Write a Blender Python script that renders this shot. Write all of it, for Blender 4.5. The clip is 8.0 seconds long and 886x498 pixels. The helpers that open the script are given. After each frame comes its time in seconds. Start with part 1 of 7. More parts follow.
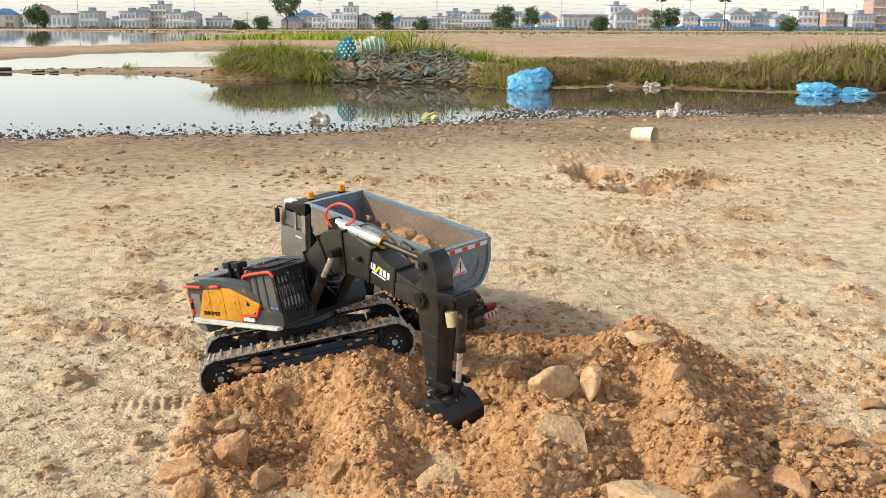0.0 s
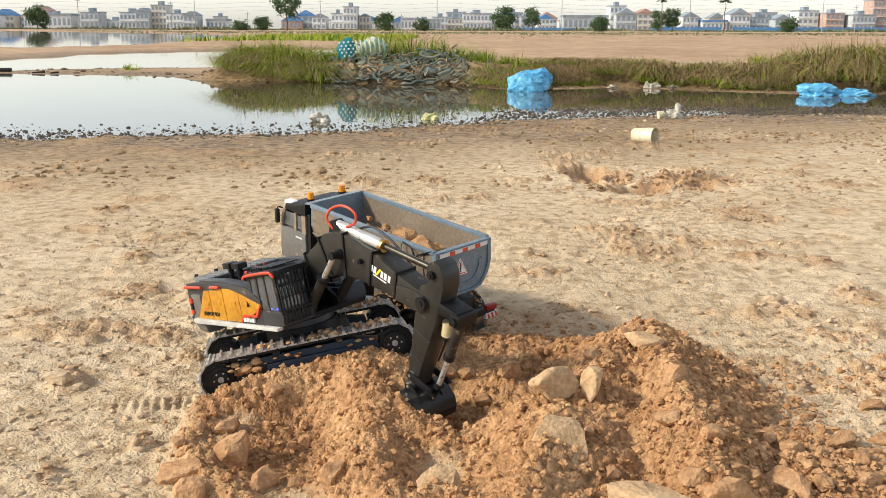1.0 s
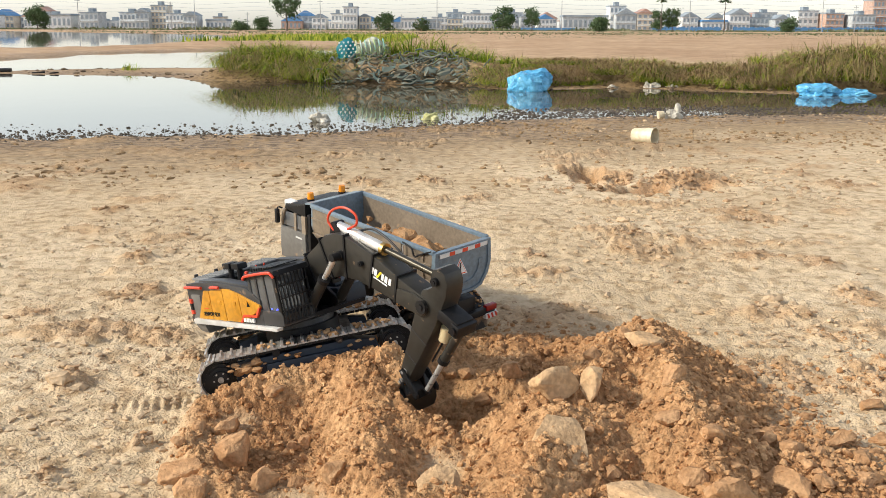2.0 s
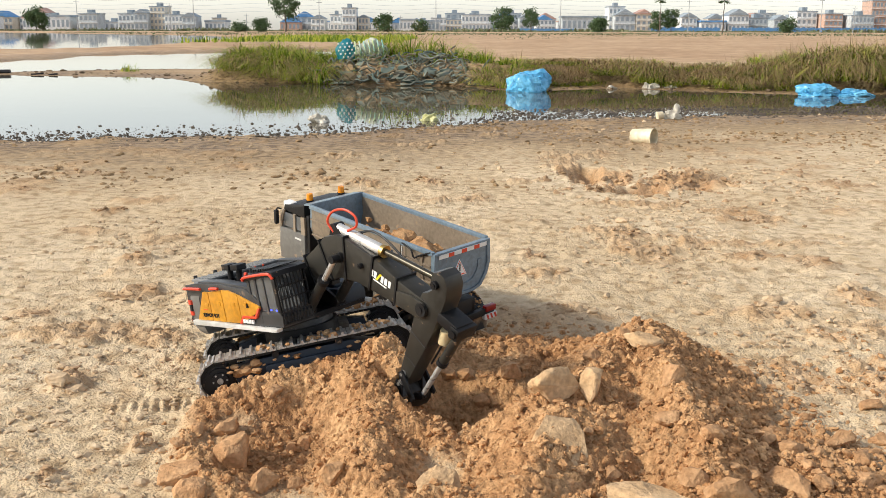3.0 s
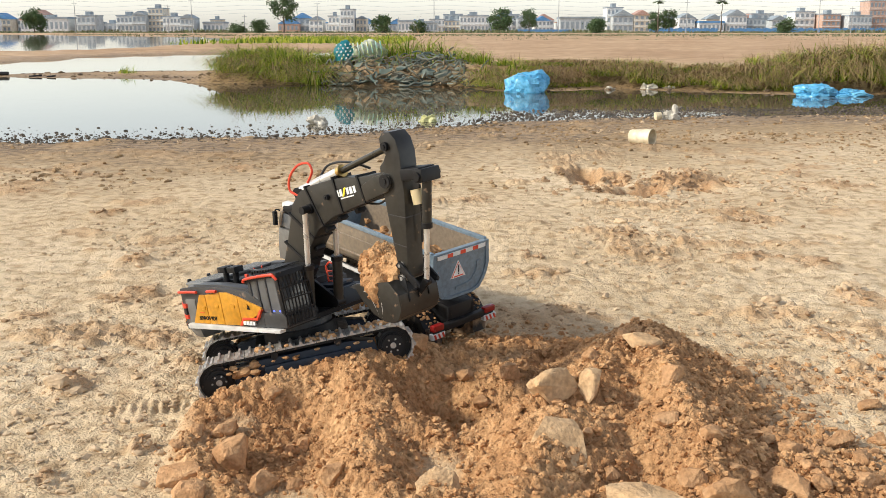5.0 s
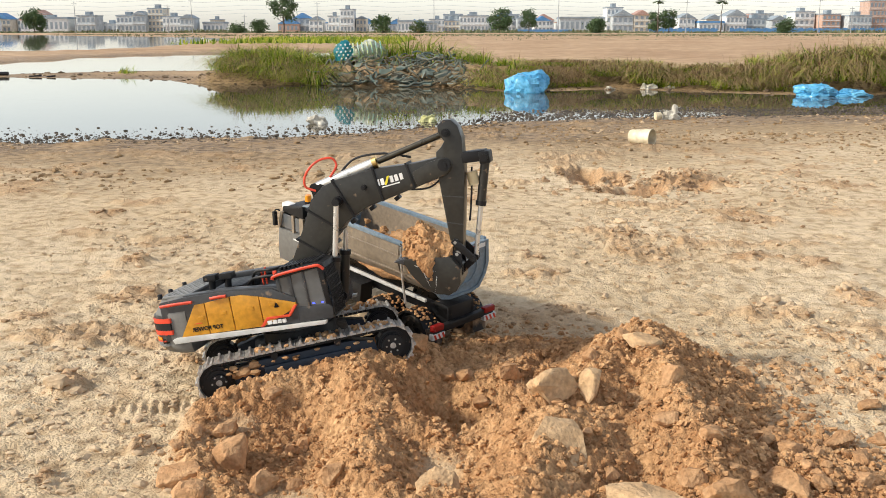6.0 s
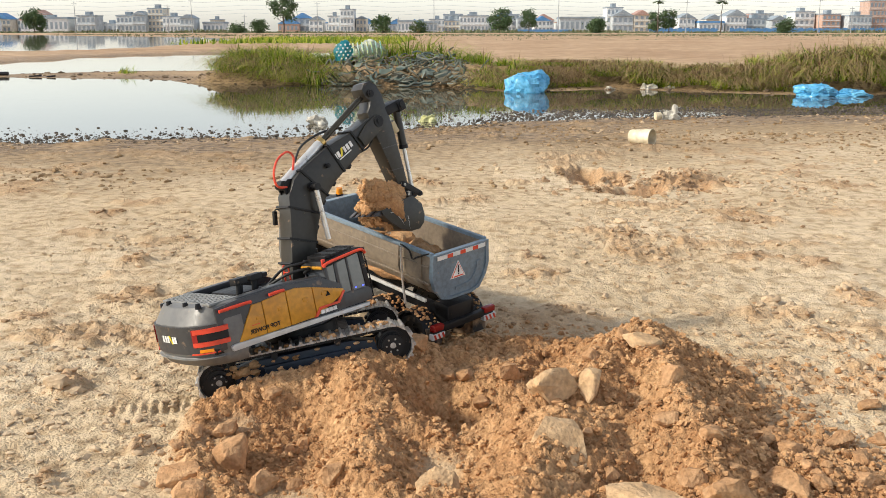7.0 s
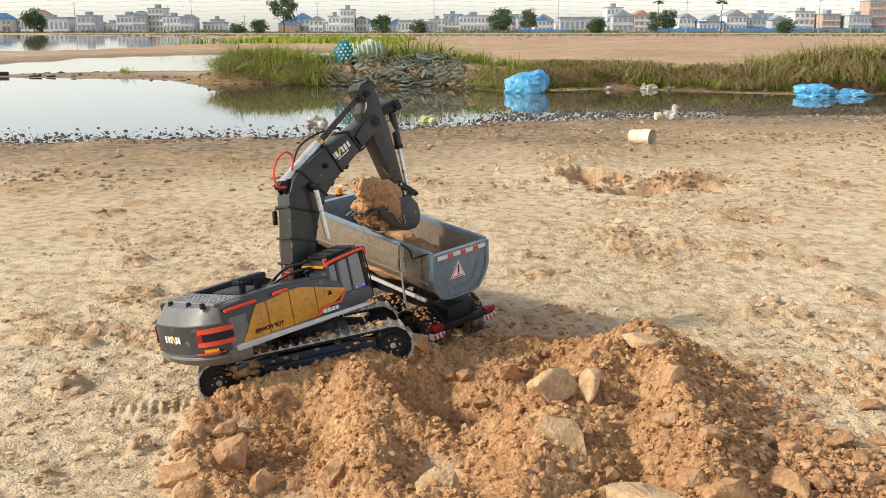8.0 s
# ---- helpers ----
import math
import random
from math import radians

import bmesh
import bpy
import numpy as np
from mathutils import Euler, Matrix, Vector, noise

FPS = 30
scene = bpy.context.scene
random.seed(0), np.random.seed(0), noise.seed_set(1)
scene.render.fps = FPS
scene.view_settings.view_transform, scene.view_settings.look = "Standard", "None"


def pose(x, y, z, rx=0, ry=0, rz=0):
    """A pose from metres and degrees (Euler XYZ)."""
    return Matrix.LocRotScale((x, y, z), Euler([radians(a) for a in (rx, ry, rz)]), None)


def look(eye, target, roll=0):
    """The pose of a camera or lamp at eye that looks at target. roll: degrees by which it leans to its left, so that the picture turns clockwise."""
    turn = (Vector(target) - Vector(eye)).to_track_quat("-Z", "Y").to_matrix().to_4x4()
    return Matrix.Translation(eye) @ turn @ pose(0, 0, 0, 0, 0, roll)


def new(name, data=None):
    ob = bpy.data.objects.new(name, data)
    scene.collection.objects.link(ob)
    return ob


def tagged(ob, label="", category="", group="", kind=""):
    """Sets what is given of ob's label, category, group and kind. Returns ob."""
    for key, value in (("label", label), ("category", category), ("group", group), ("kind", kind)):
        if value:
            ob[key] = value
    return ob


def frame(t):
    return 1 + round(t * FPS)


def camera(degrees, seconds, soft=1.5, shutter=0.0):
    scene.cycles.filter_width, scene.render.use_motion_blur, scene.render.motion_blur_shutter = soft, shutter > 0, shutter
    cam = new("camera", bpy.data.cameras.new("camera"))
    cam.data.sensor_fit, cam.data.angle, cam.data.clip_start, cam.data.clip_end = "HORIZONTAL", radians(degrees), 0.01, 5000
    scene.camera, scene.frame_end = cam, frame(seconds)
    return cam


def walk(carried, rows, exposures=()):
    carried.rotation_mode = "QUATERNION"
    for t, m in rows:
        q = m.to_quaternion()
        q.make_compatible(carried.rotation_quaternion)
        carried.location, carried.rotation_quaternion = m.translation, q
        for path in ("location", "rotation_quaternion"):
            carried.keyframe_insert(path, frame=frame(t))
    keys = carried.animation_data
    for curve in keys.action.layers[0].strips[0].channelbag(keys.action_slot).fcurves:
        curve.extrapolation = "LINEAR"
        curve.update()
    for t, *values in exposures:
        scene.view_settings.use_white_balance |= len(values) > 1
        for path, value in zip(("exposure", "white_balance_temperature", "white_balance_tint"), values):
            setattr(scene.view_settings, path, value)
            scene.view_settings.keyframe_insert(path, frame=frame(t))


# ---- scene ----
CLIP = 8.0
EYE = (0.0, 0.0, 0.546)
TILT = 12.642


def eye_pose(yaw, tilt, roll):
    """Camera pose: small yaw to its left, tilt below the level, roll."""
    m = Matrix.Translation(EYE) @ Matrix.Rotation(radians(yaw), 4, "Z") @ Matrix.Rotation(radians(90 - tilt), 4, "X")
    return m @ Matrix.Rotation(radians(roll), 4, "Z")


cam = camera(48.0, CLIP, soft=0.6, shutter=0.4)
walk(cam, [
    (0.0, eye_pose(0.120, TILT + 0.156, 0.20)),
    (0.3, eye_pose(0.130, TILT + 0.128, 0.21)),
    (1.0, eye_pose(0.130, TILT + 0.120, 0.21)),
    (1.5, eye_pose(0.130, TILT + 0.122, 0.21)),
    (3.0, eye_pose(0.081, TILT + 0.065, 0.13)),
    (3.5, eye_pose(0.045, TILT + 0.040, 0.09)),
    (4.0, eye_pose(0.032, TILT + 0.026, 0.06)),
    (4.5, eye_pose(0.016, TILT + 0.010, 0.02)),
    (6.0, eye_pose(0.0, TILT, 0.0)),
    (8.0, eye_pose(0.0, TILT, 0.0))])

# ---- world, sun, exposure ----
SUN_FROM = Vector((-0.90, -0.20, 0.62)).normalized()
world = bpy.data.worlds.new("world")
scene.world = world
world.use_nodes = True
wn = world.node_tree
sky = wn.nodes.new("ShaderNodeTexSky")
sky.sky_type = "NISHITA"
sky.sun_disc = False
sky.sun_elevation = math.asin(SUN_FROM.z)
sky.sun_rotation = math.atan2(SUN_FROM.x, SUN_FROM.y)
sky.air_density = 1.0
sky.dust_density = 0.8
sky.ozone_density = 1.0
haze = wn.nodes.new("ShaderNodeHueSaturation")
haze.inputs["Saturation"].default_value = 0.42
haze.inputs["Value"].default_value = 1.5
wn.links.new(sky.outputs[0], haze.inputs["Color"])
wn.links.new(haze.outputs[0], wn.nodes["Background"].inputs["Color"])
wn.nodes["Background"].inputs["Strength"].default_value = 0.145
sun_data = bpy.data.lights.new("sun", "SUN")
sun_data.energy = 3.95
sun_data.angle = radians(5.0)
sun_data.color = (1.0, 0.90, 0.74)
sun = new("sun", sun_data)
sun.matrix_world = look(SUN_FROM * 50, (0, 0, 0))
scene.view_settings.exposure = 0.0


# ---- materials ----
def rgba(c):
    return (c[0], c[1], c[2], 1.0)


def material(name, low, high, rough=0.6, metal=0.0, grain=40.0, coarse=4.0, bump=0.0, bump_scale=200.0,
             dust=0.0, dust_colour=(0.42, 0.28, 0.17), spec=0.5, rand=0.0):
    """Procedural surface: two scales of colour noise, optional dust patches and fine relief."""
    m = bpy.data.materials.new(name)
    m.use_nodes = True
    nt = m.node_tree
    b = nt.nodes["Principled BSDF"]
    b.inputs["Metallic"].default_value = metal
    b.inputs["Specular IOR Level"].default_value = spec
    tc = nt.nodes.new("ShaderNodeTexCoord")

    def noise_node(scale, detail=4.0):
        n = nt.nodes.new("ShaderNodeTexNoise")
        n.inputs["Scale"].default_value = scale
        n.inputs["Detail"].default_value = detail
        nt.links.new(tc.outputs["Object"], n.inputs["Vector"])
        return n

    def ramp(src, a, b_, p0=0.35, p1=0.65):
        r = nt.nodes.new("ShaderNodeValToRGB")
        r.color_ramp.elements[0].position, r.color_ramp.elements[1].position = p0, p1
        r.color_ramp.elements[0].color, r.color_ramp.elements[1].color = a, b_
        nt.links.new(src, r.inputs[0])
        return r

    def mix(fac, a, b_, kind="MIX"):
        x = nt.nodes.new("ShaderNodeMixRGB")
        x.blend_type = kind
        for sock, v in zip(("Fac", "Color1", "Color2"), (fac, a, b_)):
            if isinstance(v, (float, int, tuple)):
                x.inputs[sock].default_value = v
            else:
                nt.links.new(v, x.inputs[sock])
        return x.outputs[0]

    n1, n2 = noise_node(coarse), noise_node(grain)
    c1 = ramp(n1.outputs["Fac"], rgba(low), rgba(high)).outputs[0]
    c2 = ramp(n2.outputs["Fac"], (0.82, 0.82, 0.82, 1), (1.12, 1.12, 1.12, 1)).outputs[0]
    col = mix(1.0, c1, c2, "MULTIPLY")
    if rand:
        oi = nt.nodes.new("ShaderNodeObjectInfo")
        v = ramp(oi.outputs["Random"], (1 - rand, 1 - rand, 1 - rand, 1), (1 + rand, 1 + rand, 1 + rand, 1), 0.0, 1.0)
        col = mix(1.0, col, v.outputs[0], "MULTIPLY")
    rough_out = ramp(n2.outputs["Fac"], (rough * 0.85,) * 3 + (1,), (min(1, rough * 1.15),) * 3 + (1,)).outputs[0]
    if dust:
        nd = noise_node(coarse * 4 + 20, 8.0)
        f = ramp(nd.outputs["Fac"], (0, 0, 0, 1), (1, 1, 1, 1), 0.72 - 0.35 * dust, 0.85 - 0.2 * dust).outputs[0]
        col = mix(f, col, rgba(dust_colour))
        rough_out = mix(f, rough_out, (0.95, 0.95, 0.95, 1.0))
    nt.links.new(col, b.inputs["Base Color"])
    nt.links.new(rough_out, b.inputs["Roughness"])
    if bump:
        nb = noise_node(bump_scale, 6.0)
        bp = nt.nodes.new("ShaderNodeBump")
        bp.inputs["Strength"].default_value = bump
        bp.inputs["Distance"].default_value = 1.0 / bump_scale
        nt.links.new(nb.outputs["Fac"], bp.inputs["Height"])
        nt.links.new(bp.outputs["Normal"], b.inputs["Normal"])
    return m


def glowing(name, colour, strength):
    m = bpy.data.materials.new(name)
    m.use_nodes = True
    b = m.node_tree.nodes["Principled BSDF"]
    b.inputs["Base Color"].default_value = rgba(colour)
    b.inputs["Emission Color"].default_value = rgba(colour)
    b.inputs["Emission Strength"].default_value = strength
    return m


SOIL = material("loose_soil", (0.375, 0.195, 0.087), (0.555, 0.335, 0.168), 0.95, grain=260, coarse=14, bump=0.9, bump_scale=330, spec=0.15, rand=0.08)
FLATCRUMB = material("pale_flat_crumb", (0.46, 0.33, 0.205), (0.60, 0.455, 0.30), 0.95, grain=150, coarse=3, spec=0.15)
CLOD = material("dry_clod", (0.41, 0.225, 0.108), (0.56, 0.345, 0.185), 0.95, grain=180, coarse=25, bump=0.7, bump_scale=260, spec=0.15, rand=0.12)
SLAB = material("dry_crust", (0.50, 0.325, 0.175), (0.61, 0.42, 0.245), 0.95, grain=160, coarse=20, bump=0.5, bump_scale=240, spec=0.15)
OLIVE = material("olive_black_paint", (0.020, 0.019, 0.017), (0.034, 0.032, 0.027), 0.36, grain=120, coarse=12, dust=0.18, spec=0.4)
DARK = material("dark_grey_plastic", (0.030, 0.031, 0.034), (0.046, 0.048, 0.051), 0.40, grain=150, coarse=12, dust=0.25)
BLACK = material("black_plastic", (0.006, 0.006, 0.007), (0.013, 0.013, 0.014), 0.5, grain=150, coarse=12, dust=0.12, spec=0.3)
GREY = material("grey_body_paint", (0.115, 0.112, 0.105), (0.155, 0.152, 0.142), 0.48, grain=120, coarse=10, dust=0.2)
YELLOW = material("ochre_yellow_paint", (0.50, 0.225, 0.015), (0.60, 0.29, 0.022), 0.38, grain=120, coarse=10, dust=0.12)
WHITE = material("white_decal", (0.72, 0.72, 0.70), (0.82, 0.82, 0.80), 0.5)
SKIRT = material("pale_grey_skirt", (0.50, 0.50, 0.48), (0.62, 0.62, 0.60), 0.45, dust=0.2)
RED = material("red_plastic", (0.62, 0.050, 0.022), (0.74, 0.085, 0.03), 0.4)
DARKRED = material("dark_red_lens", (0.26, 0.012, 0.012), (0.36, 0.025, 0.02), 0.25)
STRIPE = material("lemon_decal", (0.75, 0.62, 0.02), (0.82, 0.70, 0.04), 0.45)
STEEL = material("worn_track_steel", (0.26, 0.25, 0.23), (0.50, 0.48, 0.45), 0.42, metal=0.5, grain=200, coarse=30, dust=0.3)
CHROME = material("polished_rod", (0.62, 0.61, 0.58), (0.74, 0.73, 0.70), 0.30, metal=0.6, dust=0.12)
BRASS = material("brass_gland", (0.55, 0.36, 0.12), (0.65, 0.45, 0.18), 0.35, metal=1.0)
NAVY = material("navy_track_frame", (0.010, 0.017, 0.028), (0.018, 0.028, 0.044), 0.45, dust=0.25, spec=0.3)
GLASS = material("tinted_glass", (0.075, 0.082, 0.09), (0.11, 0.12, 0.13), 0.07, spec=0.9)
AMBER = material("amber_lens", (0.80, 0.25, 0.01), (0.90, 0.33, 0.02), 0.25)
# tipper paint for faces away from the sun: blue sky shade in the colour
BOXSHADE = material("shade_tinted_tipper_paint", (0.135, 0.19, 0.24), (0.18, 0.24, 0.29), 0.34, grain=140, coarse=12, dust=0.16)
# same paint for sun-facing sides: warm sunlight put into the colour, plus dust
BOXSUN = material("sun_tinted_dusty_tipper_paint", (0.19, 0.150, 0.108), (0.26, 0.21, 0.155), 0.45, grain=140, coarse=9, dust=0.2)
LED = glowing("blue_cab_lamp", (0.05, 0.08, 1.0), 3.0)
RUBBER = material("dusty_rubber", (0.02, 0.019, 0.018), (0.035, 0.032, 0.029), 0.85, dust=0.6)
HOSE = material("black_hose", (0.012, 0.012, 0.012), (0.018, 0.018, 0.018), 0.55)


# ---- mesh helpers ----
def finish(bm, name, mat, smooth=True):
    me = bpy.data.meshes.new(name)
    bmesh.ops.recalc_face_normals(bm, faces=bm.faces)
    bm.to_mesh(me)
    bm.free()
    for m in (mat if isinstance(mat, (list, tuple)) else [mat]):
        me.materials.append(m)
    if smooth:
        me.shade_smooth()
        me.set_sharp_from_angle(angle=radians(32))
    return me


def part(name, bm, mat, parent, label="", smooth=True):
    """One mesh object under a thing or a part."""
    ob = new(name, finish(bm, name, mat, smooth))
    ob.parent = parent
    if label:
        ob["label"] = label
    return ob


def thing(name, label, category, group="", kind="", m=None):
    ob = tagged(new(name), label, category, group, kind)
    ob.empty_display_size = 0.05
    if m is not None:
        ob.matrix_basis = m
    return ob


def solid(name, bm, mat, label, category, m=None, group="", kind="", smooth=True):
    ob = tagged(new(name, finish(bm, name, mat, smooth)), label, category, group, kind)
    if m is not None:
        ob.matrix_basis = m
    return ob


def box(bm, x0, x1, y0, y1, z0, z1, bevel=0.0, m=None):
    vs = bmesh.ops.create_cube(bm, size=1.0)["verts"]
    for v in vs:
        v.co = Vector((x0 + (v.co.x + .5) * (x1 - x0), y0 + (v.co.y + .5) * (y1 - y0), z0 + (v.co.z + .5) * (z1 - z0)))
    geo = vs
    if bevel:
        es = list({e for v in vs for e in v.link_edges})
        r = bmesh.ops.bevel(bm, geom=es, offset=bevel, segments=2, affect="EDGES", profile=0.6)
        geo = list({v for f in r["faces"] for v in f.verts} | {v for v in vs if v.is_valid})
    if m is not None:
        bmesh.ops.transform(bm, matrix=m, verts=geo)
    return geo


def rod(bm, a, b, r, seg=14, r2=None):
    a, b = Vector(a), Vector(b)
    d = b - a
    q = Vector((0, 0, 1)).rotation_difference(d).to_matrix().to_4x4()
    return bmesh.ops.create_cone(bm, cap_ends=True, segments=seg, radius1=r, radius2=r if r2 is None else r2, depth=d.length,
                                 matrix=Matrix.Translation((a + b) / 2) @ q)["verts"]


def plate(bm, pts, y0, y1, bevel=0.0):
    """Outline in x, z pulled from y0 to y1, with rounded edges."""
    lo = [bm.verts.new((x, y0, z)) for x, z in pts]
    hi = [bm.verts.new((x, y1, z)) for x, z in pts]
    n = len(pts)
    fs = [bm.faces.new(lo), bm.faces.new(hi[::-1])]
    for i in range(n):
        fs.append(bm.faces.new((lo[i], hi[i], hi[(i + 1) % n], lo[(i + 1) % n])))
    bmesh.ops.recalc_face_normals(bm, faces=fs)
    if bevel:
        es = list({e for f in fs[:2] for e in f.edges})
        bmesh.ops.bevel(bm, geom=es, offset=bevel, segments=2, affect="EDGES", profile=0.6)


def tube(bm, pts, r, seg=8):
    """A bent hose or bar along smooth points."""
    P = [Vector(p) for p in pts]
    fine = []
    for i in range(len(P) - 1):
        p0, p1, p2, p3 = P[max(i - 1, 0)], P[i], P[i + 1], P[min(i + 2, len(P) - 1)]
        for k in range(6):
            t = k / 6
            fine.append(0.5 * ((2 * p1) + (p2 - p0) * t + (2 * p0 - 5 * p1 + 4 * p2 - p3) * t * t + (3 * p1 - p0 - 3 * p2 + p3) * t ** 3))
    fine.append(P[-1])
    rings = []
    up = Vector((0.13, 0.31, 0.94))
    for i, p in enumerate(fine):
        d = (fine[min(i + 1, len(fine) - 1)] - fine[max(i - 1, 0)]).normalized()
        u = d.cross(up).normalized()
        v = d.cross(u)
        rings.append([bm.verts.new(p + r * (math.cos(a) * u + math.sin(a) * v)) for a in (2 * math.pi * k / seg for k in range(seg))])
    for a, b in zip(rings, rings[1:]):
        for k in range(seg):
            bm.faces.new((a[k], a[(k + 1) % seg], b[(k + 1) % seg], b[k]))
    bm.faces.new(rings[0][::-1])
    bm.faces.new(rings[-1])


def BM():
    return bmesh.new()


def lump(bm, c, r, rng, squash=(1, 1, 1), rough=0.35, sub=2, m=None):
    """An uneven clod round c."""
    vs = bmesh.ops.create_icosphere(bm, subdivisions=sub, radius=1.0)["verts"]
    o = Vector((rng.random() * 90, rng.random() * 90, rng.random() * 90))
    rot = Euler((rng.random() * 6, rng.random() * 6, rng.random() * 6)).to_matrix()
    for v in vs:
        k = 1 + rough * (noise.noise(v.co * 1.3 + o) * 1.2 + 0.5 * noise.noise(v.co * 3.1 + o))
        q = rot @ (v.co * k)
        v.co = Vector((q.x * squash[0] * r, q.y * squash[1] * r, q.z * squash[2] * r)) + Vector(c)
    if m is not None:
        bmesh.ops.transform(bm, matrix=m, verts=vs)
    return vs


# ---- ground ----
def lattice(x, y, seed):
    n = (x.astype(np.int64) * 374761393 + y.astype(np.int64) * 668265263 + seed * 974634777) & 0xFFFFFFFF
    n = ((n ^ (n >> 13)) * 1274126177) & 0xFFFFFFFF
    return ((n ^ (n >> 16)) & 0xFFFF) / 65535.0


def vnoise(x, y, seed=0):
    xi, yi = np.floor(x), np.floor(y)
    u, v = x - xi, y - yi
    u, v = u * u * (3 - 2 * u), v * v * (3 - 2 * v)
    a, b = lattice(xi, yi, seed), lattice(xi + 1, yi, seed)
    c, d = lattice(xi, yi + 1, seed), lattice(xi + 1, yi + 1, seed)
    return (a + (b - a) * u) + ((c + (d - c) * u) - (a + (b - a) * u)) * v - 0.5


def fbm(x, y, octaves=4, seed=0):
    s, amp = 0.0, 1.0
    for o in range(octaves):
        s = s + amp * vnoise(x * 2 ** o + 17.3 * o, y * 2 ** o - 9.1 * o, seed + o)
        amp *= 0.5
    return s


def cells(x, y, seed=0):
    """Rounded crumbs: distance to the nearest of jittered points."""
    xi, yi = np.floor(x), np.floor(y)
    best = np.full(np.shape(x), 9.0)
    for dx in (-1, 0, 1):
        for dy in (-1, 0, 1):
            px = xi + dx + lattice(xi + dx, yi + dy, seed)
            py = yi + dy + lattice(xi + dx, yi + dy, seed + 7)
            best = np.minimum(best, (px - x) ** 2 + (py - y) ** 2)
    return np.clip(1 - best * 1.6, 0, 1)


def shore(x, y, poly):
    """Signed distance to a shoreline polygon, positive inside."""
    inside = np.zeros(np.shape(x), bool)
    dist = np.full(np.shape(x), 1e9)
    n = len(poly)
    for i in range(n):
        (ax, ay), (bx, by) = poly[i], poly[(i + 1) % n]
        ex, ey = bx - ax, by - ay
        t = np.clip(((x - ax) * ex + (y - ay) * ey) / (ex * ex + ey * ey), 0, 1)
        dist = np.minimum(dist, (x - ax - t * ex) ** 2 + (y - ay - t * ey) ** 2)
        if ay != by:
            inside ^= ((ay > y) != (by > y)) & (x < (bx - ax) * (y - ay) / (by - ay) + ax)
    return np.where(inside, 1, -1) * np.sqrt(dist)


POND = [(-40, 3.6), (-6, 4.75), (-2.2, 4.93), (-1.38, 5.03), (-0.67, 5.31), (0.05, 5.67), (0.41, 6.02), (1.01, 6.22), (2.02, 6.38), (3.16, 6.5),
        (9, 7.0), (30, 7.6), (30, 8.6), (9, 8.3), (3.67, 8.33), (2.89, 8.33), (1.59, 8.93), (0.57, 8.77), (0.24, 9.3), (-1.21, 9.61),
        (-2.3, 10.2), (-3.55, 10.85), (-4.93, 11.25), (-9, 11.6), (-40, 12)]
CHANNEL = [(-40, 12.8), (-9, 12.3), (-5.15, 11.95), (-4.17, 12.77), (-2.7, 13.1), (-2.0, 16), (-2.2, 20), (-2.7, 25.5), (-3.4, 25.5),
           (-5.39, 22.3), (-6.64, 19.7), (-6.9, 15.75), (-12, 15), (-40, 16)]
LAKE = [(-40, 20.5), (-9.75, 22.3), (-8.63, 24.5), (-8.81, 30.2), (-10.3, 42.9), (-11.5, 60), (-22.5, 93.7), (-75, 172), (-170, 172), (-170, 21)]
WATER_Z = -0.014

# ridges of heaped soil: runs of x, y, height
RIDGES = [
    [(0.309, 1.409, 0.118), (0.240, 1.314, 0.106), (0.178, 1.232, 0.098), (0.124, 1.203, 0.084), (0.084, 1.201, 0.058), (0.048, 1.190, 0.034)],  # crest and left shoulder
    [(0.309, 1.409, 0.118), (0.303, 1.266, 0.108), (0.296, 1.139, 0.094), (0.302, 1.050, 0.075), (0.303, 0.973, 0.058)],  # spur towards the front
    [(0.153, 1.122, 0.090), (0.118, 1.039, 0.080), (0.098, 0.962, 0.070), (0.087, 0.892, 0.050)],  # front face
    [(0.048, 1.190, 0.034), (0.008, 1.181, 0.024), (-0.036, 1.217, 0.038), (-0.080, 1.276, 0.056), (-0.108, 1.352, 0.078), (-0.151, 1.375, 0.072), (-0.195, 1.368, 0.064), (-0.245, 1.344, 0.057), (-0.291, 1.330, 0.042), (-0.327, 1.315, 0.024)],  # rim of the dug hollow
    [(-0.093, 1.303, 0.058), (-0.097, 1.191, 0.058), (-0.079, 1.085, 0.052), (-0.045, 0.997, 0.046)],  # rib between the hollows
    [(-0.325, 1.316, 0.022), (-0.327, 1.194, 0.018), (-0.267, 1.090, 0.028), (-0.217, 1.023, 0.026)],  # left foot
    [(-0.086, 1.538, 0.052), (-0.040, 1.510, 0.050), (0.015, 1.523, 0.036), (0.060, 1.516, 0.026), (0.102, 1.476, 0.026), (0.199, 1.552, 0.036), (0.256, 1.533, 0.052)],  # low bank behind the hollow
    [(-0.039, 0.994, 0.044), (0.010, 1.010, 0.046), (0.069, 0.966, 0.055), (0.186, 0.953, 0.055), (0.305, 0.976, 0.050)],  # foot of the front
    [(-0.129, 1.406, 0.070), (-0.085, 1.439, 0.066), (-0.043, 1.480, 0.058)],  # soil against the front idler
]
# low spreads of crumbs and dug hollows: x, y, height, half-length, half-width, turn in degrees
BERMS = [(0.16, 1.76, 0.012, 0.24, 0.15, 0), (-0.20, 1.20, 0.024, 0.17, 0.16, 0), (0.42, 1.10, 0.030, 0.25, 0.18, 80), (0.42, 1.36, 0.022, 0.15, 0.12, 0), (0.10, 1.60, 0.026, 0.22, 0.12, 10), (0.10, 1.46, 0.022, 0.26, 0.15, 0)]
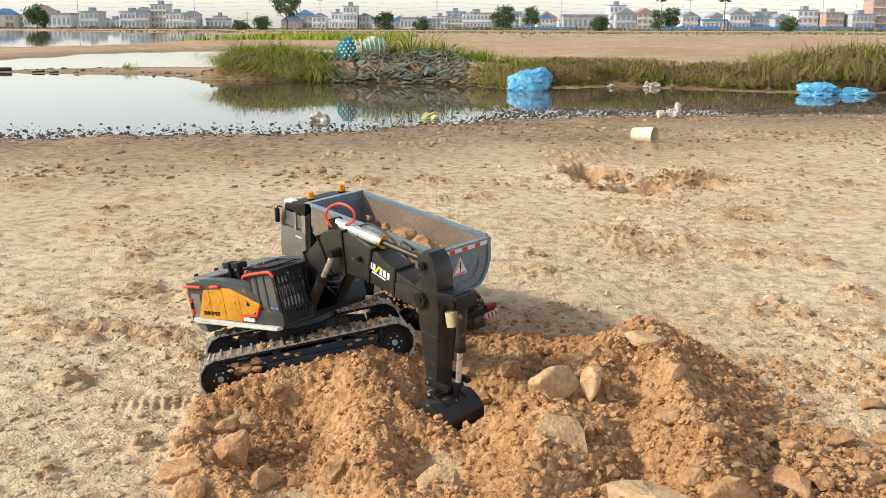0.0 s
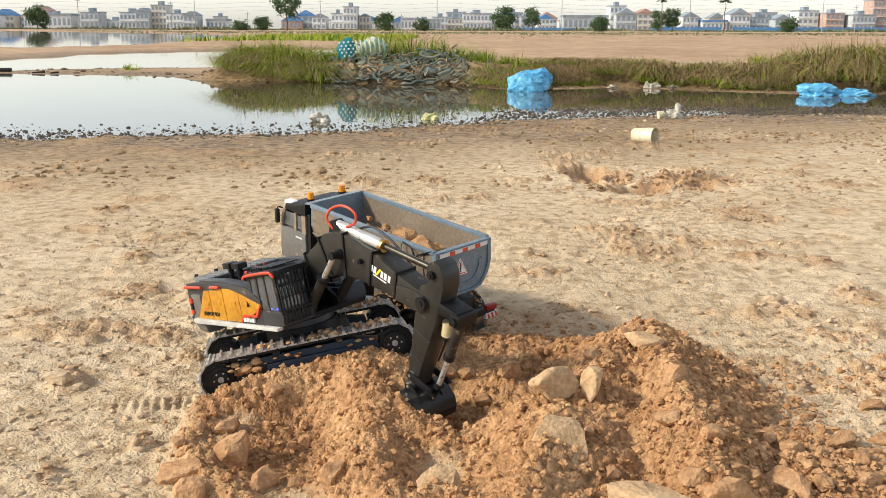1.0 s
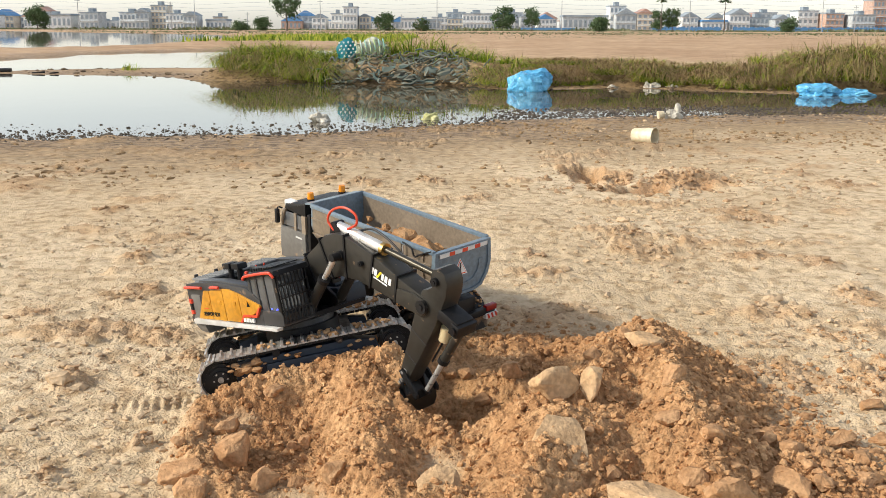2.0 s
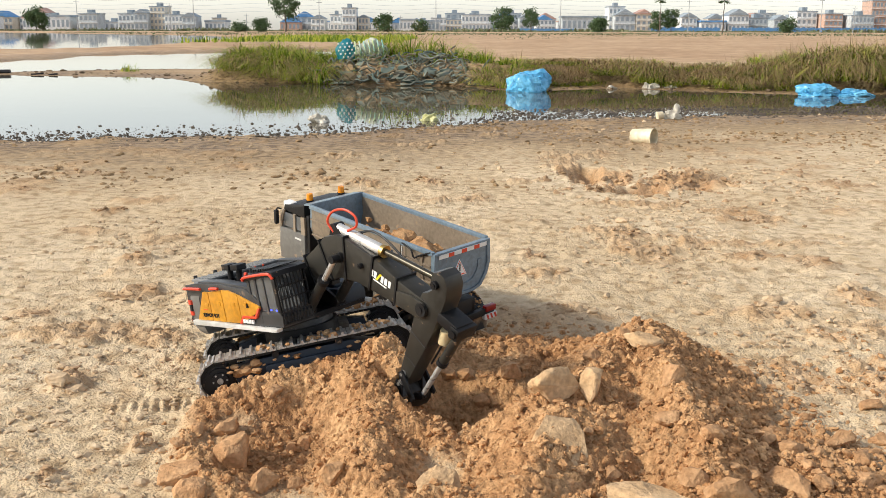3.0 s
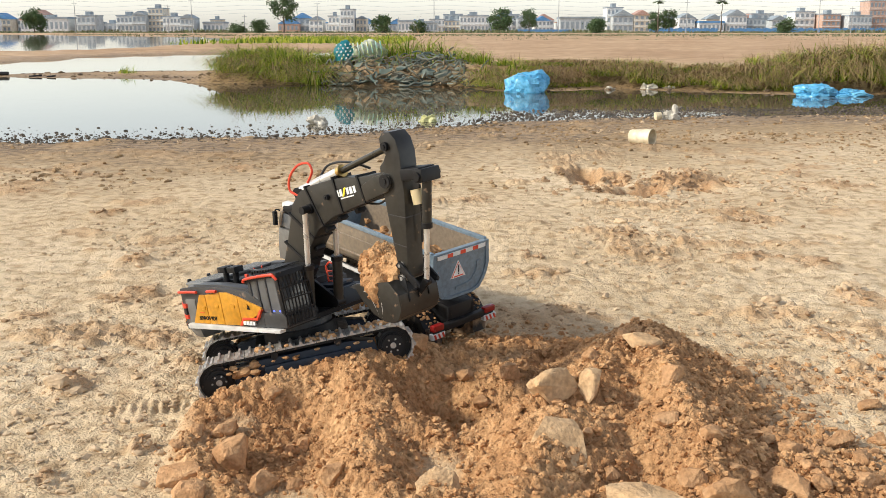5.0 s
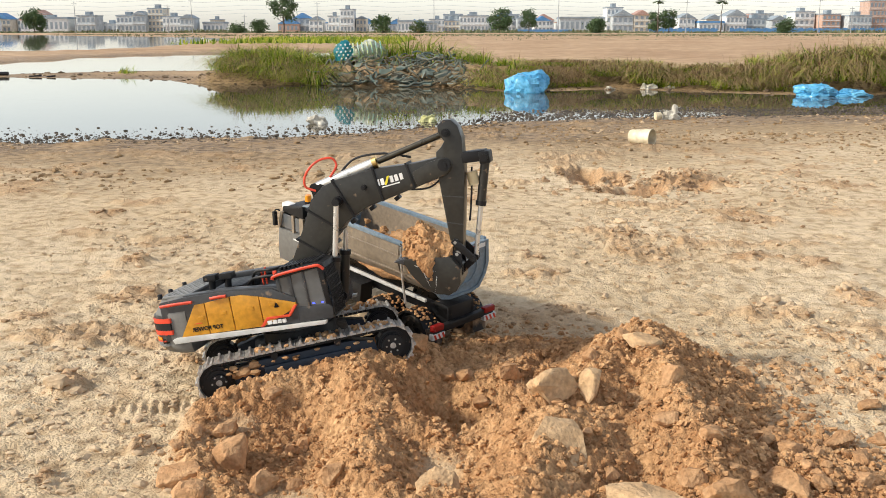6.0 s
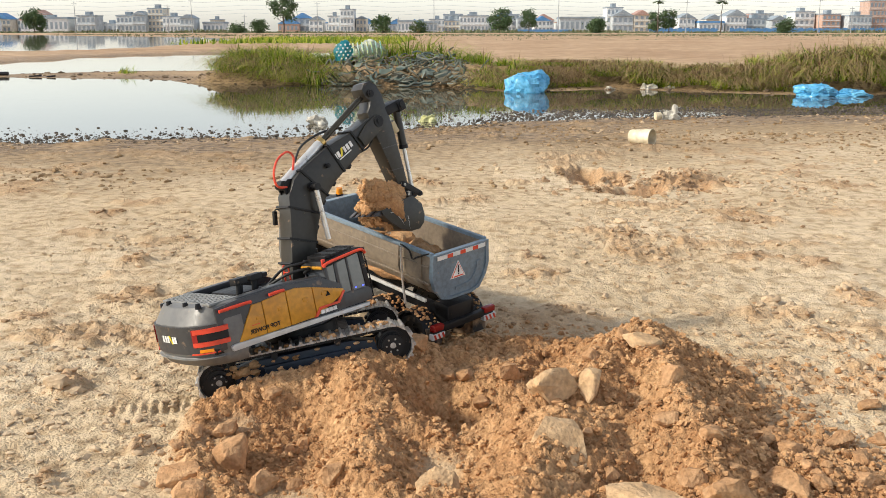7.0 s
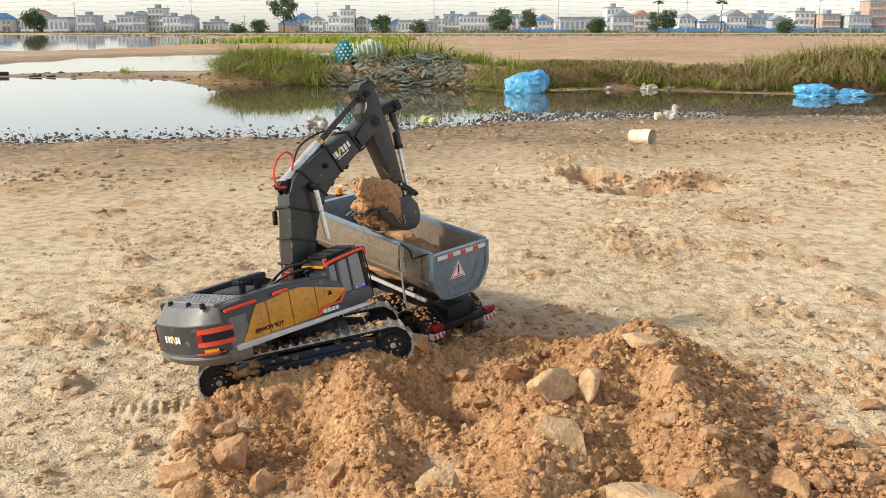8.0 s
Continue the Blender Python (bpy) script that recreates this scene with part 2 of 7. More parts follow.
PITS = [(0.030, 1.345, 0.062, 0.12, 0.09, 0), (-0.03, 1.340, 0.030, 0.10, 0.045, -50), (-0.180, 1.20, 0.040, 0.10, 0.11, 0)]
# old hollow dug in the flat: x, y, depth, half-length, half-width, turn
OLD_PITS = [(0.54, 3.66, 0.075, 0.15, 0.20, 0), (0.66, 3.34, 0.085, 0.15, 0.13, 20), (0.86, 3.46, 0.035, 0.16, 0.15, 0)]
# scuffed patches on the flat: x, y, half-length, half-width
SCUFFS = [(-0.64, 1.96, 0.073, 0.068), (-0.59, 1.47, 0.043, 0.040), (-0.49, 1.13, 0.017, 0.019), (0.65, 1.85, 0.098, 0.093), (0.85, 1.94, 0.056, 0.076), (0.49, 2.59, 0.061, 0.073), (0.85, 2.90, 0.087, 0.091), (0.67, 1.45, 0.038, 0.147), (0.88, 2.77, 0.101, 0.067), (-0.46, 2.21, 0.039, 0.043), (-1.00, 2.92, 0.053, 0.074), (-0.73, 2.29, 0.042, 0.046), (-0.43, 1.58, 0.024, 0.028), (0.88, 2.26, 0.085, 0.068), (0.74, 2.32, 0.071, 0.059), (0.10, 3.15, 0.073, 0.074), (-0.05, 3.50, 0.060, 0.078), (-1.43, 3.25, 0.123, 0.091), (-0.79, 1.84, 0.047, 0.038), (-0.40, 1.22, 0.016, 0.014), (0.14, 1.79, 0.064, 0.109), (0.23, 1.84, 0.055, 0.061), (0.46, 1.58, 0.039, 0.040), (0.50, 1.54, 0.048, 0.038), (0.57, 1.45, 0.047, 0.035), (0.21, 2.35, 0.041, 0.042), (-0.28, 3.43, 0.059, 0.075), (-0.78, 3.85, 0.090, 0.094), (-1.34, 3.70, 0.113, 0.087), (1.37, 3.43, 0.127, 0.101), (1.31, 3.70, 0.113, 0.087)]


def fall(y):
    """The land beyond the ponds lies a little lower."""
    return -0.0057 * np.maximum(y - 15.0, 0.0)


def mound(x, y, s):
    cx, cy, h, a, b, turn = s
    c, sn = math.cos(radians(turn)), math.sin(radians(turn))
    u, v = ((x - cx) * c + (y - cy) * sn) / a, (-(x - cx) * sn + (y - cy) * c) / b
    r = np.sqrt(u * u + v * v + 0.012) - 0.1095
    return h * np.clip(1 - r, 0, 1) ** 1.12


def ridge(x, y, run, slope=0.74):
    """Soil lying at its angle of rest against a crest line."""
    m = np.full(np.shape(x), -1.0)
    for (ax, ay, ah), (bx, by, bh) in zip(run, run[1:]):
        ex, ey = bx - ax, by - ay
        t = np.clip(((x - ax) * ex + (y - ay) * ey) / (ex * ex + ey * ey), 0, 1)
        d = np.sqrt((x - ax - t * ex) ** 2 + (y - ay - t * ey) ** 2 + 0.0002) - 0.014
        m = np.maximum(m, ah + (bh - ah) * t - slope * d)
    return np.maximum(m, 0)


def soil_height(x, y):
    """Heaped loose soil above the flat, and the hollows dug into it."""
    wx, wy = x + 0.022 * fbm(x * 9, y * 9, 3, 5), y + 0.022 * fbm(x * 9 + 40, y * 9, 3, 6)
    h = np.zeros(np.shape(x))
    near = (np.abs(x) < 2) & (y < 3) & (y > 0)
    if near.any():
        px, py = wx[near], wy[near]
        q = np.zeros(px.shape)
        for m in [ridge(px, py, r) for r in RIDGES] + [mound(px, py, b) for b in BERMS]:
            q = np.log(np.exp(q * 300) + np.exp(m * 300) - 1) / 300
        h[near] = q
    d = np.zeros(np.shape(x))
    for s in PITS:
        d = np.maximum(d, mound(wx, wy, s))
    return h, d


def old_pit(x, y):
    """A steep-sided hollow with rubble on its floor: depth, and how far inside."""
    d, inside = np.zeros(np.shape(x)), np.zeros(np.shape(x))
    near = (np.abs(x - 0.7) < 1) & (np.abs(y - 3.5) < 1)
    if near.any():
        px, py = x[near], y[near]
        wx, wy = px + 0.10 * fbm(px * 5, py * 5, 4, 15), py + 0.10 * fbm(px * 5 + 30, py * 5, 4, 16)
        q = np.zeros(px.shape)
        for cx, cy, h, a, b, turn in OLD_PITS:
            r = np.sqrt(((wx - cx) / a) ** 2 + ((wy - cy) / b) ** 2)
            q = np.maximum(q, h * np.clip((1 - r) * 2.6, 0, 1))
        ins = np.clip(q / 0.03, 0, 1)
        d[near] = q - ins * (0.045 * cells(px * 11, py * 11, 17) + 0.03 * fbm(px * 18, py * 18, 3, 18))
        d[near] -= 0.022 * np.exp(-((px - 0.95) ** 2 / 0.05 + (py - 3.62) ** 2 / 0.06)) * (0.6 + 2 * fbm(px * 8, py * 8, 3, 19))
        inside[near] = ins
    return d, inside


def scuffed(x, y):
    """Where the crust is broken up: the listed patches and small random ones."""
    m = np.zeros(np.shape(x))
    near = (np.abs(x) < 3) & (y < 6) & (y > 0.5)
    if near.any():
        px, py = x[near], y[near]
        rag = fbm(px * 14, py * 14, 4, 23)
        q = np.zeros(px.shape)
        for cx, cy, a, b in SCUFFS:
            q = np.maximum(q, np.clip(1.25 - np.sqrt(((px - cx) / a) ** 2 + ((py - cy) / b) ** 2) + 0.9 * rag, 0, 1))
        spots = np.clip((fbm(px * 4.2, py * 6.5, 4, 24) - 0.26) * 7, 0, 1)
        m[near] = np.maximum(q, 0.8 * spots)
    return m


def ground_height(x, y):
    h, d = soil_height(x, y)
    loose = np.clip((h + d) / 0.02, 0, 1)
    near = np.clip((6.5 - y) / 3, 0, 1)
    z = h - d
    fine = np.clip((2.5 - y) / 0.5, 0, 1)
    z = z + loose * fine * (-0.007 + 0.010 * fbm(x * 20, y * 20, 3, 11) + 0.006 * cells(x * 48, y * 48, 3) + 0.0065 * cells(x * 88, y * 88, 8) + 0.005 * cells(x * 150, y * 150, 9) + 0.003 * vnoise(x * 260, y * 260, 10))
    dip, pit = old_pit(x, y)
    z = z - dip
    scuff = scuffed(x, y) * (1 - loose)
    z = z + scuff * (0.012 * cells(x * 26, y * 26, 25) + 0.010 * cells(x * 55, y * 55, 26) + 0.014 * fbm(x * 30, y * 30, 3, 27) - 0.006)
    flat = (1 - loose) * near
    z = z + flat * (0.012 * fbm(x * 2.6, y * 2.6, 3, 21) + 0.012 * np.clip(fbm(x * 6.5, y * 12, 4, 47) - 0.06, 0, 0.5) + 0.0055 * np.clip((4 - y) / 1.5, 0.3, 1) * fbm(x * 40, y * 60, 3, 41) + 0.0022 * np.clip((3.5 - y) / 1.2, 0, 1) * cells(x * 75, y * 75, 45))
    z = z + 0.040 * np.exp(-((x + 0.27) ** 2 + (y - 1.95) ** 2) / (2 * 0.13 ** 2))
    loose = np.maximum(loose, np.maximum(0.7 * pit, 0.55 * scuff))
    # print of the track's shoes
    u, v = (x + 0.40) * 0.98 + (y - 1.375) * 0.19, -(x + 0.40) * 0.19 + (y - 1.375) * 0.98
    z = z + 0.004 * np.sin(u * 420) * np.clip(1 - np.abs(u) / 0.10, 0, 1) ** 0.5 * np.clip(1.3 - np.abs(v) / 0.03, 0, 1)
    # the flat falls slowly to the water
    wet = np.maximum.reduce([shore(x, y, POND), shore(x, y, CHANNEL), shore(x, y, LAKE)])
    wob = 0.18 * fbm(x * 1.7, y * 1.7, 4, 51) * np.clip(y / 6, 0.6, 4)
    edge = wet + wob
    z = z + np.where(edge > 0, np.maximum(-0.10, -0.016 - 0.05 * edge), -0.014 * np.exp(np.minimum(edge, 0) / 0.35))
    # grassed bank and far field
    strip = np.interp(x, [-2, 0.4, 0.9, 5], [0.02, 0.05, 0.30, 0.38])
    bank = np.clip((-edge - strip) / 0.28, 0, 1) * np.clip((y - 8.2) / 0.4, 0, 1) * np.clip((x + 2.7) / 0.6, 0, 1) * np.clip((13.5 - y) / 2.5, 0, 1)
    z = z + bank * (0.16 + 0.09 * fbm(x * 1.1, y * 1.1, 3, 61))
    far = np.clip((y - 13) / 4, 0, 1) * np.clip(-edge / 0.6, 0, 1)
    z = z + far * (0.05 + 0.05 * fbm(x * 0.4, y * 0.4, 3, 71))
    return z + fall(y), loose, edge, bank, far


def axis(dense0, dense1, step, grow, end0, end1):
    mid = list(np.arange(dense0, dense1, step))
    out, s, v = [], step, mid[-1]
    while v < end1:
        s *= grow
        v += s
        out.append(v)
    pre, s, v = [], step, mid[0]
    while v > end0:
        s *= grow
        v -= s
        pre.append(v)
    return np.array(pre[::-1] + mid + out)


def grid_mesh(name, xs, ys, height):
    X, Y = np.meshgrid(xs, ys)
    Z, *masks = height(X, Y)
    me = bpy.data.meshes.new(name)
    nx, ny = len(xs), len(ys)
    me.vertices.add(nx * ny)
    me.vertices.foreach_set("co", np.stack([X, Y, Z], -1).astype(np.float32).ravel())
    i = np.arange(nx * ny).reshape(ny, nx)
    q = np.stack([i[:-1, :-1], i[:-1, 1:], i[1:, 1:], i[1:, :-1]], -1).reshape(-1, 4)
    me.loops.add(q.size)
    me.loops.foreach_set("vertex_index", q.ravel().astype(np.int32))
    me.polygons.add(len(q))
    me.polygons.foreach_set("loop_start", np.arange(0, q.size, 4, dtype=np.int32))
    me.update()
    me.validate()
    me.shade_smooth()
    return me, masks


def ground_material():
    m = bpy.data.materials.new("dry_salt_flat")
    m.use_nodes = True
    nt = m.node_tree
    b = nt.nodes["Principled BSDF"]
    b.inputs["Specular IOR Level"].default_value = 0.2
    geo = nt.nodes.new("ShaderNodeNewGeometry")
    zone = nt.nodes.new("ShaderNodeAttribute")
    zone.attribute_name = "zone"
    sep = nt.nodes.new("ShaderNodeSeparateColor")
    nt.links.new(zone.outputs["Color"], sep.inputs[0])

    def noise_node(scale, detail=5.0, stretch=None):
        n = nt.nodes.new("ShaderNodeTexNoise")
        n.inputs["Scale"].default_value = scale
        n.inputs["Detail"].default_value = detail
        nt.links.new(geo.outputs["Position"], n.inputs["Vector"])
        return n.outputs["Fac"]

    def ramp(src, a, c, p0=0.35, p1=0.65):
        r = nt.nodes.new("ShaderNodeValToRGB")
        r.color_ramp.elements[0].position, r.color_ramp.elements[1].position = p0, p1
        r.color_ramp.elements[0].color, r.color_ramp.elements[1].color = rgba(a), rgba(c)
        nt.links.new(src, r.inputs[0])
        return r.outputs[0]

    def mix(f, a, c, kind="MIX"):
        x = nt.nodes.new("ShaderNodeMixRGB")
        x.blend_type = kind
        for s, v in zip(("Fac", "Color1", "Color2"), (f, a, c)):
            if isinstance(v, (int, float)):
                x.inputs[s].default_value = v
            else:
                nt.links.new(v, x.inputs[s])
        return x.outputs[0]

    dry = mix(1.0, ramp(noise_node(1.6), (0.555, 0.420, 0.262), (0.665, 0.530, 0.358)), ramp(noise_node(26, 7), (0.68, 0.62, 0.55), (1.07, 1.07, 1.07), 0.34, 0.54), "MULTIPLY")
    soil = mix(1.0, ramp(noise_node(11), (0.375, 0.195, 0.087), (0.555, 0.335, 0.168)), ramp(noise_node(120, 8), (0.58, 0.54, 0.50), (1.14, 1.14, 1.14), 0.32, 0.6), "MULTIPLY")
    mud = mix(1.0, ramp(noise_node(2.2), (0.25, 0.165, 0.085), (0.36, 0.25, 0.14)), ramp(noise_node(22, 9), (0.45, 0.42, 0.39), (1.18, 1.18, 1.18), 0.36, 0.58), "MULTIPLY")
    field = mix(1.0, ramp(noise_node(0.35), (0.42, 0.275, 0.165), (0.52, 0.365, 0.23)), ramp(noise_node(3.0, 7), (0.8, 0.78, 0.76), (1.1, 1.1, 1.1)), "MULTIPLY")
    c = mix(sep.outputs["Red"], dry, soil)
    c = mix(sep.outputs["Green"], c, mud)
    c = mix(sep.outputs["Blue"], c, field)
    nt.links.new(c, b.inputs["Base Color"])
    nt.links.new(ramp(sep.outputs["Green"], (0.95,) * 3, (0.55,) * 3, 0.6, 1.0), b.inputs["Roughness"])
    bp = nt.nodes.new("ShaderNodeBump")
    bp.inputs["Strength"].default_value = 0.85
    bp.inputs["Distance"].default_value = 0.006
    add = nt.nodes.new("ShaderNodeMath")
    add.operation = "MULTIPLY_ADD"
    add.inputs[1].default_value = 0.6
    nt.links.new(noise_node(70, 6), add.inputs[0])
    nt.links.new(noise_node(260, 4), add.inputs[2])
    nt.links.new(add.outputs[0], bp.inputs["Height"])
    wide = nt.nodes.new("ShaderNodeBump")
    wide.inputs["Strength"].default_value = 0.7
    wide.inputs["Distance"].default_value = 0.02
    nt.links.new(noise_node(24, 6), wide.inputs["Height"])
    nt.links.new(wide.outputs["Normal"], bp.inputs["Normal"])
    nt.links.new(bp.outputs["Normal"], b.inputs["Normal"])
    return m


def build_ground():
    xs = axis(-0.48, 0.66, 0.0031, 1.027, -4000, 4000)
    ys = axis(0.94, 1.66, 0.0031, 1.0115, 0.3, 4500)
    ys = np.concatenate([[-4000, -400, -40, -6, -2, 0], ys[ys > 0.3]])
    me, (loose, edge, bank, far) = grid_mesh("ground", xs, ys, ground_height)
    X, Y = np.meshgrid(xs, ys)
    wet = np.clip(1.40 + edge / 1.5 + 0.5 * fbm(X * 1.3, Y * 1.3, 4, 81), 0, 1) * np.clip((Y - 2.5) / 1.5, 0, 1)
    wet = np.where(Y > 9, np.clip(1.5 + edge / 0.9 + 0.6 * fbm(X * 2, Y * 2, 3, 83), 0, 1), wet)
    field = np.clip((Y - 9.3) / 2.5, 0, 1)
    col = np.stack([loose, wet * (1 - loose), field * (1 - wet * (Y < 14)) * (1 - np.clip(1 + edge / 0.5, 0, 1)), np.ones_like(loose)], -1)
    at = me.color_attributes.new("zone", "FLOAT_COLOR", "POINT")
    at.data.foreach_set("color", col.astype(np.float32).ravel())
    me.materials.append(ground_material())
    return tagged(new("ground", me), "dry sandy salt flat with heaped dug soil", "ground", kind="structure")


def height_at(x, y):
    z = ground_height(np.array([[float(x)]]), np.array([[float(y)]]))[0]
    return float(z[0, 0])


ground = build_ground()


def water_material():
    m = bpy.data.materials.new("still_pond_water")
    m.use_nodes = True
    nt = m.node_tree
    b = nt.nodes["Principled BSDF"]
    b.inputs["Base Color"].default_value = (0.10, 0.085, 0.055, 1)
    b.inputs["Roughness"].default_value = 0.03
    b.inputs["IOR"].default_value = 1.33
    b.inputs["Specular IOR Level"].default_value = 0.9
    geo = nt.nodes.new("ShaderNodeNewGeometry")
    n = nt.nodes.new("ShaderNodeTexNoise")
    n.inputs["Scale"].default_value = 5.0
    n.inputs["Detail"].default_value = 3.0
    nt.links.new(geo.outputs["Position"], n.inputs["Vector"])
    bp = nt.nodes.new("ShaderNodeBump")
    bp.inputs["Strength"].default_value = 0.02
    bp.inputs["Distance"].default_value = 0.02
    nt.links.new(n.outputs["Fac"], bp.inputs["Height"])
    nt.links.new(bp.outputs["Normal"], b.inputs["Normal"])
    return m


def build_water():
    bm = BM()
    rows = [[bm.verts.new((x, y, WATER_Z + float(fall(y)))) for x in (-180, 40)] for y in (4.3, 15.0, 174.0)]
    for a, b in zip(rows, rows[1:]):
        bm.faces.new((a[0], a[1], b[1], b[0]))
    return solid("water", bm, water_material(), "still grey pond water mirroring the pale sky", "water", kind="structure")


build_water()

# ---- excavator ----
EXC = Matrix.Translation((-0.2138, 1.4992, 0.020)) @ Matrix.Rotation(0.1919, 4, "Z") @ Matrix.Rotation(-0.1612, 4, "Y") @ Matrix.Rotation(-0.0958, 4, "X")
HALF, WHEEL = 0.130, 0.0285
FOOT = Vector((0.0116, 0, 0.1257))
L_BOOM, L_STICK, L_PIN, L_ROCK = 0.3064, 0.1344, 0.030, 0.0178
PIN5 = (0.1456, 0.0616)
excavator = thing("excavator", "model tracked excavator, ochre and dark grey, dusty, digging soil", "toy excavator", m=EXC)


def loop_point(s):
    """Point and direction on the track's loop, s from 0 to 1."""
    run, arc = 2 * HALF, math.pi * WHEEL
    d = (s % 1.0) * (2 * run + 2 * arc)
    if d < run:
        return Vector((-HALF + d, 0, 2 * WHEEL)), 0.0
    d -= run
    if d < arc:
        a = d / WHEEL
        return Vector((HALF + WHEEL * math.sin(a), 0, WHEEL + WHEEL * math.cos(a))), a
    d -= arc
    if d < run:
        return Vector((HALF - d, 0, 0)), math.pi
    a = (d - run) / WHEEL
    return Vector((-HALF - WHEEL * math.sin(a), 0, WHEEL - WHEEL * math.cos(a))), math.pi + a


def build_tracks():
    shoe_bm = BM()
    plate(shoe_bm, [(-0.0072, 0.0), (0.0072, 0.0), (0.0072, 0.0022), (0.0030, 0.0024), (0.0018, 0.0062), (-0.0010, 0.0062), (-0.0022, 0.0024), (-0.0072, 0.0022)], -0.0225, 0.0225)
    shoe = finish(shoe_bm, "track_shoe", STEEL, False)
    for side in (-1, 1):
        y = side * 0.083
        bm = BM()
        n = 88
        for yy in (y - 0.009, y + 0.009):
            for i in range(n):
                p, a = loop_point(i / n)
                box(bm, -0.0038, 0.0038, yy - 0.002, yy + 0.002, -0.006, 0.0, m=Matrix.Translation(p) @ Matrix.Rotation(a, 4, "Y"))
        track = part("track", bm, BLACK, excavator, "black link chain with worn steel shoes")
        n = 46
        for i in range(n):
            p, a = loop_point((i + 0.3) / n)
            ob = new("track_shoe", shoe)
            ob.parent = track
            ob.matrix_basis = Matrix.Translation(p + Vector((0, y, 0))) @ Matrix.Rotation(a, 4, "Y")
        bm = BM()
        plate(bm, [(-0.100, 0.012), (0.100, 0.012), (0.108, 0.022), (0.104, 0.040), (0.07, 0.047), (-0.07, 0.047), (-0.106, 0.040), (-0.108, 0.022)], y - 0.013, y + 0.013, 0.002)
        box(bm, -0.062, 0.062, y - 0.0205, y + 0.0205, 0.017, 0.037, 0.002)
        fr = part("track_frame", bm, NAVY, excavator, "dusty navy track frame")
        for cx in (-HALF, HALF):
            bm = BM()
            rod(bm, (cx, y - 0.012, WHEEL), (cx, y + 0.012, WHEEL), 0.0225, 28)
            rod(bm, (cx, y - 0.016, WHEEL), (cx, y + 0.016, WHEEL), 0.018, 24)
            rod(bm, (cx, y - 0.021, WHEEL), (cx, y + 0.021, WHEEL), 0.0165 if cx > 0 else 0.012, 24)
            for k in range(12):
                a = k * math.pi / 6
                box(bm, -0.0025, 0.0025, y - 0.006, y + 0.006, 0.021, 0.0255, m=Matrix.Translation((cx, 0, WHEEL)) @ Matrix.Rotation(a, 4, "Y") @ Matrix.Translation((0, 0, 0)))
            wheel = part("idler_wheel" if cx > 0 else "drive_sprocket", bm, BLACK, excavator)
            bm = BM()
            rod(bm, (cx, y + side * 0.021, WHEEL), (cx, y + side * 0.0225, WHEEL), 0.0045, 14)
            for k in range(6):
                a = k * math.pi / 3
                c = Vector((cx + 0.010 * math.cos(a), 0, WHEEL + 0.010 * math.sin(a)))
                rod(bm, (c.x, y + side * 0.0205, c.z), (c.x, y + side * 0.0222, c.z), 0.0014, 8)
            part("hub_bolt", bm, STEEL, wheel, "small steel hub bolts")
        for k in range(6):
            cx = -0.085 + 0.034 * k
            bm = BM()
            rod(bm, (cx, y - 0.017, 0.0105), (cx, y + 0.017, 0.0105), 0.0085, 16)
            part("track_roller", bm, BLACK, excavator)
        for cx in (-0.045, 0.05):
            bm = BM()
            rod(bm, (cx, y - 0.014, 0.049), (cx, y + 0.014, 0.049), 0.0055, 12)
            part("carrier_roller", bm, BLACK, excavator)
        bm = BM()
        rng = random.Random(5 + side)
        for k in range(60):
            cx = rng.uniform(-0.10, 0.128)
            if rng.random() > 0.35 + 2.5 * (cx + 0.05):
                continue
            lump(bm, (cx, y + rng.uniform(-0.018, 0.018), 2 * WHEEL + 0.004), rng.uniform(0.003, 0.008), rng, (1, 1, 0.7), sub=1)
        for k in range(16):
            lump(bm, (rng.uniform(-0.12, 0.10), y + side * rng.uniform(0.012, 0.021), rng.uniform(0.038, 0.047)), rng.uniform(0.0015, 0.004), rng, (1.5, 1, 0.7), sub=1)
        for k in range(14):
            lump(bm, (rng.uniform(-0.11, -0.075), y + side * rng.uniform(0.010, 0.022), rng.uniform(0.028, 0.045)), rng.uniform(0.004, 0.009), rng, (1.4, 1, 0.8), sub=1)
        tagged(part("caked_soil", bm, SOIL, excavator, "crumbs of caked soil on the track"), kind="stuff")
    bm = BM()
    box(bm, -0.075, 0.075, -0.062, 0.062, 0.026, 0.052, 0.006)
    rod(bm, (0, 0, 0.050), (0, 0, 0.070), 0.058, 36)
    for sx in (-1, 1):
        box(bm, sx * 0.055 - 0.014, sx * 0.055 + 0.014, -0.075, 0.075, 0.024, 0.044, 0.004)
    part("chassis", bm, BLACK, excavator)
    bm = BM()
    rod(bm, (0, 0, 0.068), (0, 0, 0.079), 0.052, 48)
    part("slew_ring", bm, DARK, excavator)


build_tracks()


def text_mesh(words, size, mat, mirrored=True):
    cu = bpy.data.curves.new("lettering", "FONT")
    cu.body, cu.size, cu.extrude, cu.offset, cu.align_x, cu.align_y = words, size, 0.0003, size * 0.022, "CENTER", "CENTER"
    tmp = bpy.data.objects.new("lettering", cu)
    me = bpy.data.meshes.new_from_object(tmp)
    bpy.data.objects.remove(tmp)
    if mirrored:
        for v in me.vertices:
            v.co.x = -v.co.x
        me.flip_normals()
    me.materials.clear()
    me.materials.append(mat)
    return me


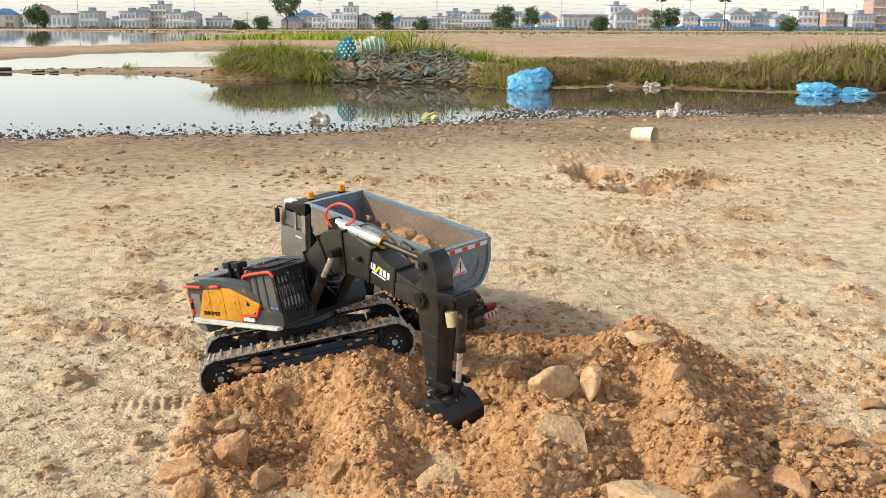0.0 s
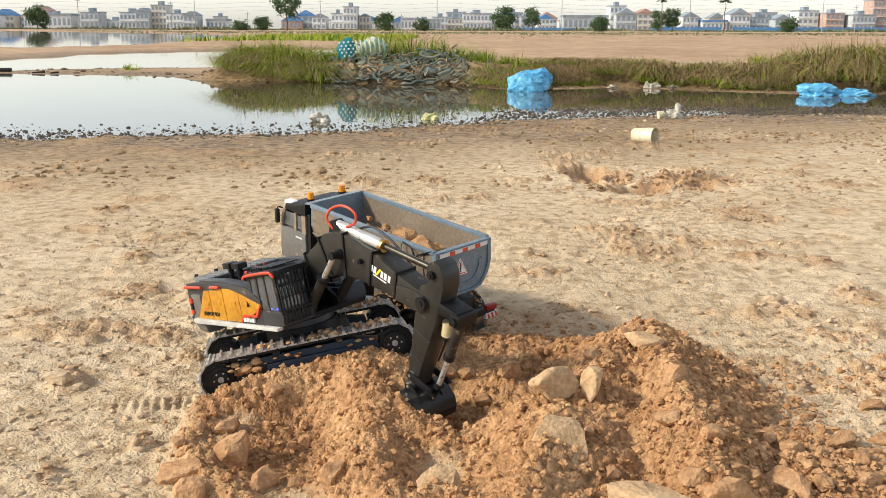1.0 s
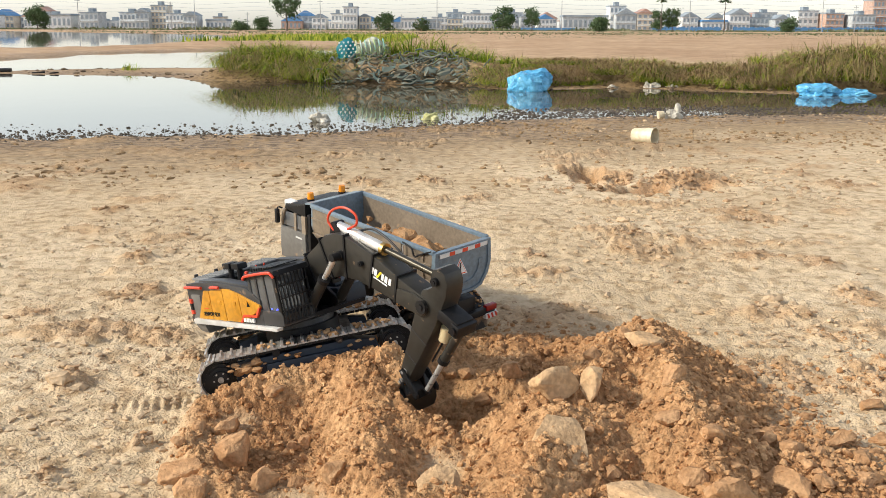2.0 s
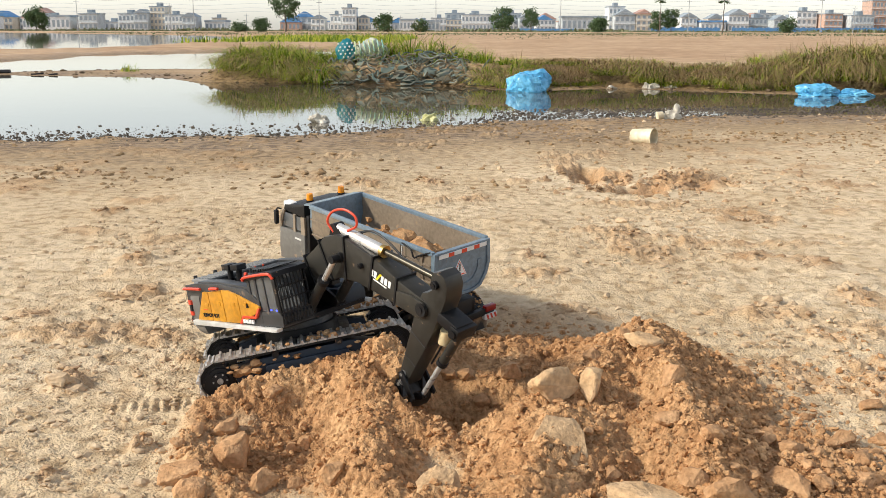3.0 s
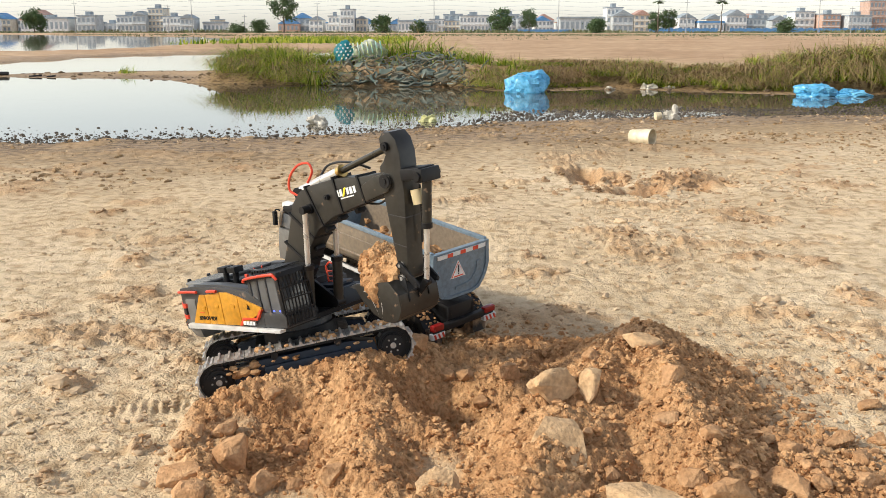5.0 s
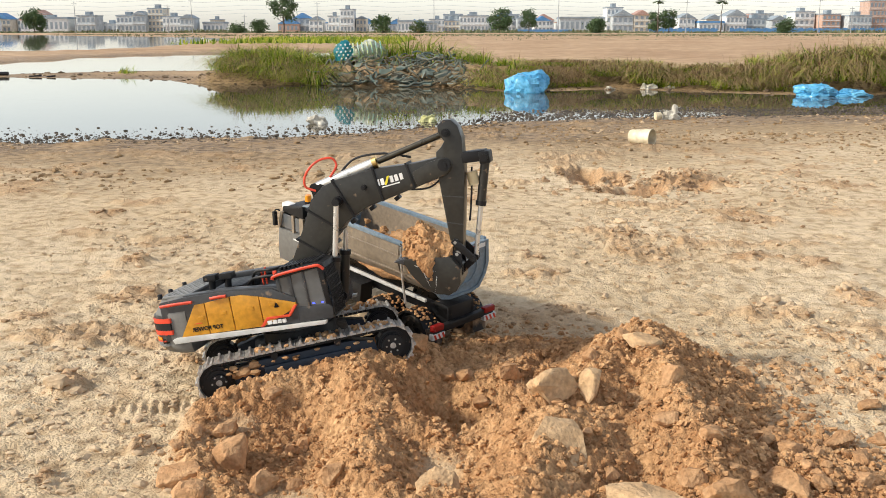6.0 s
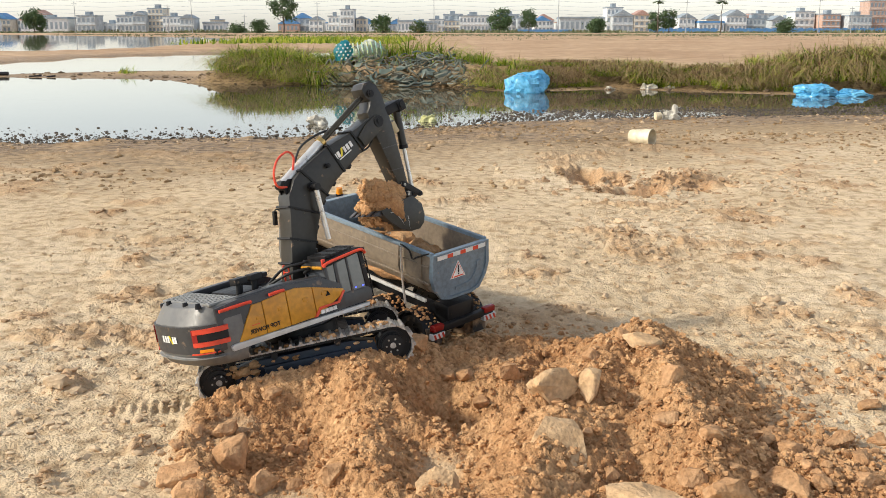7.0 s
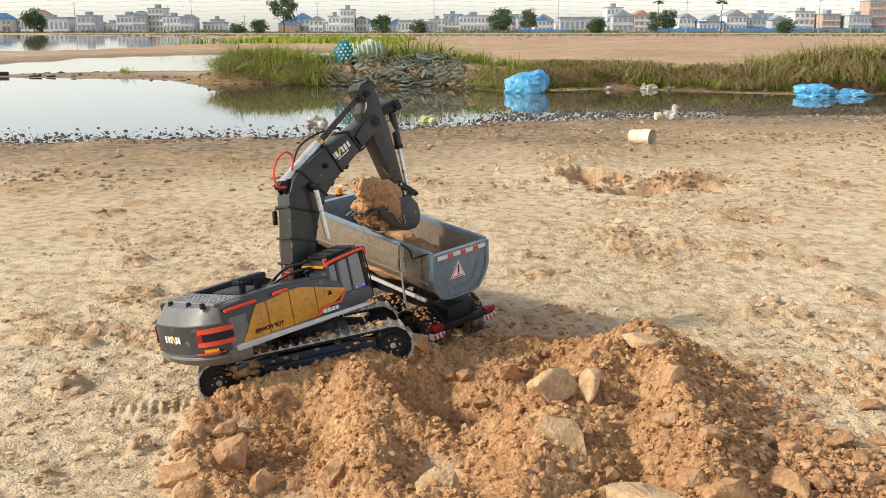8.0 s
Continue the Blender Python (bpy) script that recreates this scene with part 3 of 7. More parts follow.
def brand_bars(parent, m, s):
    """A maker's mark as plain bars with a slanting yellow stroke, on a surface whose normal is local z."""
    bm = BM()
    for x, w in ((-1.9, .55), (-1.15, .55), (0.35, .5), (1.1, .55), (1.9, .5)):
        box(bm, (x - w / 2) * s, (x + w / 2) * s, -0.5 * s, 0.5 * s, 0, 0.0006, m=m)
    a = part("mark", bm, WHITE, parent, "white bars of a maker's mark", False)
    bm = BM()
    vs = box(bm, -0.2 * s, 0.2 * s, -0.6 * s, 0.6 * s, 0, 0.0008)
    for v in vs:
        v.co.x += v.co.y * 0.6 - 0.42 * s
    bmesh.ops.transform(bm, matrix=m, verts=vs)
    part("mark_stroke", bm, STRIPE, parent, "slanting yellow stroke", False)
    return a


TREAD = material("grey_tread_plate", (0.20, 0.20, 0.19), (0.29, 0.285, 0.27), 0.45, dust=0.2)
# upper structure: x forward, the cab side is -y
R_SIDE, L_SIDE, STRETCH = -0.088, 0.086, 1.21
upper = None


def build_upper():
    global upper
    bm = BM()
    # deck and hull below the hood
    plate(bm, [(-0.190, 0.084), (0.068, 0.084), (0.070, 0.092), (-0.190, 0.092)], R_SIDE + 0.004, L_SIDE - 0.004, 0.002)
    upper = part("upper_body", bm, BLACK, excavator, "dark slewing deck")

    def sub(name, b, mat, label="", smooth=True):
        for v in b.verts:
            if v.co.x < 0:
                v.co.x *= STRETCH
        return part(name, b, mat, upper, label, smooth)

    # counterweight, rounded at the back
    bm = BM()
    ring = []
    ny = 14
    for zi, (z, inset) in enumerate(((0.066, 0.014), (0.070, 0.006), (0.080, 0.0), (0.083, 0.002), (0.086, 0.0), (0.129, 0.001), (0.132, 0.003), (0.151, 0.014), (0.153, 0.020))):
        row = []
        for k in range(ny + 1):
            f = k / ny * 2 - 1
            yy = (R_SIDE + L_SIDE) / 2 + f * ((L_SIDE - R_SIDE) / 2 - inset * 0.4)
            xx = -0.178 + 0.024 * abs(f) ** 3.0 + 0.012 * abs(f) ** 12 + inset
            row.append((xx, yy, z))
        row = [(-0.118, row[0][1], z)] + row + [(-0.118, row[-1][1], z)]
        ring.append([bm.verts.new(v) for v in row])
    for a, b in zip(ring, ring[1:]):
        for k in range(len(a)):
            j = (k + 1) % len(a)
            bm.faces.new((a[k], a[j], b[j], b[k]))
    bm.faces.new(ring[0])
    bm.faces.new(ring[-1][::-1])
    cw = sub("counterweight", bm, GREY, "rounded grey counterweight")
    bm = BM()
    box(bm, -0.150, -0.112, R_SIDE + 0.014, L_SIDE - 0.014, 0.1505, 0.1545, 0.0015)
    for k in range(5):
        for j in range(12):
            box(bm, -0.148 + k * 0.007, -0.1435 + k * 0.007, R_SIDE + 0.020 + j * 0.0115, R_SIDE + 0.027 + j * 0.0115, 0.1545, 0.1553)
    sub("tread_plate", bm, TREAD, "grey studded tread plate")
    for yy in (-0.060, -0.022, 0.03):
        bm = BM()
        rod(bm, (-0.158, yy, 0.150), (-0.158, yy, 0.1575), 0.004, 12, 0.0028)
        sub("lifting_eye", bm, BLACK)
    def wrap(f0, f1, z0, z1, off, name, mat, label="", n=10):
        """A plate bent round the back of the counterweight, f from -1 at the cab side to 1."""
        b = BM()
        rows = []
        for k in range(n + 1):
            f = f0 + (f1 - f0) * k / n
            q = max(-1.0, min(1.0, f))
            yy = (R_SIDE + L_SIDE) / 2 + q * (L_SIDE - R_SIDE) / 2
            xx = -0.178 + 0.024 * abs(q) ** 3.0 + 0.012 * abs(q) ** 12 + max(0.0, abs(f) - 1) * 0.1
            out = Vector((-1.0, 3.0 * q ** 5, 0)).normalized() * off
            rows.append([b.verts.new((xx + o.x, yy + o.y, z)) for o, z in ((out, z0), (out, z1), (-out, z1), (-out, z0))])
        for p, q in zip(rows, rows[1:]):
            for i in range(4):
                b.faces.new((p[i], q[i], q[(i + 1) % 4], p[(i + 1) % 4]))
        b.faces.new(rows[0][::-1])
        b.faces.new(rows[-1])
        return sub(name, b, mat, label)

    wrap(-0.97, 0.97, 0.0885, 0.1275, 0.0012, "rear_panel", DARK, "dark grey rear panel", 24)
    for sg in (-1, 1):
        lamp = wrap(sg * 0.68, sg * 1.04, 0.1165, 0.1235, 0.0030, "tail_light", RED, "red tail light")
        wrap(sg * 0.66, sg * 1.04, 0.0985, 0.1050, 0.0030, "tail_light", RED, "red tail light")
        wrap(sg * 0.66, sg * 0.74, 0.0985, 0.1235, 0.0028, "light_bar", DARKRED, "dark red upright of the tail light", 3)
        wrap(sg * 0.74, sg * 1.03, 0.1055, 0.1160, 0.0024, "light_housing", BLACK)
        wrap(sg * 0.60, sg * 0.95, 0.0875, 0.0895, 0.0026, "red_line", RED, "thin red line")
        wrap(sg * 0.74, sg * 0.90, 0.0900, 0.0945, 0.0026, "reflector", AMBER, "small amber reflector", 3)
    wrap(-0.97, 0.97, 0.0805, 0.0815, 0.0022, "bumper_line", TREAD, "pale line round the bumper", 24)
    brand_bars(upper, Matrix.Translation((-0.2170, -0.004, 0.109)) @ Matrix(((0, 0, -1, 0), (1, 0, 0, 0), (0, 1, 0, 0), (0, 0, 0, 1))), 0.0098)

    # side walls of the engine house, both sides, with doors
    def side(y0, y1, name, mat, pts, label=""):
        b = BM()
        plate(b, pts, y0, y1, 0.0012)
        return sub(name, b, mat, label)
    hull = [(-0.150, 0.088), (0.034, 0.088), (0.034, 0.128), (0.000, 0.146), (-0.060, 0.152), (-0.118, 0.152), (-0.150, 0.148)]
    side(R_SIDE + 0.001, R_SIDE + 0.006, "side_panel", DARK, hull, "dark grey side panel")
    side(L_SIDE - 0.006, L_SIDE - 0.001, "side_panel", DARK, hull, "dark grey side panel")
    ochre = [[(-0.128, 0.092), (-0.090, 0.092), (-0.090, 0.139), (-0.103, 0.139)], [(-0.089, 0.092), (-0.056, 0.092), (-0.056, 0.1435), (-0.089, 0.1393)],
             [(-0.055, 0.092), (-0.018, 0.092), (-0.018, 0.1375), (-0.040, 0.1435), (-0.055, 0.1435)], [(-0.017, 0.092), (0.030, 0.113), (0.034, 0.1155), (0.034, 0.121), (-0.017, 0.1372)]]
    for pts in ochre:
        b = BM()
        plate(b, pts, R_SIDE - 0.0016, R_SIDE + 0.003, 0.0008)
        door = sub("door", b, YELLOW, "ochre yellow service door")
    for cx, cz in ((-0.097, 0.118), (-0.066, 0.121), (-0.030, 0.122), (-0.002, 0.124)):
        b = BM()
        box(b, cx - 0.004, cx + 0.004, R_SIDE - 0.0026, R_SIDE - 0.001, cz - 0.003, cz + 0.003, 0.0007)
        sub("latch", b, YELLOW)
    b = BM()
    plate(b, [(-0.022, 0.092), (-0.017, 0.092), (-0.010, 0.1015), (0.022, 0.1015), (0.036, 0.118), (0.031, 0.118), (0.020, 0.105), (-0.012, 0.105)], R_SIDE - 0.003, R_SIDE + 0.002, 0.0005)
    sub("red_trim", b, RED, "red trim line")
    b = BM()
    for k in range(4):
        box(b, -0.012 + k * 0.007, -0.0065 + k * 0.007, R_SIDE - 0.0036, R_SIDE - 0.001, 0.094, 0.0995)
    sub("model_mark", b, WHITE, "small white bars of a model mark", False)
    for x0, x1, z0 in ((-0.147, -0.104, 0.1435), (-0.079, -0.058, 0.1455)):
        b = BM()
        tube(b, [(x0, R_SIDE - 0.004, z0), ((x0 + x1) / 2, R_SIDE - 0.0045, z0 + 0.0008), (x1, R_SIDE - 0.004, z0 + 0.0005)], 0.0024)
        sub("handrail", b, RED, "red handrail")
    me = text_mesh("TOP POWER", 0.0088, BLACK)
    ob = new("lettering", me)
    ob.parent = upper
    ob.matrix_basis = Matrix.Translation((-0.110, R_SIDE - 0.0021, 0.1010)) @ Matrix.Rotation(radians(90), 4, "X")
    ob["label"] = "black mirrored lettering"
    b = BM()
    box(b, -0.108, -0.097, R_SIDE - 0.0022, R_SIDE - 0.0014, 0.1095, 0.1105)
    sub("caption_bar", b, RED, "thin red bar", False)
    b = BM()
    tri = [b.verts.new((0.004 + x, R_SIDE - 0.0022, 0.118 + z)) for x, z in ((-0.0045, 0), (0.0045, 0), (0, 0.008))]
    b.faces.new(tri)
    bmesh.ops.solidify(b, geom=b.faces, thickness=0.0004)
    sub("warning_mark", b, BLACK, "black warning triangle", False)
    # pale skirt
    b = BM()
    plate(b, [(-0.138, 0.0835), (0.074, 0.0835), (0.076, 0.0885), (-0.135, 0.0925), (-0.140, 0.0905)], R_SIDE - 0.005, R_SIDE + 0.006, 0.001)
    sub("skirt", b, SKIRT, "pale grey side skirt")
    b = BM()
    plate(b, [(-0.150, 0.0835), (0.074, 0.0835), (0.076, 0.0885), (-0.146, 0.0925)], L_SIDE - 0.006, L_SIDE + 0.004, 0.001)
    sub("skirt", b, SKIRT, "pale grey side skirt")
    # sloping shoulder along the hood and the recessed engine bay
    b = BM()
    plate(b, [(-0.118, 0.146), (-0.060, 0.148), (0.000, 0.142), (0.030, 0.130), (0.034, 0.134), (0.000, 0.149), (-0.060, 0.155), (-0.118, 0.154)], R_SIDE + 0.004, R_SIDE + 0.022, 0.0015)
    sub("hood_edge", b, DARK)
    b = BM()
    plate(b, [(-0.118, 0.146), (0.000, 0.146), (0.000, 0.153), (-0.060, 0.155), (-0.118, 0.154)], L_SIDE - 0.020, L_SIDE - 0.004, 0.0015)
    sub("hood_edge", b, DARK)
    b = BM()
    box(b, -0.118, 0.02, R_SIDE + 0.018, L_SIDE - 0.016, 0.092, 0.135, 0.002)
    box(b, -0.095, -0.055, -0.035, 0.045, 0.134, 0.150, 0.003)
    for k in range(7):
        box(b, -0.110 + k * 0.006, -0.107 + k * 0.006, -0.055, 0.05, 0.134, 0.1385)
    sub("engine_bay", b, BLACK, "open black engine bay")
    for xx in (-0.072, -0.094):
        b = BM()
        rod(b, (xx, -0.040, 0.146), (xx + 0.003, -0.040, 0.166), 0.0045, 12)
        box(b, xx - 0.006, xx + 0.011, -0.049, -0.031, 0.164, 0.1735, 0.001)
        sub("exhaust", b, BLACK)
    b = BM()
    tube(b, [(-0.045, -0.020, 0.145), (-0.03, -0.045, 0.168), (-0.005, -0.055, 0.170), (0.012, -0.03, 0.168), (0.016, -0.018, 0.160)], 0.0022)
    tube(b, [(-0.050, -0.025, 0.145), (-0.03, -0.055, 0.160), (0.0, -0.058, 0.160), (0.008, -0.03, 0.150)], 0.0022)
    sub("hose", b, HOSE)
    b = BM()
    for yy in (-0.045, -0.030):
        tube(b, [(-0.022, yy, 0.145), (-0.022, yy, 0.168), (-0.020, yy, 0.170)], 0.0012)
    tube(b, [(-0.022, -0.045, 0.160), (-0.022, -0.030, 0.160)], 0.0010)
    sub("ladder_rail", b, RED, "red ladder rail")
    # left front tool boxes
    b = BM()
    box(b, 0.000, 0.072, 0.028, L_SIDE - 0.004, 0.090, 0.118, 0.003)
    box(b, 0.010, 0.060, 0.034, L_SIDE - 0.010, 0.118, 0.124, 0.002)
    sub("tool_box", b, NAVY, "dark blue tool box")
    b = BM()
    for xx in (0.030, 0.052):
        tube(b, [(xx, 0.050, 0.120), (xx, 0.050, 0.150)], 0.0016)
    for k in range(3):
        tube(b, [(0.030, 0.050, 0.126 + 0.008 * k), (0.052, 0.050, 0.126 + 0.008 * k)], 0.0013)
    tube(b, [(0.030, 0.050, 0.150), (0.041, 0.050, 0.156), (0.052, 0.050, 0.150)], 0.0016)
    sub("ladder", b, RED, "small red ladder")
    # boom foot brackets
    for yy in (-0.026, 0.020):
        b = BM()
        plate(b, [(-0.016, 0.090), (0.070, 0.090), (0.074, 0.108), (0.030, 0.135), (0.0, 0.140), (-0.016, 0.130)], yy, yy + 0.005, 0.001)
        sub("bracket", b, BLACK)
    # cab
    c0, c1, yo, yi = 0.010, 0.084, R_SIDE, -0.030
    b = BM()
    plate(b, [(c0 + 0.002, 0.090), (c1 + 0.002, 0.090), (c1 + 0.004, 0.106), (c1 - 0.002, 0.112), (0.034, 0.113), (c0 + 0.002, 0.128)], yo + 0.0015, yi, 0.0015)
    sub("cab_base", b, DARK)
    b = BM()
    plate(b, [(c0 - 0.004, 0.158), (c1 - 0.008, 0.168), (c1 + 0.004, 0.1665), (c1 + 0.002, 0.1735), (c1 - 0.010, 0.1755), (c0, 0.168)], yo - 0.001, yi + 0.003, 0.0016)
    roof = sub("cab_roof", b, BLACK, "black louvred cab roof")
    b = BM()
    for k in range(9):
        box(b, c0 + 0.006 + k * 0.0068, c0 + 0.0095 + k * 0.0068, yo + 0.006, yi - 0.004, 0.170 + k * 0.0009, 0.1745 + k * 0.0005)
    sub("roof_louvre", b, BLACK)
    b = BM()
    tube(b, [(c0 - 0.004, yo - 0.003, 0.1600), (c0 + 0.004, yo - 0.003, 0.1655), (c1 - 0.012, yo - 0.003, 0.1715), (c1 - 0.002, yo - 0.002, 0.1690), (c1 + 0.002, yo - 0.001, 0.1640)], 0.0023)
    sub("roof_rail", b, RED, "orange-red roof rail")
    b = BM()
    box(b, c0 - 0.006, c0 + 0.001, yo + 0.003, yi, 0.1575, 0.1615, 0.001)
    sub("roof_trim", b, YELLOW)
    for x0, z0, x1, z1, w in ((c0 + 0.002, 0.126, c0 + 0.001, 0.160, 0.0028), (0.030, 0.116, 0.030, 0.164, 0.0028), (c1 - 0.001, 0.108, c1 - 0.005, 0.169, 0.004), (0.053, 0.112, 0.052, 0.167, 0.0018)):
        for yy in (yo + 0.002, yi - 0.003):
            b = BM()
            plate(b, [(x0 - w, z0), (x0 + w, z0), (x1 + w, z1), (x1 - w, z1)], yy, yy + 0.003, 0.0005)
            sub("pillar", b, DARK if w < 0.004 else BLACK)
    b = BM()
    plate(b, [(c0 + 0.003, 0.127), (0.034, 0.113), (c1 - 0.001, 0.112), (c1 - 0.005, 0.167), (c0 + 0.003, 0.160)], yo + 0.0035, yo + 0.0045)
    sub("side_window", b, GLASS, "tinted cab side window", False)
    b = BM()
    box(b, c0 + 0.001, c0 + 0.002, yo + 0.006, yi - 0.004, 0.128, 0.159)
    sub("rear_window", b, GLASS, "", False)
    b = BM()
    box(b, c1 - 0.0035, c1 - 0.0025, yo + 0.004, yi - 0.004, 0.110, 0.166)
    sub("windscreen", b, GLASS, "", False)
    b = BM()
    box(b, 0.030, 0.052, yo + 0.018, yi - 0.014, 0.113, 0.130, 0.003)
    box(b, 0.028, 0.036, yo + 0.018, yi - 0.014, 0.128, 0.150, 0.003)
    sub("seat", b, GREY)
    # front guard with upright bars
    for k in range(9):
        yy = yo + 0.004 + k * (yi - yo - 0.008) / 8
        b = BM()
        tube(b, [(c1 + 0.006, yy, 0.094), (c1 + 0.006, yy, 0.130), (c1 + 0.002, yy, 0.168)], 0.0011, 6)
        sub("guard_bar", b, BLACK)
    for z0, x0 in ((0.094, c1 + 0.006), (0.112, c1 + 0.006), (0.132, c1 + 0.006), (0.150, c1 + 0.004), (0.168, c1 + 0.002)):
        b = BM()
        box(b, x0 - 0.001, x0 + 0.001, yo + 0.002, yi - 0.002, z0 - 0.001, z0 + 0.001)
        sub("guard_rail", b, BLACK)
    b = BM()
    for xx in (0.060, 0.074):
        box(b, xx - 0.0015, xx + 0.0015, yo + 0.0026, yo + 0.0034, 0.1145, 0.1165)
    sub("cab_lamp", b, LED, "tiny lit blue lamps", False)
    b = BM()
    box(b, c0 - 0.003, c0 + 0.003, yo + 0.001, yo + 0.005, 0.160, 0.172, 0.001)
    sub("beacon", b, RED, "small red beacon")
    return upper


build_upper()


def bar_loop(bm, x, pts_y, z, r):
    tube(bm, [(x, y, z) for y in pts_y], r)


def build_boom():
    bm = BM()
    plate(bm, [(-0.012, -0.010), (0.0, -0.016), (0.016, -0.010), (0.100, 0.022), (0.135, 0.030), (0.175, 0.026), (0.296, -0.013), (0.306, -0.014), (0.316, -0.008), (0.317, 0.004),
               (0.308, 0.013), (0.270, 0.032), (0.215, 0.066), (0.165, 0.088), (0.140, 0.094), (0.112, 0.090), (0.085, 0.072), (-0.006, 0.020), (-0.014, 0.004)], -0.0165, 0.0165, 0.0018)
    boom = part("boom", bm, OLIVE, excavator, "olive-black bent boom")
    # welded bands and pin bosses
    for (ax, az), (bx, bz) in (((0.034, -0.002), (0.022, 0.039)), ((0.074, 0.013), (0.056, 0.058)), ((0.118, 0.027), (0.098, 0.083)), ((0.150, 0.0285), (0.158, 0.0905)), ((0.200, 0.019), (0.218, 0.0655)), ((0.250, 0.003), (0.262, 0.0375))):
        b = BM()
        d = Vector((bx - ax, 0, bz - az)).normalized()
        n = Vector((-d.z, 0, d.x)) * 0.0016
        a0, b0 = Vector((ax, 0, az)) - d * 0.0018, Vector((bx, 0, bz)) + d * 0.0022
        plate(b, [((a0 - n).x, (a0 - n).z), ((b0 - n).x, (b0 - n).z), ((b0 + n).x, (b0 + n).z), ((a0 + n).x, (a0 + n).z)], -0.0185, 0.0185)
        part("band", b, BLACK, boom)
    for x, z, r in ((L_BOOM, 0, 0.0095), (PIN5[0], PIN5[1], 0.0075), (0.0, 0.0, 0.010), (0.190, 0.052, 0.004)):
        b = BM()
        rod(b, (x, -0.022, z), (x, 0.022, z), r, 20)
        rod(b, (x, -0.0235, z), (x, 0.0235, z), r * 0.45, 14)
        part("pin", b, BLACK, boom)
    for yy in (-0.0205, 0.0180):
        b = BM()
        plate(b, [(0.255, 0.002), (0.300, -0.013), (0.312, -0.010), (0.317, 0.0), (0.312, 0.009), (0.290, 0.018), (0.262, 0.022)], yy, yy + 0.0025, 0.0006)
        part("end_plate", b, OLIVE, boom)
    # cylinder lugs
    for yy in (-0.009, 0.006):
        b = BM()
        plate(b, [(0.112, 0.084), (0.146, 0.088), (0.138, 0.100), (0.128, 0.104), (0.120, 0.100)], yy, yy + 0.003)
        part("lug", b, BLACK, boom)
    for sgn in (-1, 1):
        m = Matrix.Translation((0.228, sgn * 0.0166, 0.036)) @ Matrix.Rotation(radians(24), 4, "Y") @ Matrix.Rotation(radians(90 if sgn < 0 else -90), 4, "X")
        brand_bars(boom, m, 0.0098)
        b = BM()
        box(b, -0.014, 0.014, -0.0090, -0.0072, 0, 0.0006, m=m)
        part("mark_caption", b, WHITE, boom, "thin white bar", False)
    b = BM()
    tube(b, [(0.126, -0.008, 0.096), (0.118, -0.010, 0.112), (0.132, -0.009, 0.126), (0.156, -0.006, 0.129), (0.176, -0.004, 0.119), (0.175, -0.004, 0.105), (0.156, -0.006, 0.098)], 0.0019)
    part("red_hose", b, RED, boom, "looped red hose")
    b = BM()
    tube(b, [(0.165, 0.006, 0.092), (0.20, 0.006, 0.096), (0.24, 0.006, 0.074), (0.270, 0.006, 0.042)], 0.0018)
    tube(b, [(0.236, -0.004, 0.008), (0.262, -0.006, -0.010), (0.285, -0.004, -0.012), (0.300, 0.0, -0.004)], 0.0015)
    part("hose", b, HOSE, boom)
    for x, z in ((0.060, 0.006), (0.098, 0.020), (0.140, 0.0275), (0.176, 0.024), (0.216, 0.011)):
        b = BM()
        box(b, x - 0.004, x + 0.004, -0.008, 0.008, z - 0.006, z, 0.001)
        part("hose_clamp", b, BLACK, boom)
    return boom


def build_stick():
    bm = BM()
    plate(bm, [(-0.020, -0.010), (0.0, -0.013), (0.020, -0.012), (0.128, -0.0075), (0.137, -0.005), (0.139, 0.002), (0.134, 0.0085), (0.02, 0.0275), (-0.036, 0.031), (-0.054, 0.027),
               (-0.064, 0.018), (-0.065, 0.006), (-0.058, -0.003), (-0.046, -0.003), (-0.034, 0.004), (-0.026, -0.002)], -0.0155, 0.0155, 0.0018)
    stick = part("stick", bm, OLIVE, excavator, "tapered olive-black dipper arm")
    b = BM()
    box(b, -0.014, 0.002, -0.016, 0.016, 0.026, 0.062, 0.002)
    box(b, -0.012, 0.006, -0.018, 0.018, 0.052, 0.068, 0.002)
    rod(b, (-0.003, -0.021, 0.060), (-0.003, 0.021, 0.060), 0.0055, 14)
    part("cylinder_mount", b, BLACK, stick)
    b = BM()
    rod(b, (0.016, 0, 0.036), (0.036, 0, 0.038), 0.0085, 16)
    part("cap", b, material("cream_cap", (0.62, 0.50, 0.28), (0.70, 0.58, 0.36), 0.5), stick, "cream plastic cap")
    for x, z, r in ((-0.046, 0.008, 0.006), (L_STICK - L_ROCK, 0.0, 0.0048), (L_STICK, 0.0, 0.0052)):
        b = BM()
        rod(b, (x, -0.020, z), (x, 0.020, z), r, 16)
        rod(b, (x, -0.0215, z), (x, 0.0215, z), r * 0.5, 12)
        part("pin", b, STEEL if x > 0 else BLACK, stick)
    for x in (0.045, 0.085):
        b = BM()
        plate(b, [(x, -0.0112 + x * 0.02), (x + 0.0012, -0.0112 + x * 0.02), (x + 0.0012 + 0.006, 0.0255 - (x - 0.03) * 0.19), (x + 0.006, 0.0255 - (x - 0.03) * 0.19)], -0.0160, 0.0160)
        part("weld_seam", b, DARK, stick)
    b = BM()
    tube(b, [(0.010, 0.008, 0.036), (0.05, 0.009, 0.030), (0.09, 0.009, 0.022)], 0.0015)
    part("hose", b, HOSE, stick)
    return stick


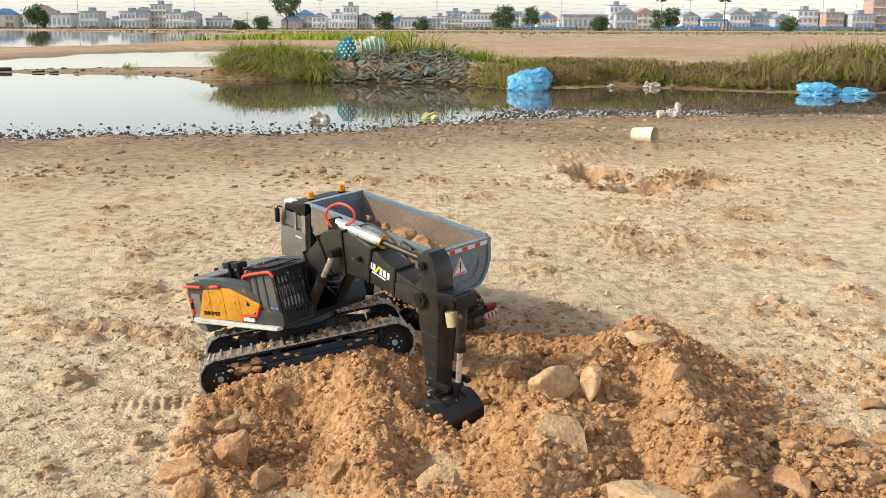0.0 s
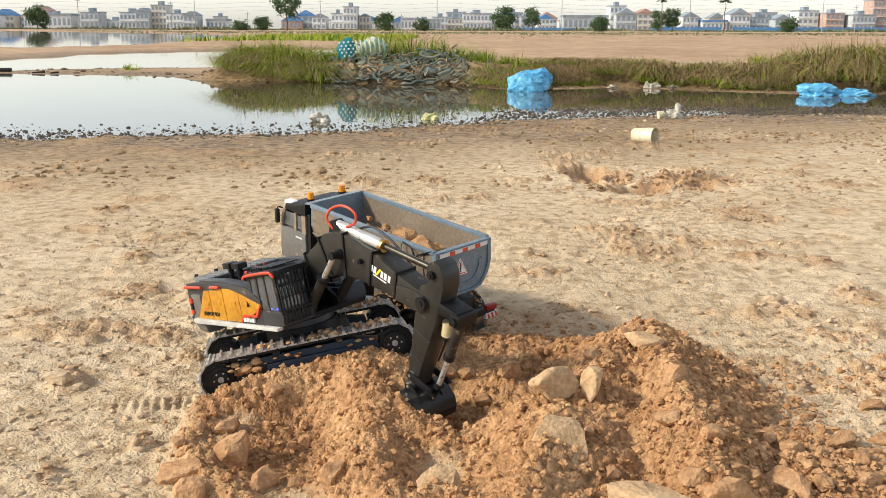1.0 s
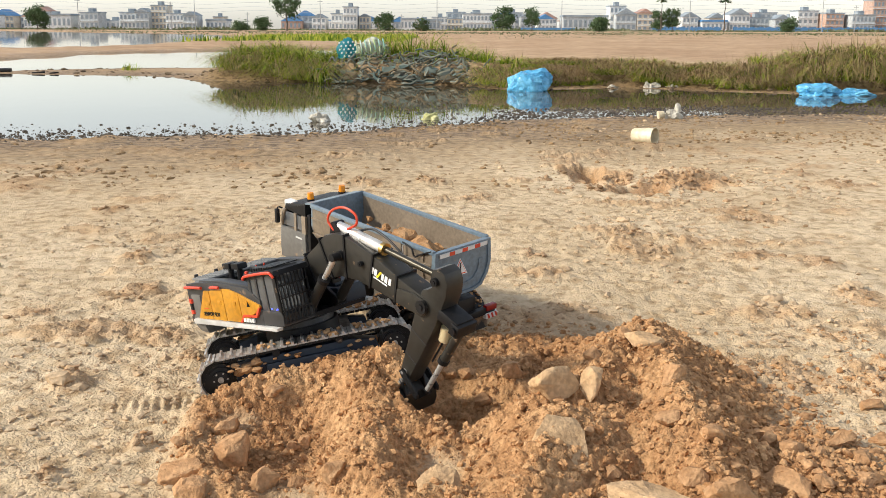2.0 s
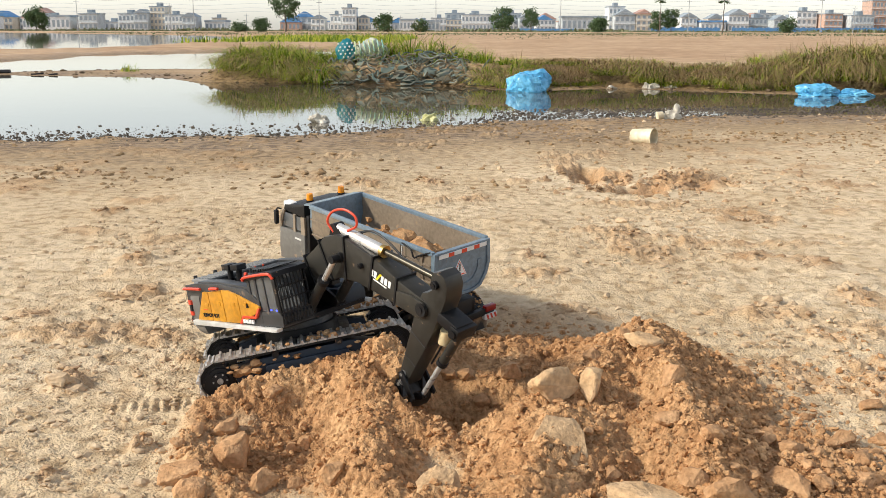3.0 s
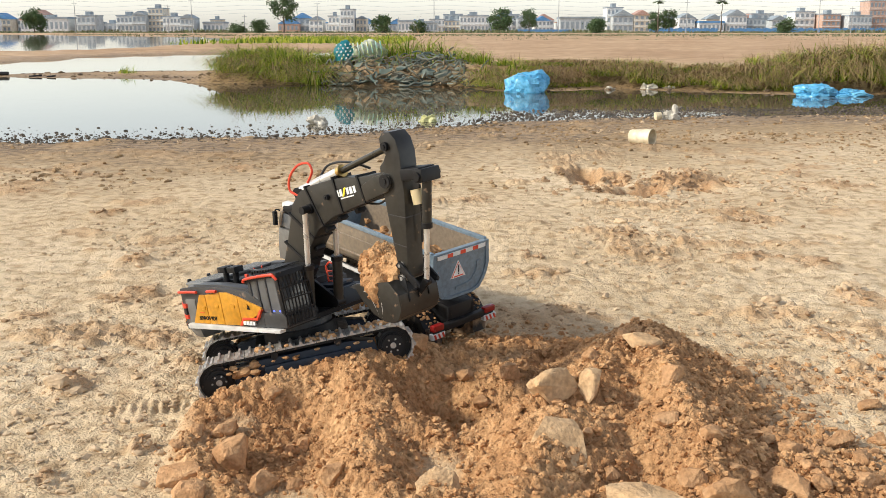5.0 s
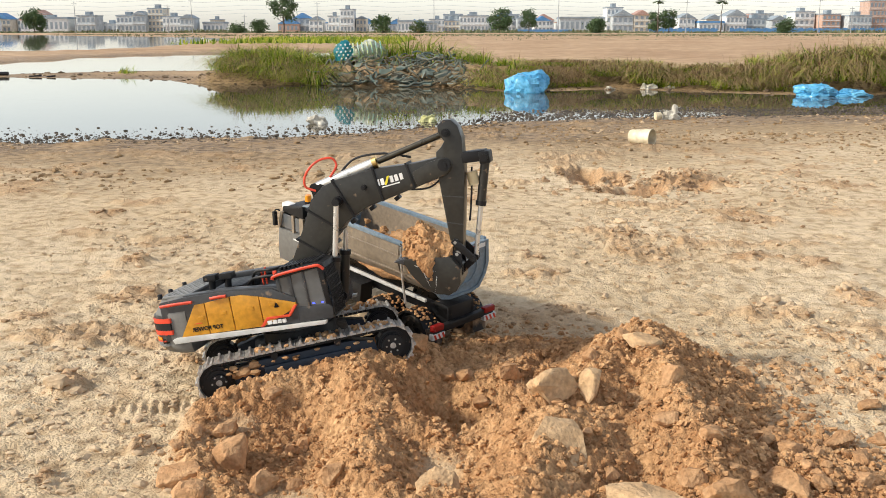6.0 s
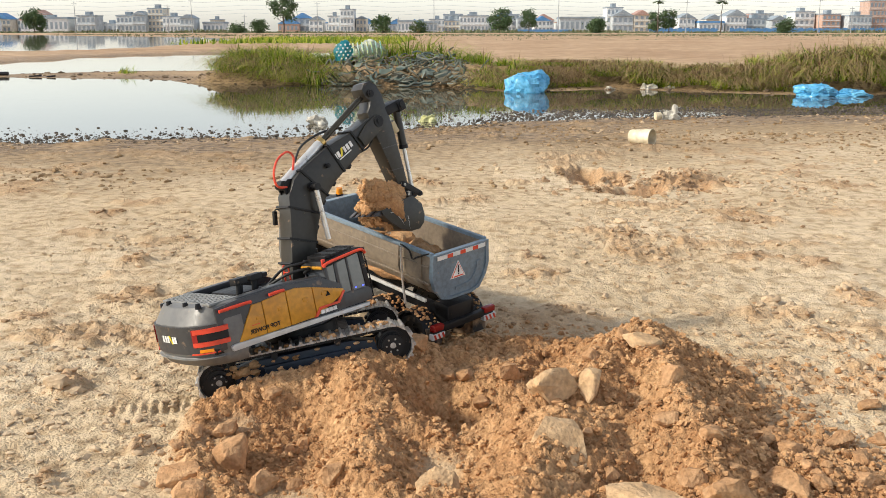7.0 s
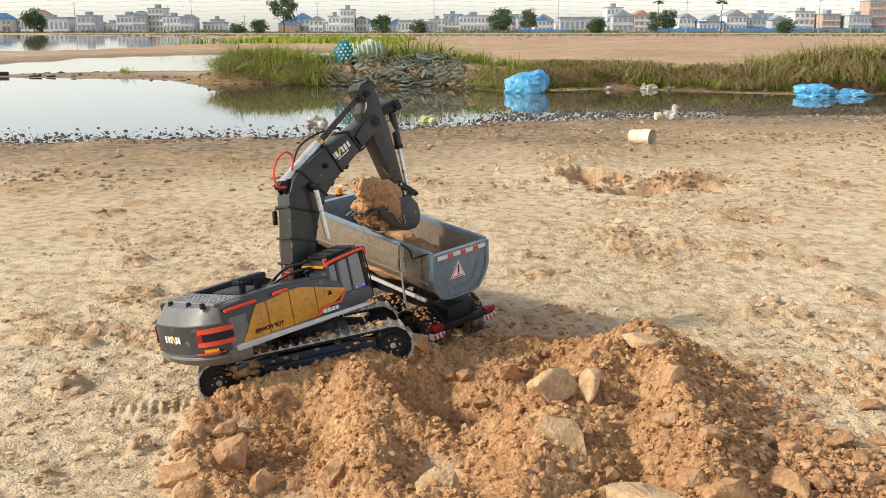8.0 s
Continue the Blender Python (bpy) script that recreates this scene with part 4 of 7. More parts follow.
def build_bucket():
    shell = [(0.006, -0.078), (0.023, -0.069), (0.043, -0.052), (0.055, -0.032), (0.058, -0.014), (0.052, -0.002), (0.040, 0.005), (0.020, 0.006), (0.000, -0.008)]
    inner = [(x * 0.94 + 0.0005, z * 0.95 - 0.0035) for x, z in shell]
    bm = BM()
    plate(bm, shell[:] + inner[::-1], -0.036, 0.036)
    bucket = part("bucket", bm, OLIVE, excavator, "scratched olive-black digging bucket")
    for yy in (-0.0385, 0.0360):
        b = BM()
        plate(b, [(0.000, -0.078)] + shell, yy, yy + 0.0025, 0.0006)
        part("side_plate", b, OLIVE, bucket, "scuffed side plate")
        b = BM()
        for (x0, z0, x1, z1) in ((0.018, -0.050, 0.046, -0.040), (0.028, -0.030, 0.052, -0.034), (0.010, -0.062, 0.022, -0.028)):
            d = Vector((x1 - x0, 0, z1 - z0))
            n = Vector((-d.z, 0, d.x)).normalized() * 0.0005
            y2 = yy - 0.0003 if yy < 0 else yy + 0.0028
            vs = [b.verts.new((x0 + n.x, y2, z0 + n.z)), b.verts.new((x1, y2, z1)), b.verts.new((x0 - n.x, y2, z0 - n.z))]
            b.faces.new(vs)
        part("scratch", b, SKIRT, bucket, "pale scratches", False)
    for k in range(5):
        b = BM()
        yy = -0.031 + k * 0.0155
        plate(b, [(0.004, -0.094), (0.010, -0.076), (0.002, -0.072), (0.000, -0.080)], yy - 0.0045, yy + 0.0045, 0.0008)
        part("tooth", b, DARK, bucket)
    for yy in (-0.0205, 0.0180):
        b = BM()
        plate(b, [(-0.006, -0.004), (0.0, 0.0065), (0.030, 0.0075), (0.038, 0.002), (0.040, 0.014), (0.020, 0.011), (0.004, -0.012)][:4] + [(0.044, -0.004), (0.030, -0.012), (0.004, -0.012)], yy, yy + 0.0025, 0.0005)
        part("ear", b, BLACK, bucket)
    b = BM()
    rod(b, (L_PIN, -0.023, 0), (L_PIN, 0.023, 0), 0.0045, 14)
    part("pin", b, STEEL, bucket)
    return bucket


boom, stick, bucket = build_boom(), build_stick(), build_bucket()


def cylinder(name, length, r, mats, rod_len, rod_r, label):
    """A barrel along local x from its base pin, and the rod from its own end pin pointing back."""
    b = BM()
    rod(b, (0.004, 0, 0), (length, 0, 0), r, 20)
    barrel = part(name + "_barrel", b, mats[0], excavator, label)
    b = BM()
    rod(b, (length - 0.006, 0, 0), (length + 0.001, 0, 0), r * 1.18, 20)
    part("gland", b, mats[2], barrel)
    b = BM()
    rod(b, (0, -r * 1.1, 0), (0, r * 1.1, 0), r * 0.95, 16)
    part("eye", b, BLACK, barrel)
    b = BM()
    rod(b, (-rod_len, 0, 0), (-0.003, 0, 0), rod_r, 16)
    rd = part(name + "_rod", b, mats[1], excavator, "slim piston rod")
    b = BM()
    rod(b, (0, -r * 0.85, 0), (0, r * 0.85, 0), r * 0.75, 16)
    part("eye", b, BLACK, rd)
    return barrel, rd


ROD_DARK = material("oily_rod", (0.05, 0.045, 0.035), (0.09, 0.08, 0.06), 0.3, metal=0.7)
stick_cyl = cylinder("stick_cylinder", 0.105, 0.0078, (CHROME, ROD_DARK, BRASS), 0.115, 0.0048, "polished silver barrel")
bucket_cyl = cylinder("bucket_cylinder", 0.072, 0.0068, (OLIVE, CHROME, BLACK), 0.085, 0.0038, "olive-black barrel")
boom_cyls = [cylinder("boom_cylinder", 0.072, 0.0078, (OLIVE, CHROME, BLACK), 0.085, 0.0042, "olive-black barrel") for _ in range(2)]


def link_bar(name, length, y, mat):
    b = BM()
    plate(b, [(-0.005, -0.004), (0.0, -0.0052), (length, -0.0048), (length + 0.005, 0.0), (length, 0.0048), (0.0, 0.0052), (-0.005, 0.004)], y - 0.0016, y + 0.0016, 0.0005)
    rod(b, (length, y - 0.0028, 0), (length, y + 0.0028, 0), 0.0032, 12)
    return b


L_RJ, L_JB = 0.0375, 0.0325
rockers = [part("rocker_link", link_bar("rocker_link", L_RJ, yy, STEEL), BLACK, excavator) for yy in (-0.0195, 0.0195)]
push_link = part("push_link", link_bar("push_link", L_JB, 0.0, STEEL), BLACK, excavator)

# ---- tipper truck ----
TRUCK = Matrix.Translation((0.0263, 1.6362, 0.0)) @ Matrix.Rotation(2.3226, 4, "Z") @ Matrix.Rotation(-0.0981, 4, "Y") @ Matrix.Rotation(-0.0846, 4, "X")
BOX_L, BOX_H = 0.3406, 0.1898
truck = thing("dump_truck", "model tipper truck with grey box shaded in colour, half loaded, dusty", "toy truck", m=TRUCK)
SECTION = [(0.0607, BOX_H), (0.0625, 0.150), (0.056, 0.128), (0.042, 0.113), (0.024, 0.108)]


def pull(bm, sec, x0, x1):
    """A section in y, z pulled along x."""
    a = [bm.verts.new((x0, y, z)) for y, z in sec]
    b = [bm.verts.new((x1, y, z)) for y, z in sec]
    n = len(sec)
    bm.faces.new(a)
    bm.faces.new(b[::-1])
    for i in range(n):
        bm.faces.new((a[i], b[i], b[(i + 1) % n], a[(i + 1) % n]))


def build_truck():
    full = SECTION + [(-y, z) for y, z in SECTION[::-1]]
    inner = [(y * 0.945, z + 0.003 if z < 0.18 else z) for y, z in full]
    bm = BM()
    pull(bm, full + inner[::-1], 0.004, BOX_L)
    tub = part("tipper_box", bm, BOXSUN, truck, "dusty tipper box, sides tinted warm as in sun")
    bm = BM()
    pull(bm, [(y, z + (0.004 if z > 0.18 else 0)) for y, z in full], BOX_L - 0.004, BOX_L)
    part("headboard", bm, BOXSHADE, tub)
    bm = BM()
    plate(bm, [(BOX_L - 0.003, BOX_H + 0.001), (BOX_L + 0.022, BOX_H - 0.004), (BOX_L + 0.022, BOX_H - 0.001), (BOX_L - 0.003, BOX_H + 0.005)], -0.060, 0.060)
    part("canopy", bm, BOXSHADE, tub)
    for s in (-1, 1):
        bm = BM()
        box(bm, 0.0, BOX_L, s * 0.0607 - 0.0035, s * 0.0607 + 0.0035, BOX_H - 0.004, BOX_H + 0.003, 0.0012)
        part("top_rail", bm, BOXSHADE, tub)
        for z, w in ((0.166, 0.0016), (0.136, 0.0018)):
            bm = BM()
            yy = 0.0620 if z > 0.15 else 0.0600
            box(bm, 0.006, BOX_L - 0.002, s * yy - 0.0018, s * yy + 0.0018, z - w, z + w, 0.0008)
            part("side_rib", bm, BOXSUN, tub)
        for x in (0.028, 0.085):
            bm = BM()
            outer = [(s * (y + 0.0022), z) for y, z in SECTION] + [(s * (y - 0.0010), z) for y, z in SECTION[::-1]]
            pull(bm, outer, x - 0.0035, x + 0.0035)
            part("upright_rib", bm, BOXSUN, tub)
        bm = BM()
        tube(bm, [(0.072, s * 0.0665, 0.186), (0.068, s * 0.068, 0.140), (0.062, s * 0.066, 0.088)], 0.0020)
        part("strut", bm, CHROME, truck, "dusty side strut")
        bm = BM()
        tube(bm, [(0.075, s * 0.064, 0.190), (0.050, s * 0.067, 0.186), (0.042, s * 0.067, 0.174), (0.030, s * 0.065, 0.180), (0.004, s * 0.063, 0.192)], 0.0016)
        part("lever", bm, BLACK, truck)
    # tailgate
    gate = [(y * 1.04, z - (0.004 if z < 0.12 else 0)) for y, z in full]
    bm = BM()
    pull(bm, gate, -0.003, 0.003)
    tg = part("tailgate", bm, BOXSHADE, truck, "tailgate tinted blue as in shade, with warning triangle")
    rim = [(y * 0.90, 0.116 + (z - 0.112) * 0.90) for y, z in gate]
    bm = BM()
    n = len(gate)
    lo = [[bm.verts.new((x, y, z)) for y, z in ring] for x, ring in ((-0.003, gate), (-0.0055, gate), (-0.0055, rim), (-0.0032, rim))]
    for a, b in zip(lo, lo[1:]):
        for i in range(n):
            bm.faces.new((a[i], b[i], b[(i + 1) % n], a[(i + 1) % n]))
    part("gate_frame", bm, BOXSHADE, tg)
    bm = BM()
    arc = [(-0.046, 0.158), (-0.0475, 0.148), (-0.042, 0.131), (-0.030, 0.121), (-0.010, 0.1175), (0.012, 0.1175)]
    pts = arc + [(y * 0.80 + 0.001, z + (0.0055 if z < 0.14 else 0)) for y, z in arc[::-1]]
    pull(bm, pts, -0.0046, -0.003)
    part("raised_band", bm, BOXSHADE, tg)
    bm = BM()
    box(bm, -0.0066, -0.0050, -0.0545, 0.0545, 0.1795, 0.1865)
    st = part("reflective_strip", bm, WHITE, tg, "white strip with red blocks", False)
    for k in range(3):
        bm = BM()
        box(bm, -0.0071, -0.0066, -0.037 + k * 0.029, -0.025 + k * 0.029, 0.1797, 0.1863)
        part("red_block", bm, RED, st, "red reflector block", False)
    tri = [(-0.017, 0.1385), (0.017, 0.1385), (0.0, 0.169)]
    for sc, mat, x in ((1.0, WHITE, -0.0036), (0.86, RED, -0.0041), (0.76, WHITE, -0.0046)):
        bm = BM()
        pull(bm, [(y * sc + 0.006, 0.1487 + (z - 0.1487) * sc) for y, z in tri], x, -0.003)
        sign = part("warning_sign", bm, mat, tg, "red-edged white warning triangle", False)
    bm = BM()
    box(bm, -0.0052, -0.0046, 0.0048, 0.0072, 0.148, 0.161)
    box(bm, -0.0052, -0.0046, 0.0048, 0.0072, 0.1440, 0.1465)
    part("exclamation", bm, BLACK, tg, "black exclamation mark", False)
    bm = BM()
    box(bm, -0.0050, -0.0046, -0.004, 0.016, 0.1410, 0.1425)
    part("caption_bar", bm, RED, tg, "thin red bar", False)
    # chassis
    for s in (-1, 1):
        bm = BM()
        box(bm, -0.006, 0.41, s * 0.026 - 0.004, s * 0.026 + 0.004, 0.068, 0.088, 0.001)
        part("chassis_rail", bm, BLACK, truck)
        bm = BM()
        box(bm, 0.03, 0.33, s * 0.048 - 0.0025, s * 0.048 + 0.0025, 0.094, 0.100, 0.001)
        part("side_bar", bm, SKIRT, truck, "pale grey side bar")
        bm = BM()
        plate(bm, [(0.19, 0.045), (0.255, 0.045), (0.26, 0.084), (0.185, 0.084)], s * 0.05 - 0.014, s * 0.05 + 0.014, 0.003)
        part("fuel_tank", bm, BLACK, truck)
        for ax in (0.046, 0.124, 0.325):
            pts = []
            for k in range(9):
                a = math.pi * (0.06 + 0.88 * k / 8)
                pts.append((ax + 0.041 * math.cos(a), 0.037 + 0.041 * math.sin(a)))
            pts += [(ax + (x - ax) * 0.92, 0.037 + (z - 0.037) * 0.92) for x, z in pts[::-1]]
            bm = BM()
            plate(bm, pts, s * 0.054 - 0.016, s * 0.054 + 0.016)
            mg = part("mudguard", bm, BLACK, truck, "black mudguard caked with soil")
            bm = BM()
            rng = random.Random(int(ax * 1000) + s)
            for k in range(60):
                a = math.pi * rng.uniform(0.15, 0.85)
                lump(bm, (ax + 0.0415 * math.cos(a), s * 0.054 + rng.uniform(-0.015, 0.015), 0.037 + 0.0415 * math.sin(a)), rng.uniform(0.0015, 0.0036), rng, (1, 1, .7), sub=1)
            tagged(part("caked_soil", bm, SOIL, mg), kind="stuff")
    bm = BM()
    box(bm, -0.014, -0.004, -0.070, 0.070, 0.054, 0.066, 0.0015)
    box(bm, -0.006, 0.03, -0.030, 0.030, 0.056, 0.092, 0.003)
    part("rear_bumper", bm, BLACK, truck)
    for s in (-1, 1):
        bm = BM()
        box(bm, -0.016, -0.006, s * 0.060 - 0.012, s * 0.060 + 0.012, 0.060, 0.070, 0.0015)
        part("tail_light", bm, DARKRED, truck, "red tail light")
        bm = BM()
        box(bm, -0.016, -0.007, s * 0.060 - 0.014, s * 0.060 + 0.014, 0.046, 0.056, 0.001)
        strip = part("striped_board", bm, WHITE, truck, "red and white striped board")
        for k in range(3):
            bm = BM()
            vs = box(bm, -0.0166, -0.0155, s * 0.060 - 0.012 + k * 0.009, s * 0.060 - 0.008 + k * 0.009, 0.0465, 0.0555)
            for v in vs:
                v.co.y += (v.co.z - 0.051) * 0.4
            part("stripe", bm, RED, strip, "", False)
        bm = BM()
        rng = random.Random(40 + s)
        box(bm, 0.002, 0.010, s * 0.052 - 0.016, s * 0.052 + 0.016, 0.020, 0.058, 0.001)
        part("mud_flap", bm, RUBBER, truck)
    tyre_bm, rim_bm = BM(), BM()
    prof = [(0.022, -0.0125), (0.031, -0.0130), (0.0350, -0.010), (0.0360, 0.0), (0.0350, 0.010), (0.031, 0.0130), (0.022, 0.0125)]
    n = 32
    rings = [[tyre_bm.verts.new((r * math.cos(2 * math.pi * k / n), y, r * math.sin(2 * math.pi * k / n))) for r, y in prof] for k in range(n)]
    for k in range(n):
        a, b = rings[k], rings[(k + 1) % n]
        for i in range(len(prof) - 1):
            tyre_bm.faces.new((a[i], a[i + 1], b[i + 1], b[i]))
    for k in range(n):
        box(tyre_bm, -0.002, 0.002, -0.0115, 0.0115, 0.0350, 0.0372, m=Matrix.Rotation(2 * math.pi * k / n, 4, "Y"))
    rod(rim_bm, (0, -0.010, 0), (0, 0.010, 0), 0.0225, 28)
    rod(rim_bm, (0, -0.0125, 0), (0, 0.0125, 0), 0.009, 18)
    for k in range(8):
        a = k * math.pi / 4
        rod(rim_bm, (0.014 * math.cos(a), -0.0115, 0.014 * math.sin(a)), (0.014 * math.cos(a), 0.0115, 0.014 * math.sin(a)), 0.0018, 8)
    tyre_me, rim_me = finish(tyre_bm, "tyre", RUBBER), finish(rim_bm, "rim", BLACK)
    for ax in (0.046, 0.124, 0.325):
        for s in (-1, 1):
            w = new("wheel")
            w.parent = truck
            w.matrix_basis = Matrix.Translation((ax, s * 0.052, 0.0372))
            for nm, me in (("tyre", tyre_me), ("rim", rim_me)):
                o = new(nm, me)
                o.parent = w
    # cab
    x0, x1 = 0.366, 0.452
    bm = BM()
    plate(bm, [(x0, 0.060), (x1 - 0.002, 0.060), (x1, 0.085), (x1 - 0.004, 0.126), (x0, 0.126)], -0.060, 0.060, 0.004)
    part("cab_lower", bm, GREY, truck, "grey lower cab")
    bm = BM()
    plate(bm, [(x0, 0.158), (x1 - 0.016, 0.160), (x1 - 0.020, 0.172), (x0 + 0.004, 0.186), (x0, 0.186)], -0.058, 0.058, 0.004)
    part("cab_roof", bm, BLACK, truck, "black cab roof with fairing")
    for s in (-1, 1):
        for a, b in (((x0 + 0.004, 0.125), (x0 + 0.004, 0.16)), ((x1 - 0.006, 0.125), (x1 - 0.018, 0.16)), ((x0 + 0.032, 0.125), (x0 + 0.032, 0.16))):
            bm = BM()
            w = 0.006 if a[0] < x0 + 0.01 else 0.0035
            plate(bm, [(a[0] - w, a[1]), (a[0] + w, a[1]), (b[0] + w, b[1]), (b[0] - w, b[1])], s * 0.0575 - 0.0025, s * 0.0575 + 0.0025)
            part("cab_pillar", bm, BOXSUN, truck)
        bm = BM()
        plate(bm, [(x0 + 0.006, 0.130), (x1 - 0.006, 0.128), (x1 - 0.014, 0.157), (x0 + 0.006, 0.157)], s * 0.057 - 0.0005, s * 0.057 + 0.0005)
        part("door_window", bm, GLASS, truck, "", False)
        bm = BM()
        box(bm, x1 - 0.012, x1 - 0.004, s * 0.069 - 0.004, s * 0.069 + 0.004, 0.132, 0.160, 0.002)
        tube(bm, [(x1 - 0.010, s * 0.058, 0.160), (x1 - 0.008, s * 0.066, 0.163), (x1 - 0.008, s * 0.069, 0.158)], 0.0015)
        part("mirror", bm, BLACK, truck)
        bm = BM()
        box(bm, x0 + 0.010, x0 + 0.030, s * 0.0605 - 0.001, s * 0.0605 + 0.001, 0.112, 0.115, 0.0005)
        part("door_handle", bm, SKIRT, truck)
    bm = BM()
    plate(bm, [(x1 - 0.005, 0.128), (x1 - 0.004, 0.128), (x1 - 0.016, 0.158), (x1 - 0.017, 0.158)], -0.054, 0.054)
    part("windscreen", bm, GLASS, truck, "", False)
    bm = BM()
    box(bm, x0 - 0.012, x0 - 0.003, -0.056, 0.056, 0.070, 0.165, 0.002)
    part("cab_back", bm, BLACK, truck)
    bm = BM()
    box(bm, x1 - 0.040, x1 - 0.014, 0.040, 0.056, 0.166, 0.178, 0.003)
    part("roof_corner", bm, WHITE, truck, "white roof corner fairing")
    for yy in (-0.040, 0.034):
        bm = BM()
        rod(bm, (x0 + 0.014, yy, 0.184), (x0 + 0.014, yy, 0.188), 0.0075, 18)
        bc = part("beacon_base", bm, BLACK, truck)
        bm = BM()
        rod(bm, (x0 + 0.014, yy, 0.188), (x0 + 0.014, yy, 0.200), 0.0066, 18, 0.0058)
        part("beacon_lens", bm, AMBER, bc, "amber beacon lens")
    # load lying in the box
    bm = BM()
    rng = random.Random(3)
    lump(bm, (0.16, 0, 0.122), 0.10, rng, (1.2, 0.46, 0.28), 0.25, 4)
    for k in range(240):
        x, y = rng.gauss(0.14, 0.055), rng.uniform(-0.045, 0.045)
        lump(bm, (max(0.02, min(0.30, x)), y, 0.140 + rng.uniform(0, 0.012)), rng.uniform(0.003, 0.010), rng, (1, 1, .8), sub=1)
    lump(bm, (0.10, -0.005, 0.152), 0.026, rng, (1.3, 1, .8), 0.4, 3)
    lump(bm, (0.165, -0.015, 0.152), 0.024, rng, (1.2, 1, .8), 0.4, 3)
    for v in bm.verts:
        v.co += 0.003 * noise.noise_vector(v.co * 140)
    load = solid("soil_load", bm, SOIL, "orange-brown loose soil lying in the tipper box", "soil", m=TRUCK, kind="stuff")


build_truck()

# ---- soil scooped by the bucket ----
def build_scoop():
    bm = BM()
    rng = random.Random(8)
    lump(bm, (0.004, 0, -0.046), 0.041, rng, (1.0, 0.92, 0.95), 0.30, 4)
    lump(bm, (-0.020, -0.004, -0.054), 0.025, rng, (1, 1, 1), 0.35, 4)
    for v in bm.verts:
        v.co += 0.0045 * noise.noise_vector(v.co * 60) + 0.004 * noise.noise_vector(v.co * 150) + 0.0022 * noise.noise_vector(v.co * 330)
    skin = [v.co.copy() for v in bm.verts]
    for k in range(650):
        p = rng.choice(skin)
        lump(bm, p, 0.0012 + 0.0042 * rng.random() ** 3, rng, (1, 1, 0.85), 0.6, 1)
    return solid("scooped_soil", bm, SOIL, "lump of damp orange soil in the bucket", "soil")


scoop = build_scoop()

# ---- clods and slabs on the heap ----
def scatter_clods():
    rng = random.Random(12)
    P = []
    while len(P) < 22000:
        x, y = rng.uniform(-0.42, 0.75), rng.uniform(0.93, 1.75)
        P.append((x, y))
    X, Y = np.array([[p[0] for p in P]]), np.array([[p[1] for p in P]])
    Z, loose, *_ = ground_height(X, Y)
    h, d = soil_height(X, Y)
    bm_v, bm_f = [], []
    base = BM()
    bmesh.ops.create_icosphere(base, subdivisions=1, radius=1.0)
    bv = [v.co.copy() for v in base.verts]
    bf = [[v.index for v in f.verts] for f in base.faces]
    base.free()
    base2 = BM()
    bmesh.ops.create_icosphere(base2, subdivisions=2, radius=1.0)
    bv2 = [v.co.copy() for v in base2.verts]
    bf2 = [[v.index for v in f.verts] for f in base2.faces]
    base2.free()
    for i, (x, y) in enumerate(P):
        lo = loose[0, i]
        skirt = 0.8 * math.exp(-((x - 0.48) ** 2 / 0.03 + (y - 1.12) ** 2 / 0.03))
        if rng.random() > 0.80 * lo + 0.8 * skirt + 0.012:
            continue
        r = 0.0014 + 0.0055 * rng.random() ** 5 + 0.003 * skirt * rng.random()
        vs, fs = (bv2, bf2) if r > 0.006 else (bv, bf)
        o = Vector((rng.random() * 90, rng.random() * 90, rng.random() * 90))
        rot = Euler((rng.random() * 0.8 - .4, rng.random() * 0.8 - .4, rng.random() * 6)).to_matrix()
        k0 = len(bm_v)
        sq = (1.0, rng.uniform(0.6, 1.0), rng.uniform(0.5, 0.85))
        for v in vs:
            k = r * rng.uniform(0.62, 1.28) * (1 + 0.35 * noise.noise(v * 1.5 + o))
            q = rot @ Vector((v.x * k * sq[0], v.y * k * sq[1], v.z * k * sq[2]))
            bm_v.append((q.x + x, q.y + y, q.z + Z[0, i] + r * 0.25))
        bm_f += [[k0 + j for j in f] for f in fs]
    me = bpy.data.meshes.new("soil_crumbs")
    me.from_pydata(bm_v, [], bm_f)
    me.materials.append(SOIL)
    tagged(new("soil_crumbs", me), "loose orange-brown soil crumbs on the heap", "soil", kind="stuff")


scatter_clods()


def clod(x, y, r, squash, seed, mat=None, sink=0.3, name="clod", label="dry sandy clod resting on the heap", turn=0.0, tilt=0.0, z=None):
    bm = BM()
    rng = random.Random(seed)
    lump(bm, (0, 0, 0), r, rng, (1, 1, 1), 0.40, 3)
    for v in bm.verts:
        v.co = Vector((v.co.x * squash[0], v.co.y * squash[1], v.co.z * squash[2]))
        v.co += 0.16 * r * noise.noise_vector(v.co * (1.6 / r)) + 0.06 * r * noise.noise_vector(v.co * (5.0 / r))
    zz = height_at(x, y) if z is None else z
    return solid(name, bm, mat or CLOD, label, "clod", pose(x, y, zz + r * squash[2] * (1 - 2 * sink) * 0.5, tilt, 0, turn), group="clods on the heap")


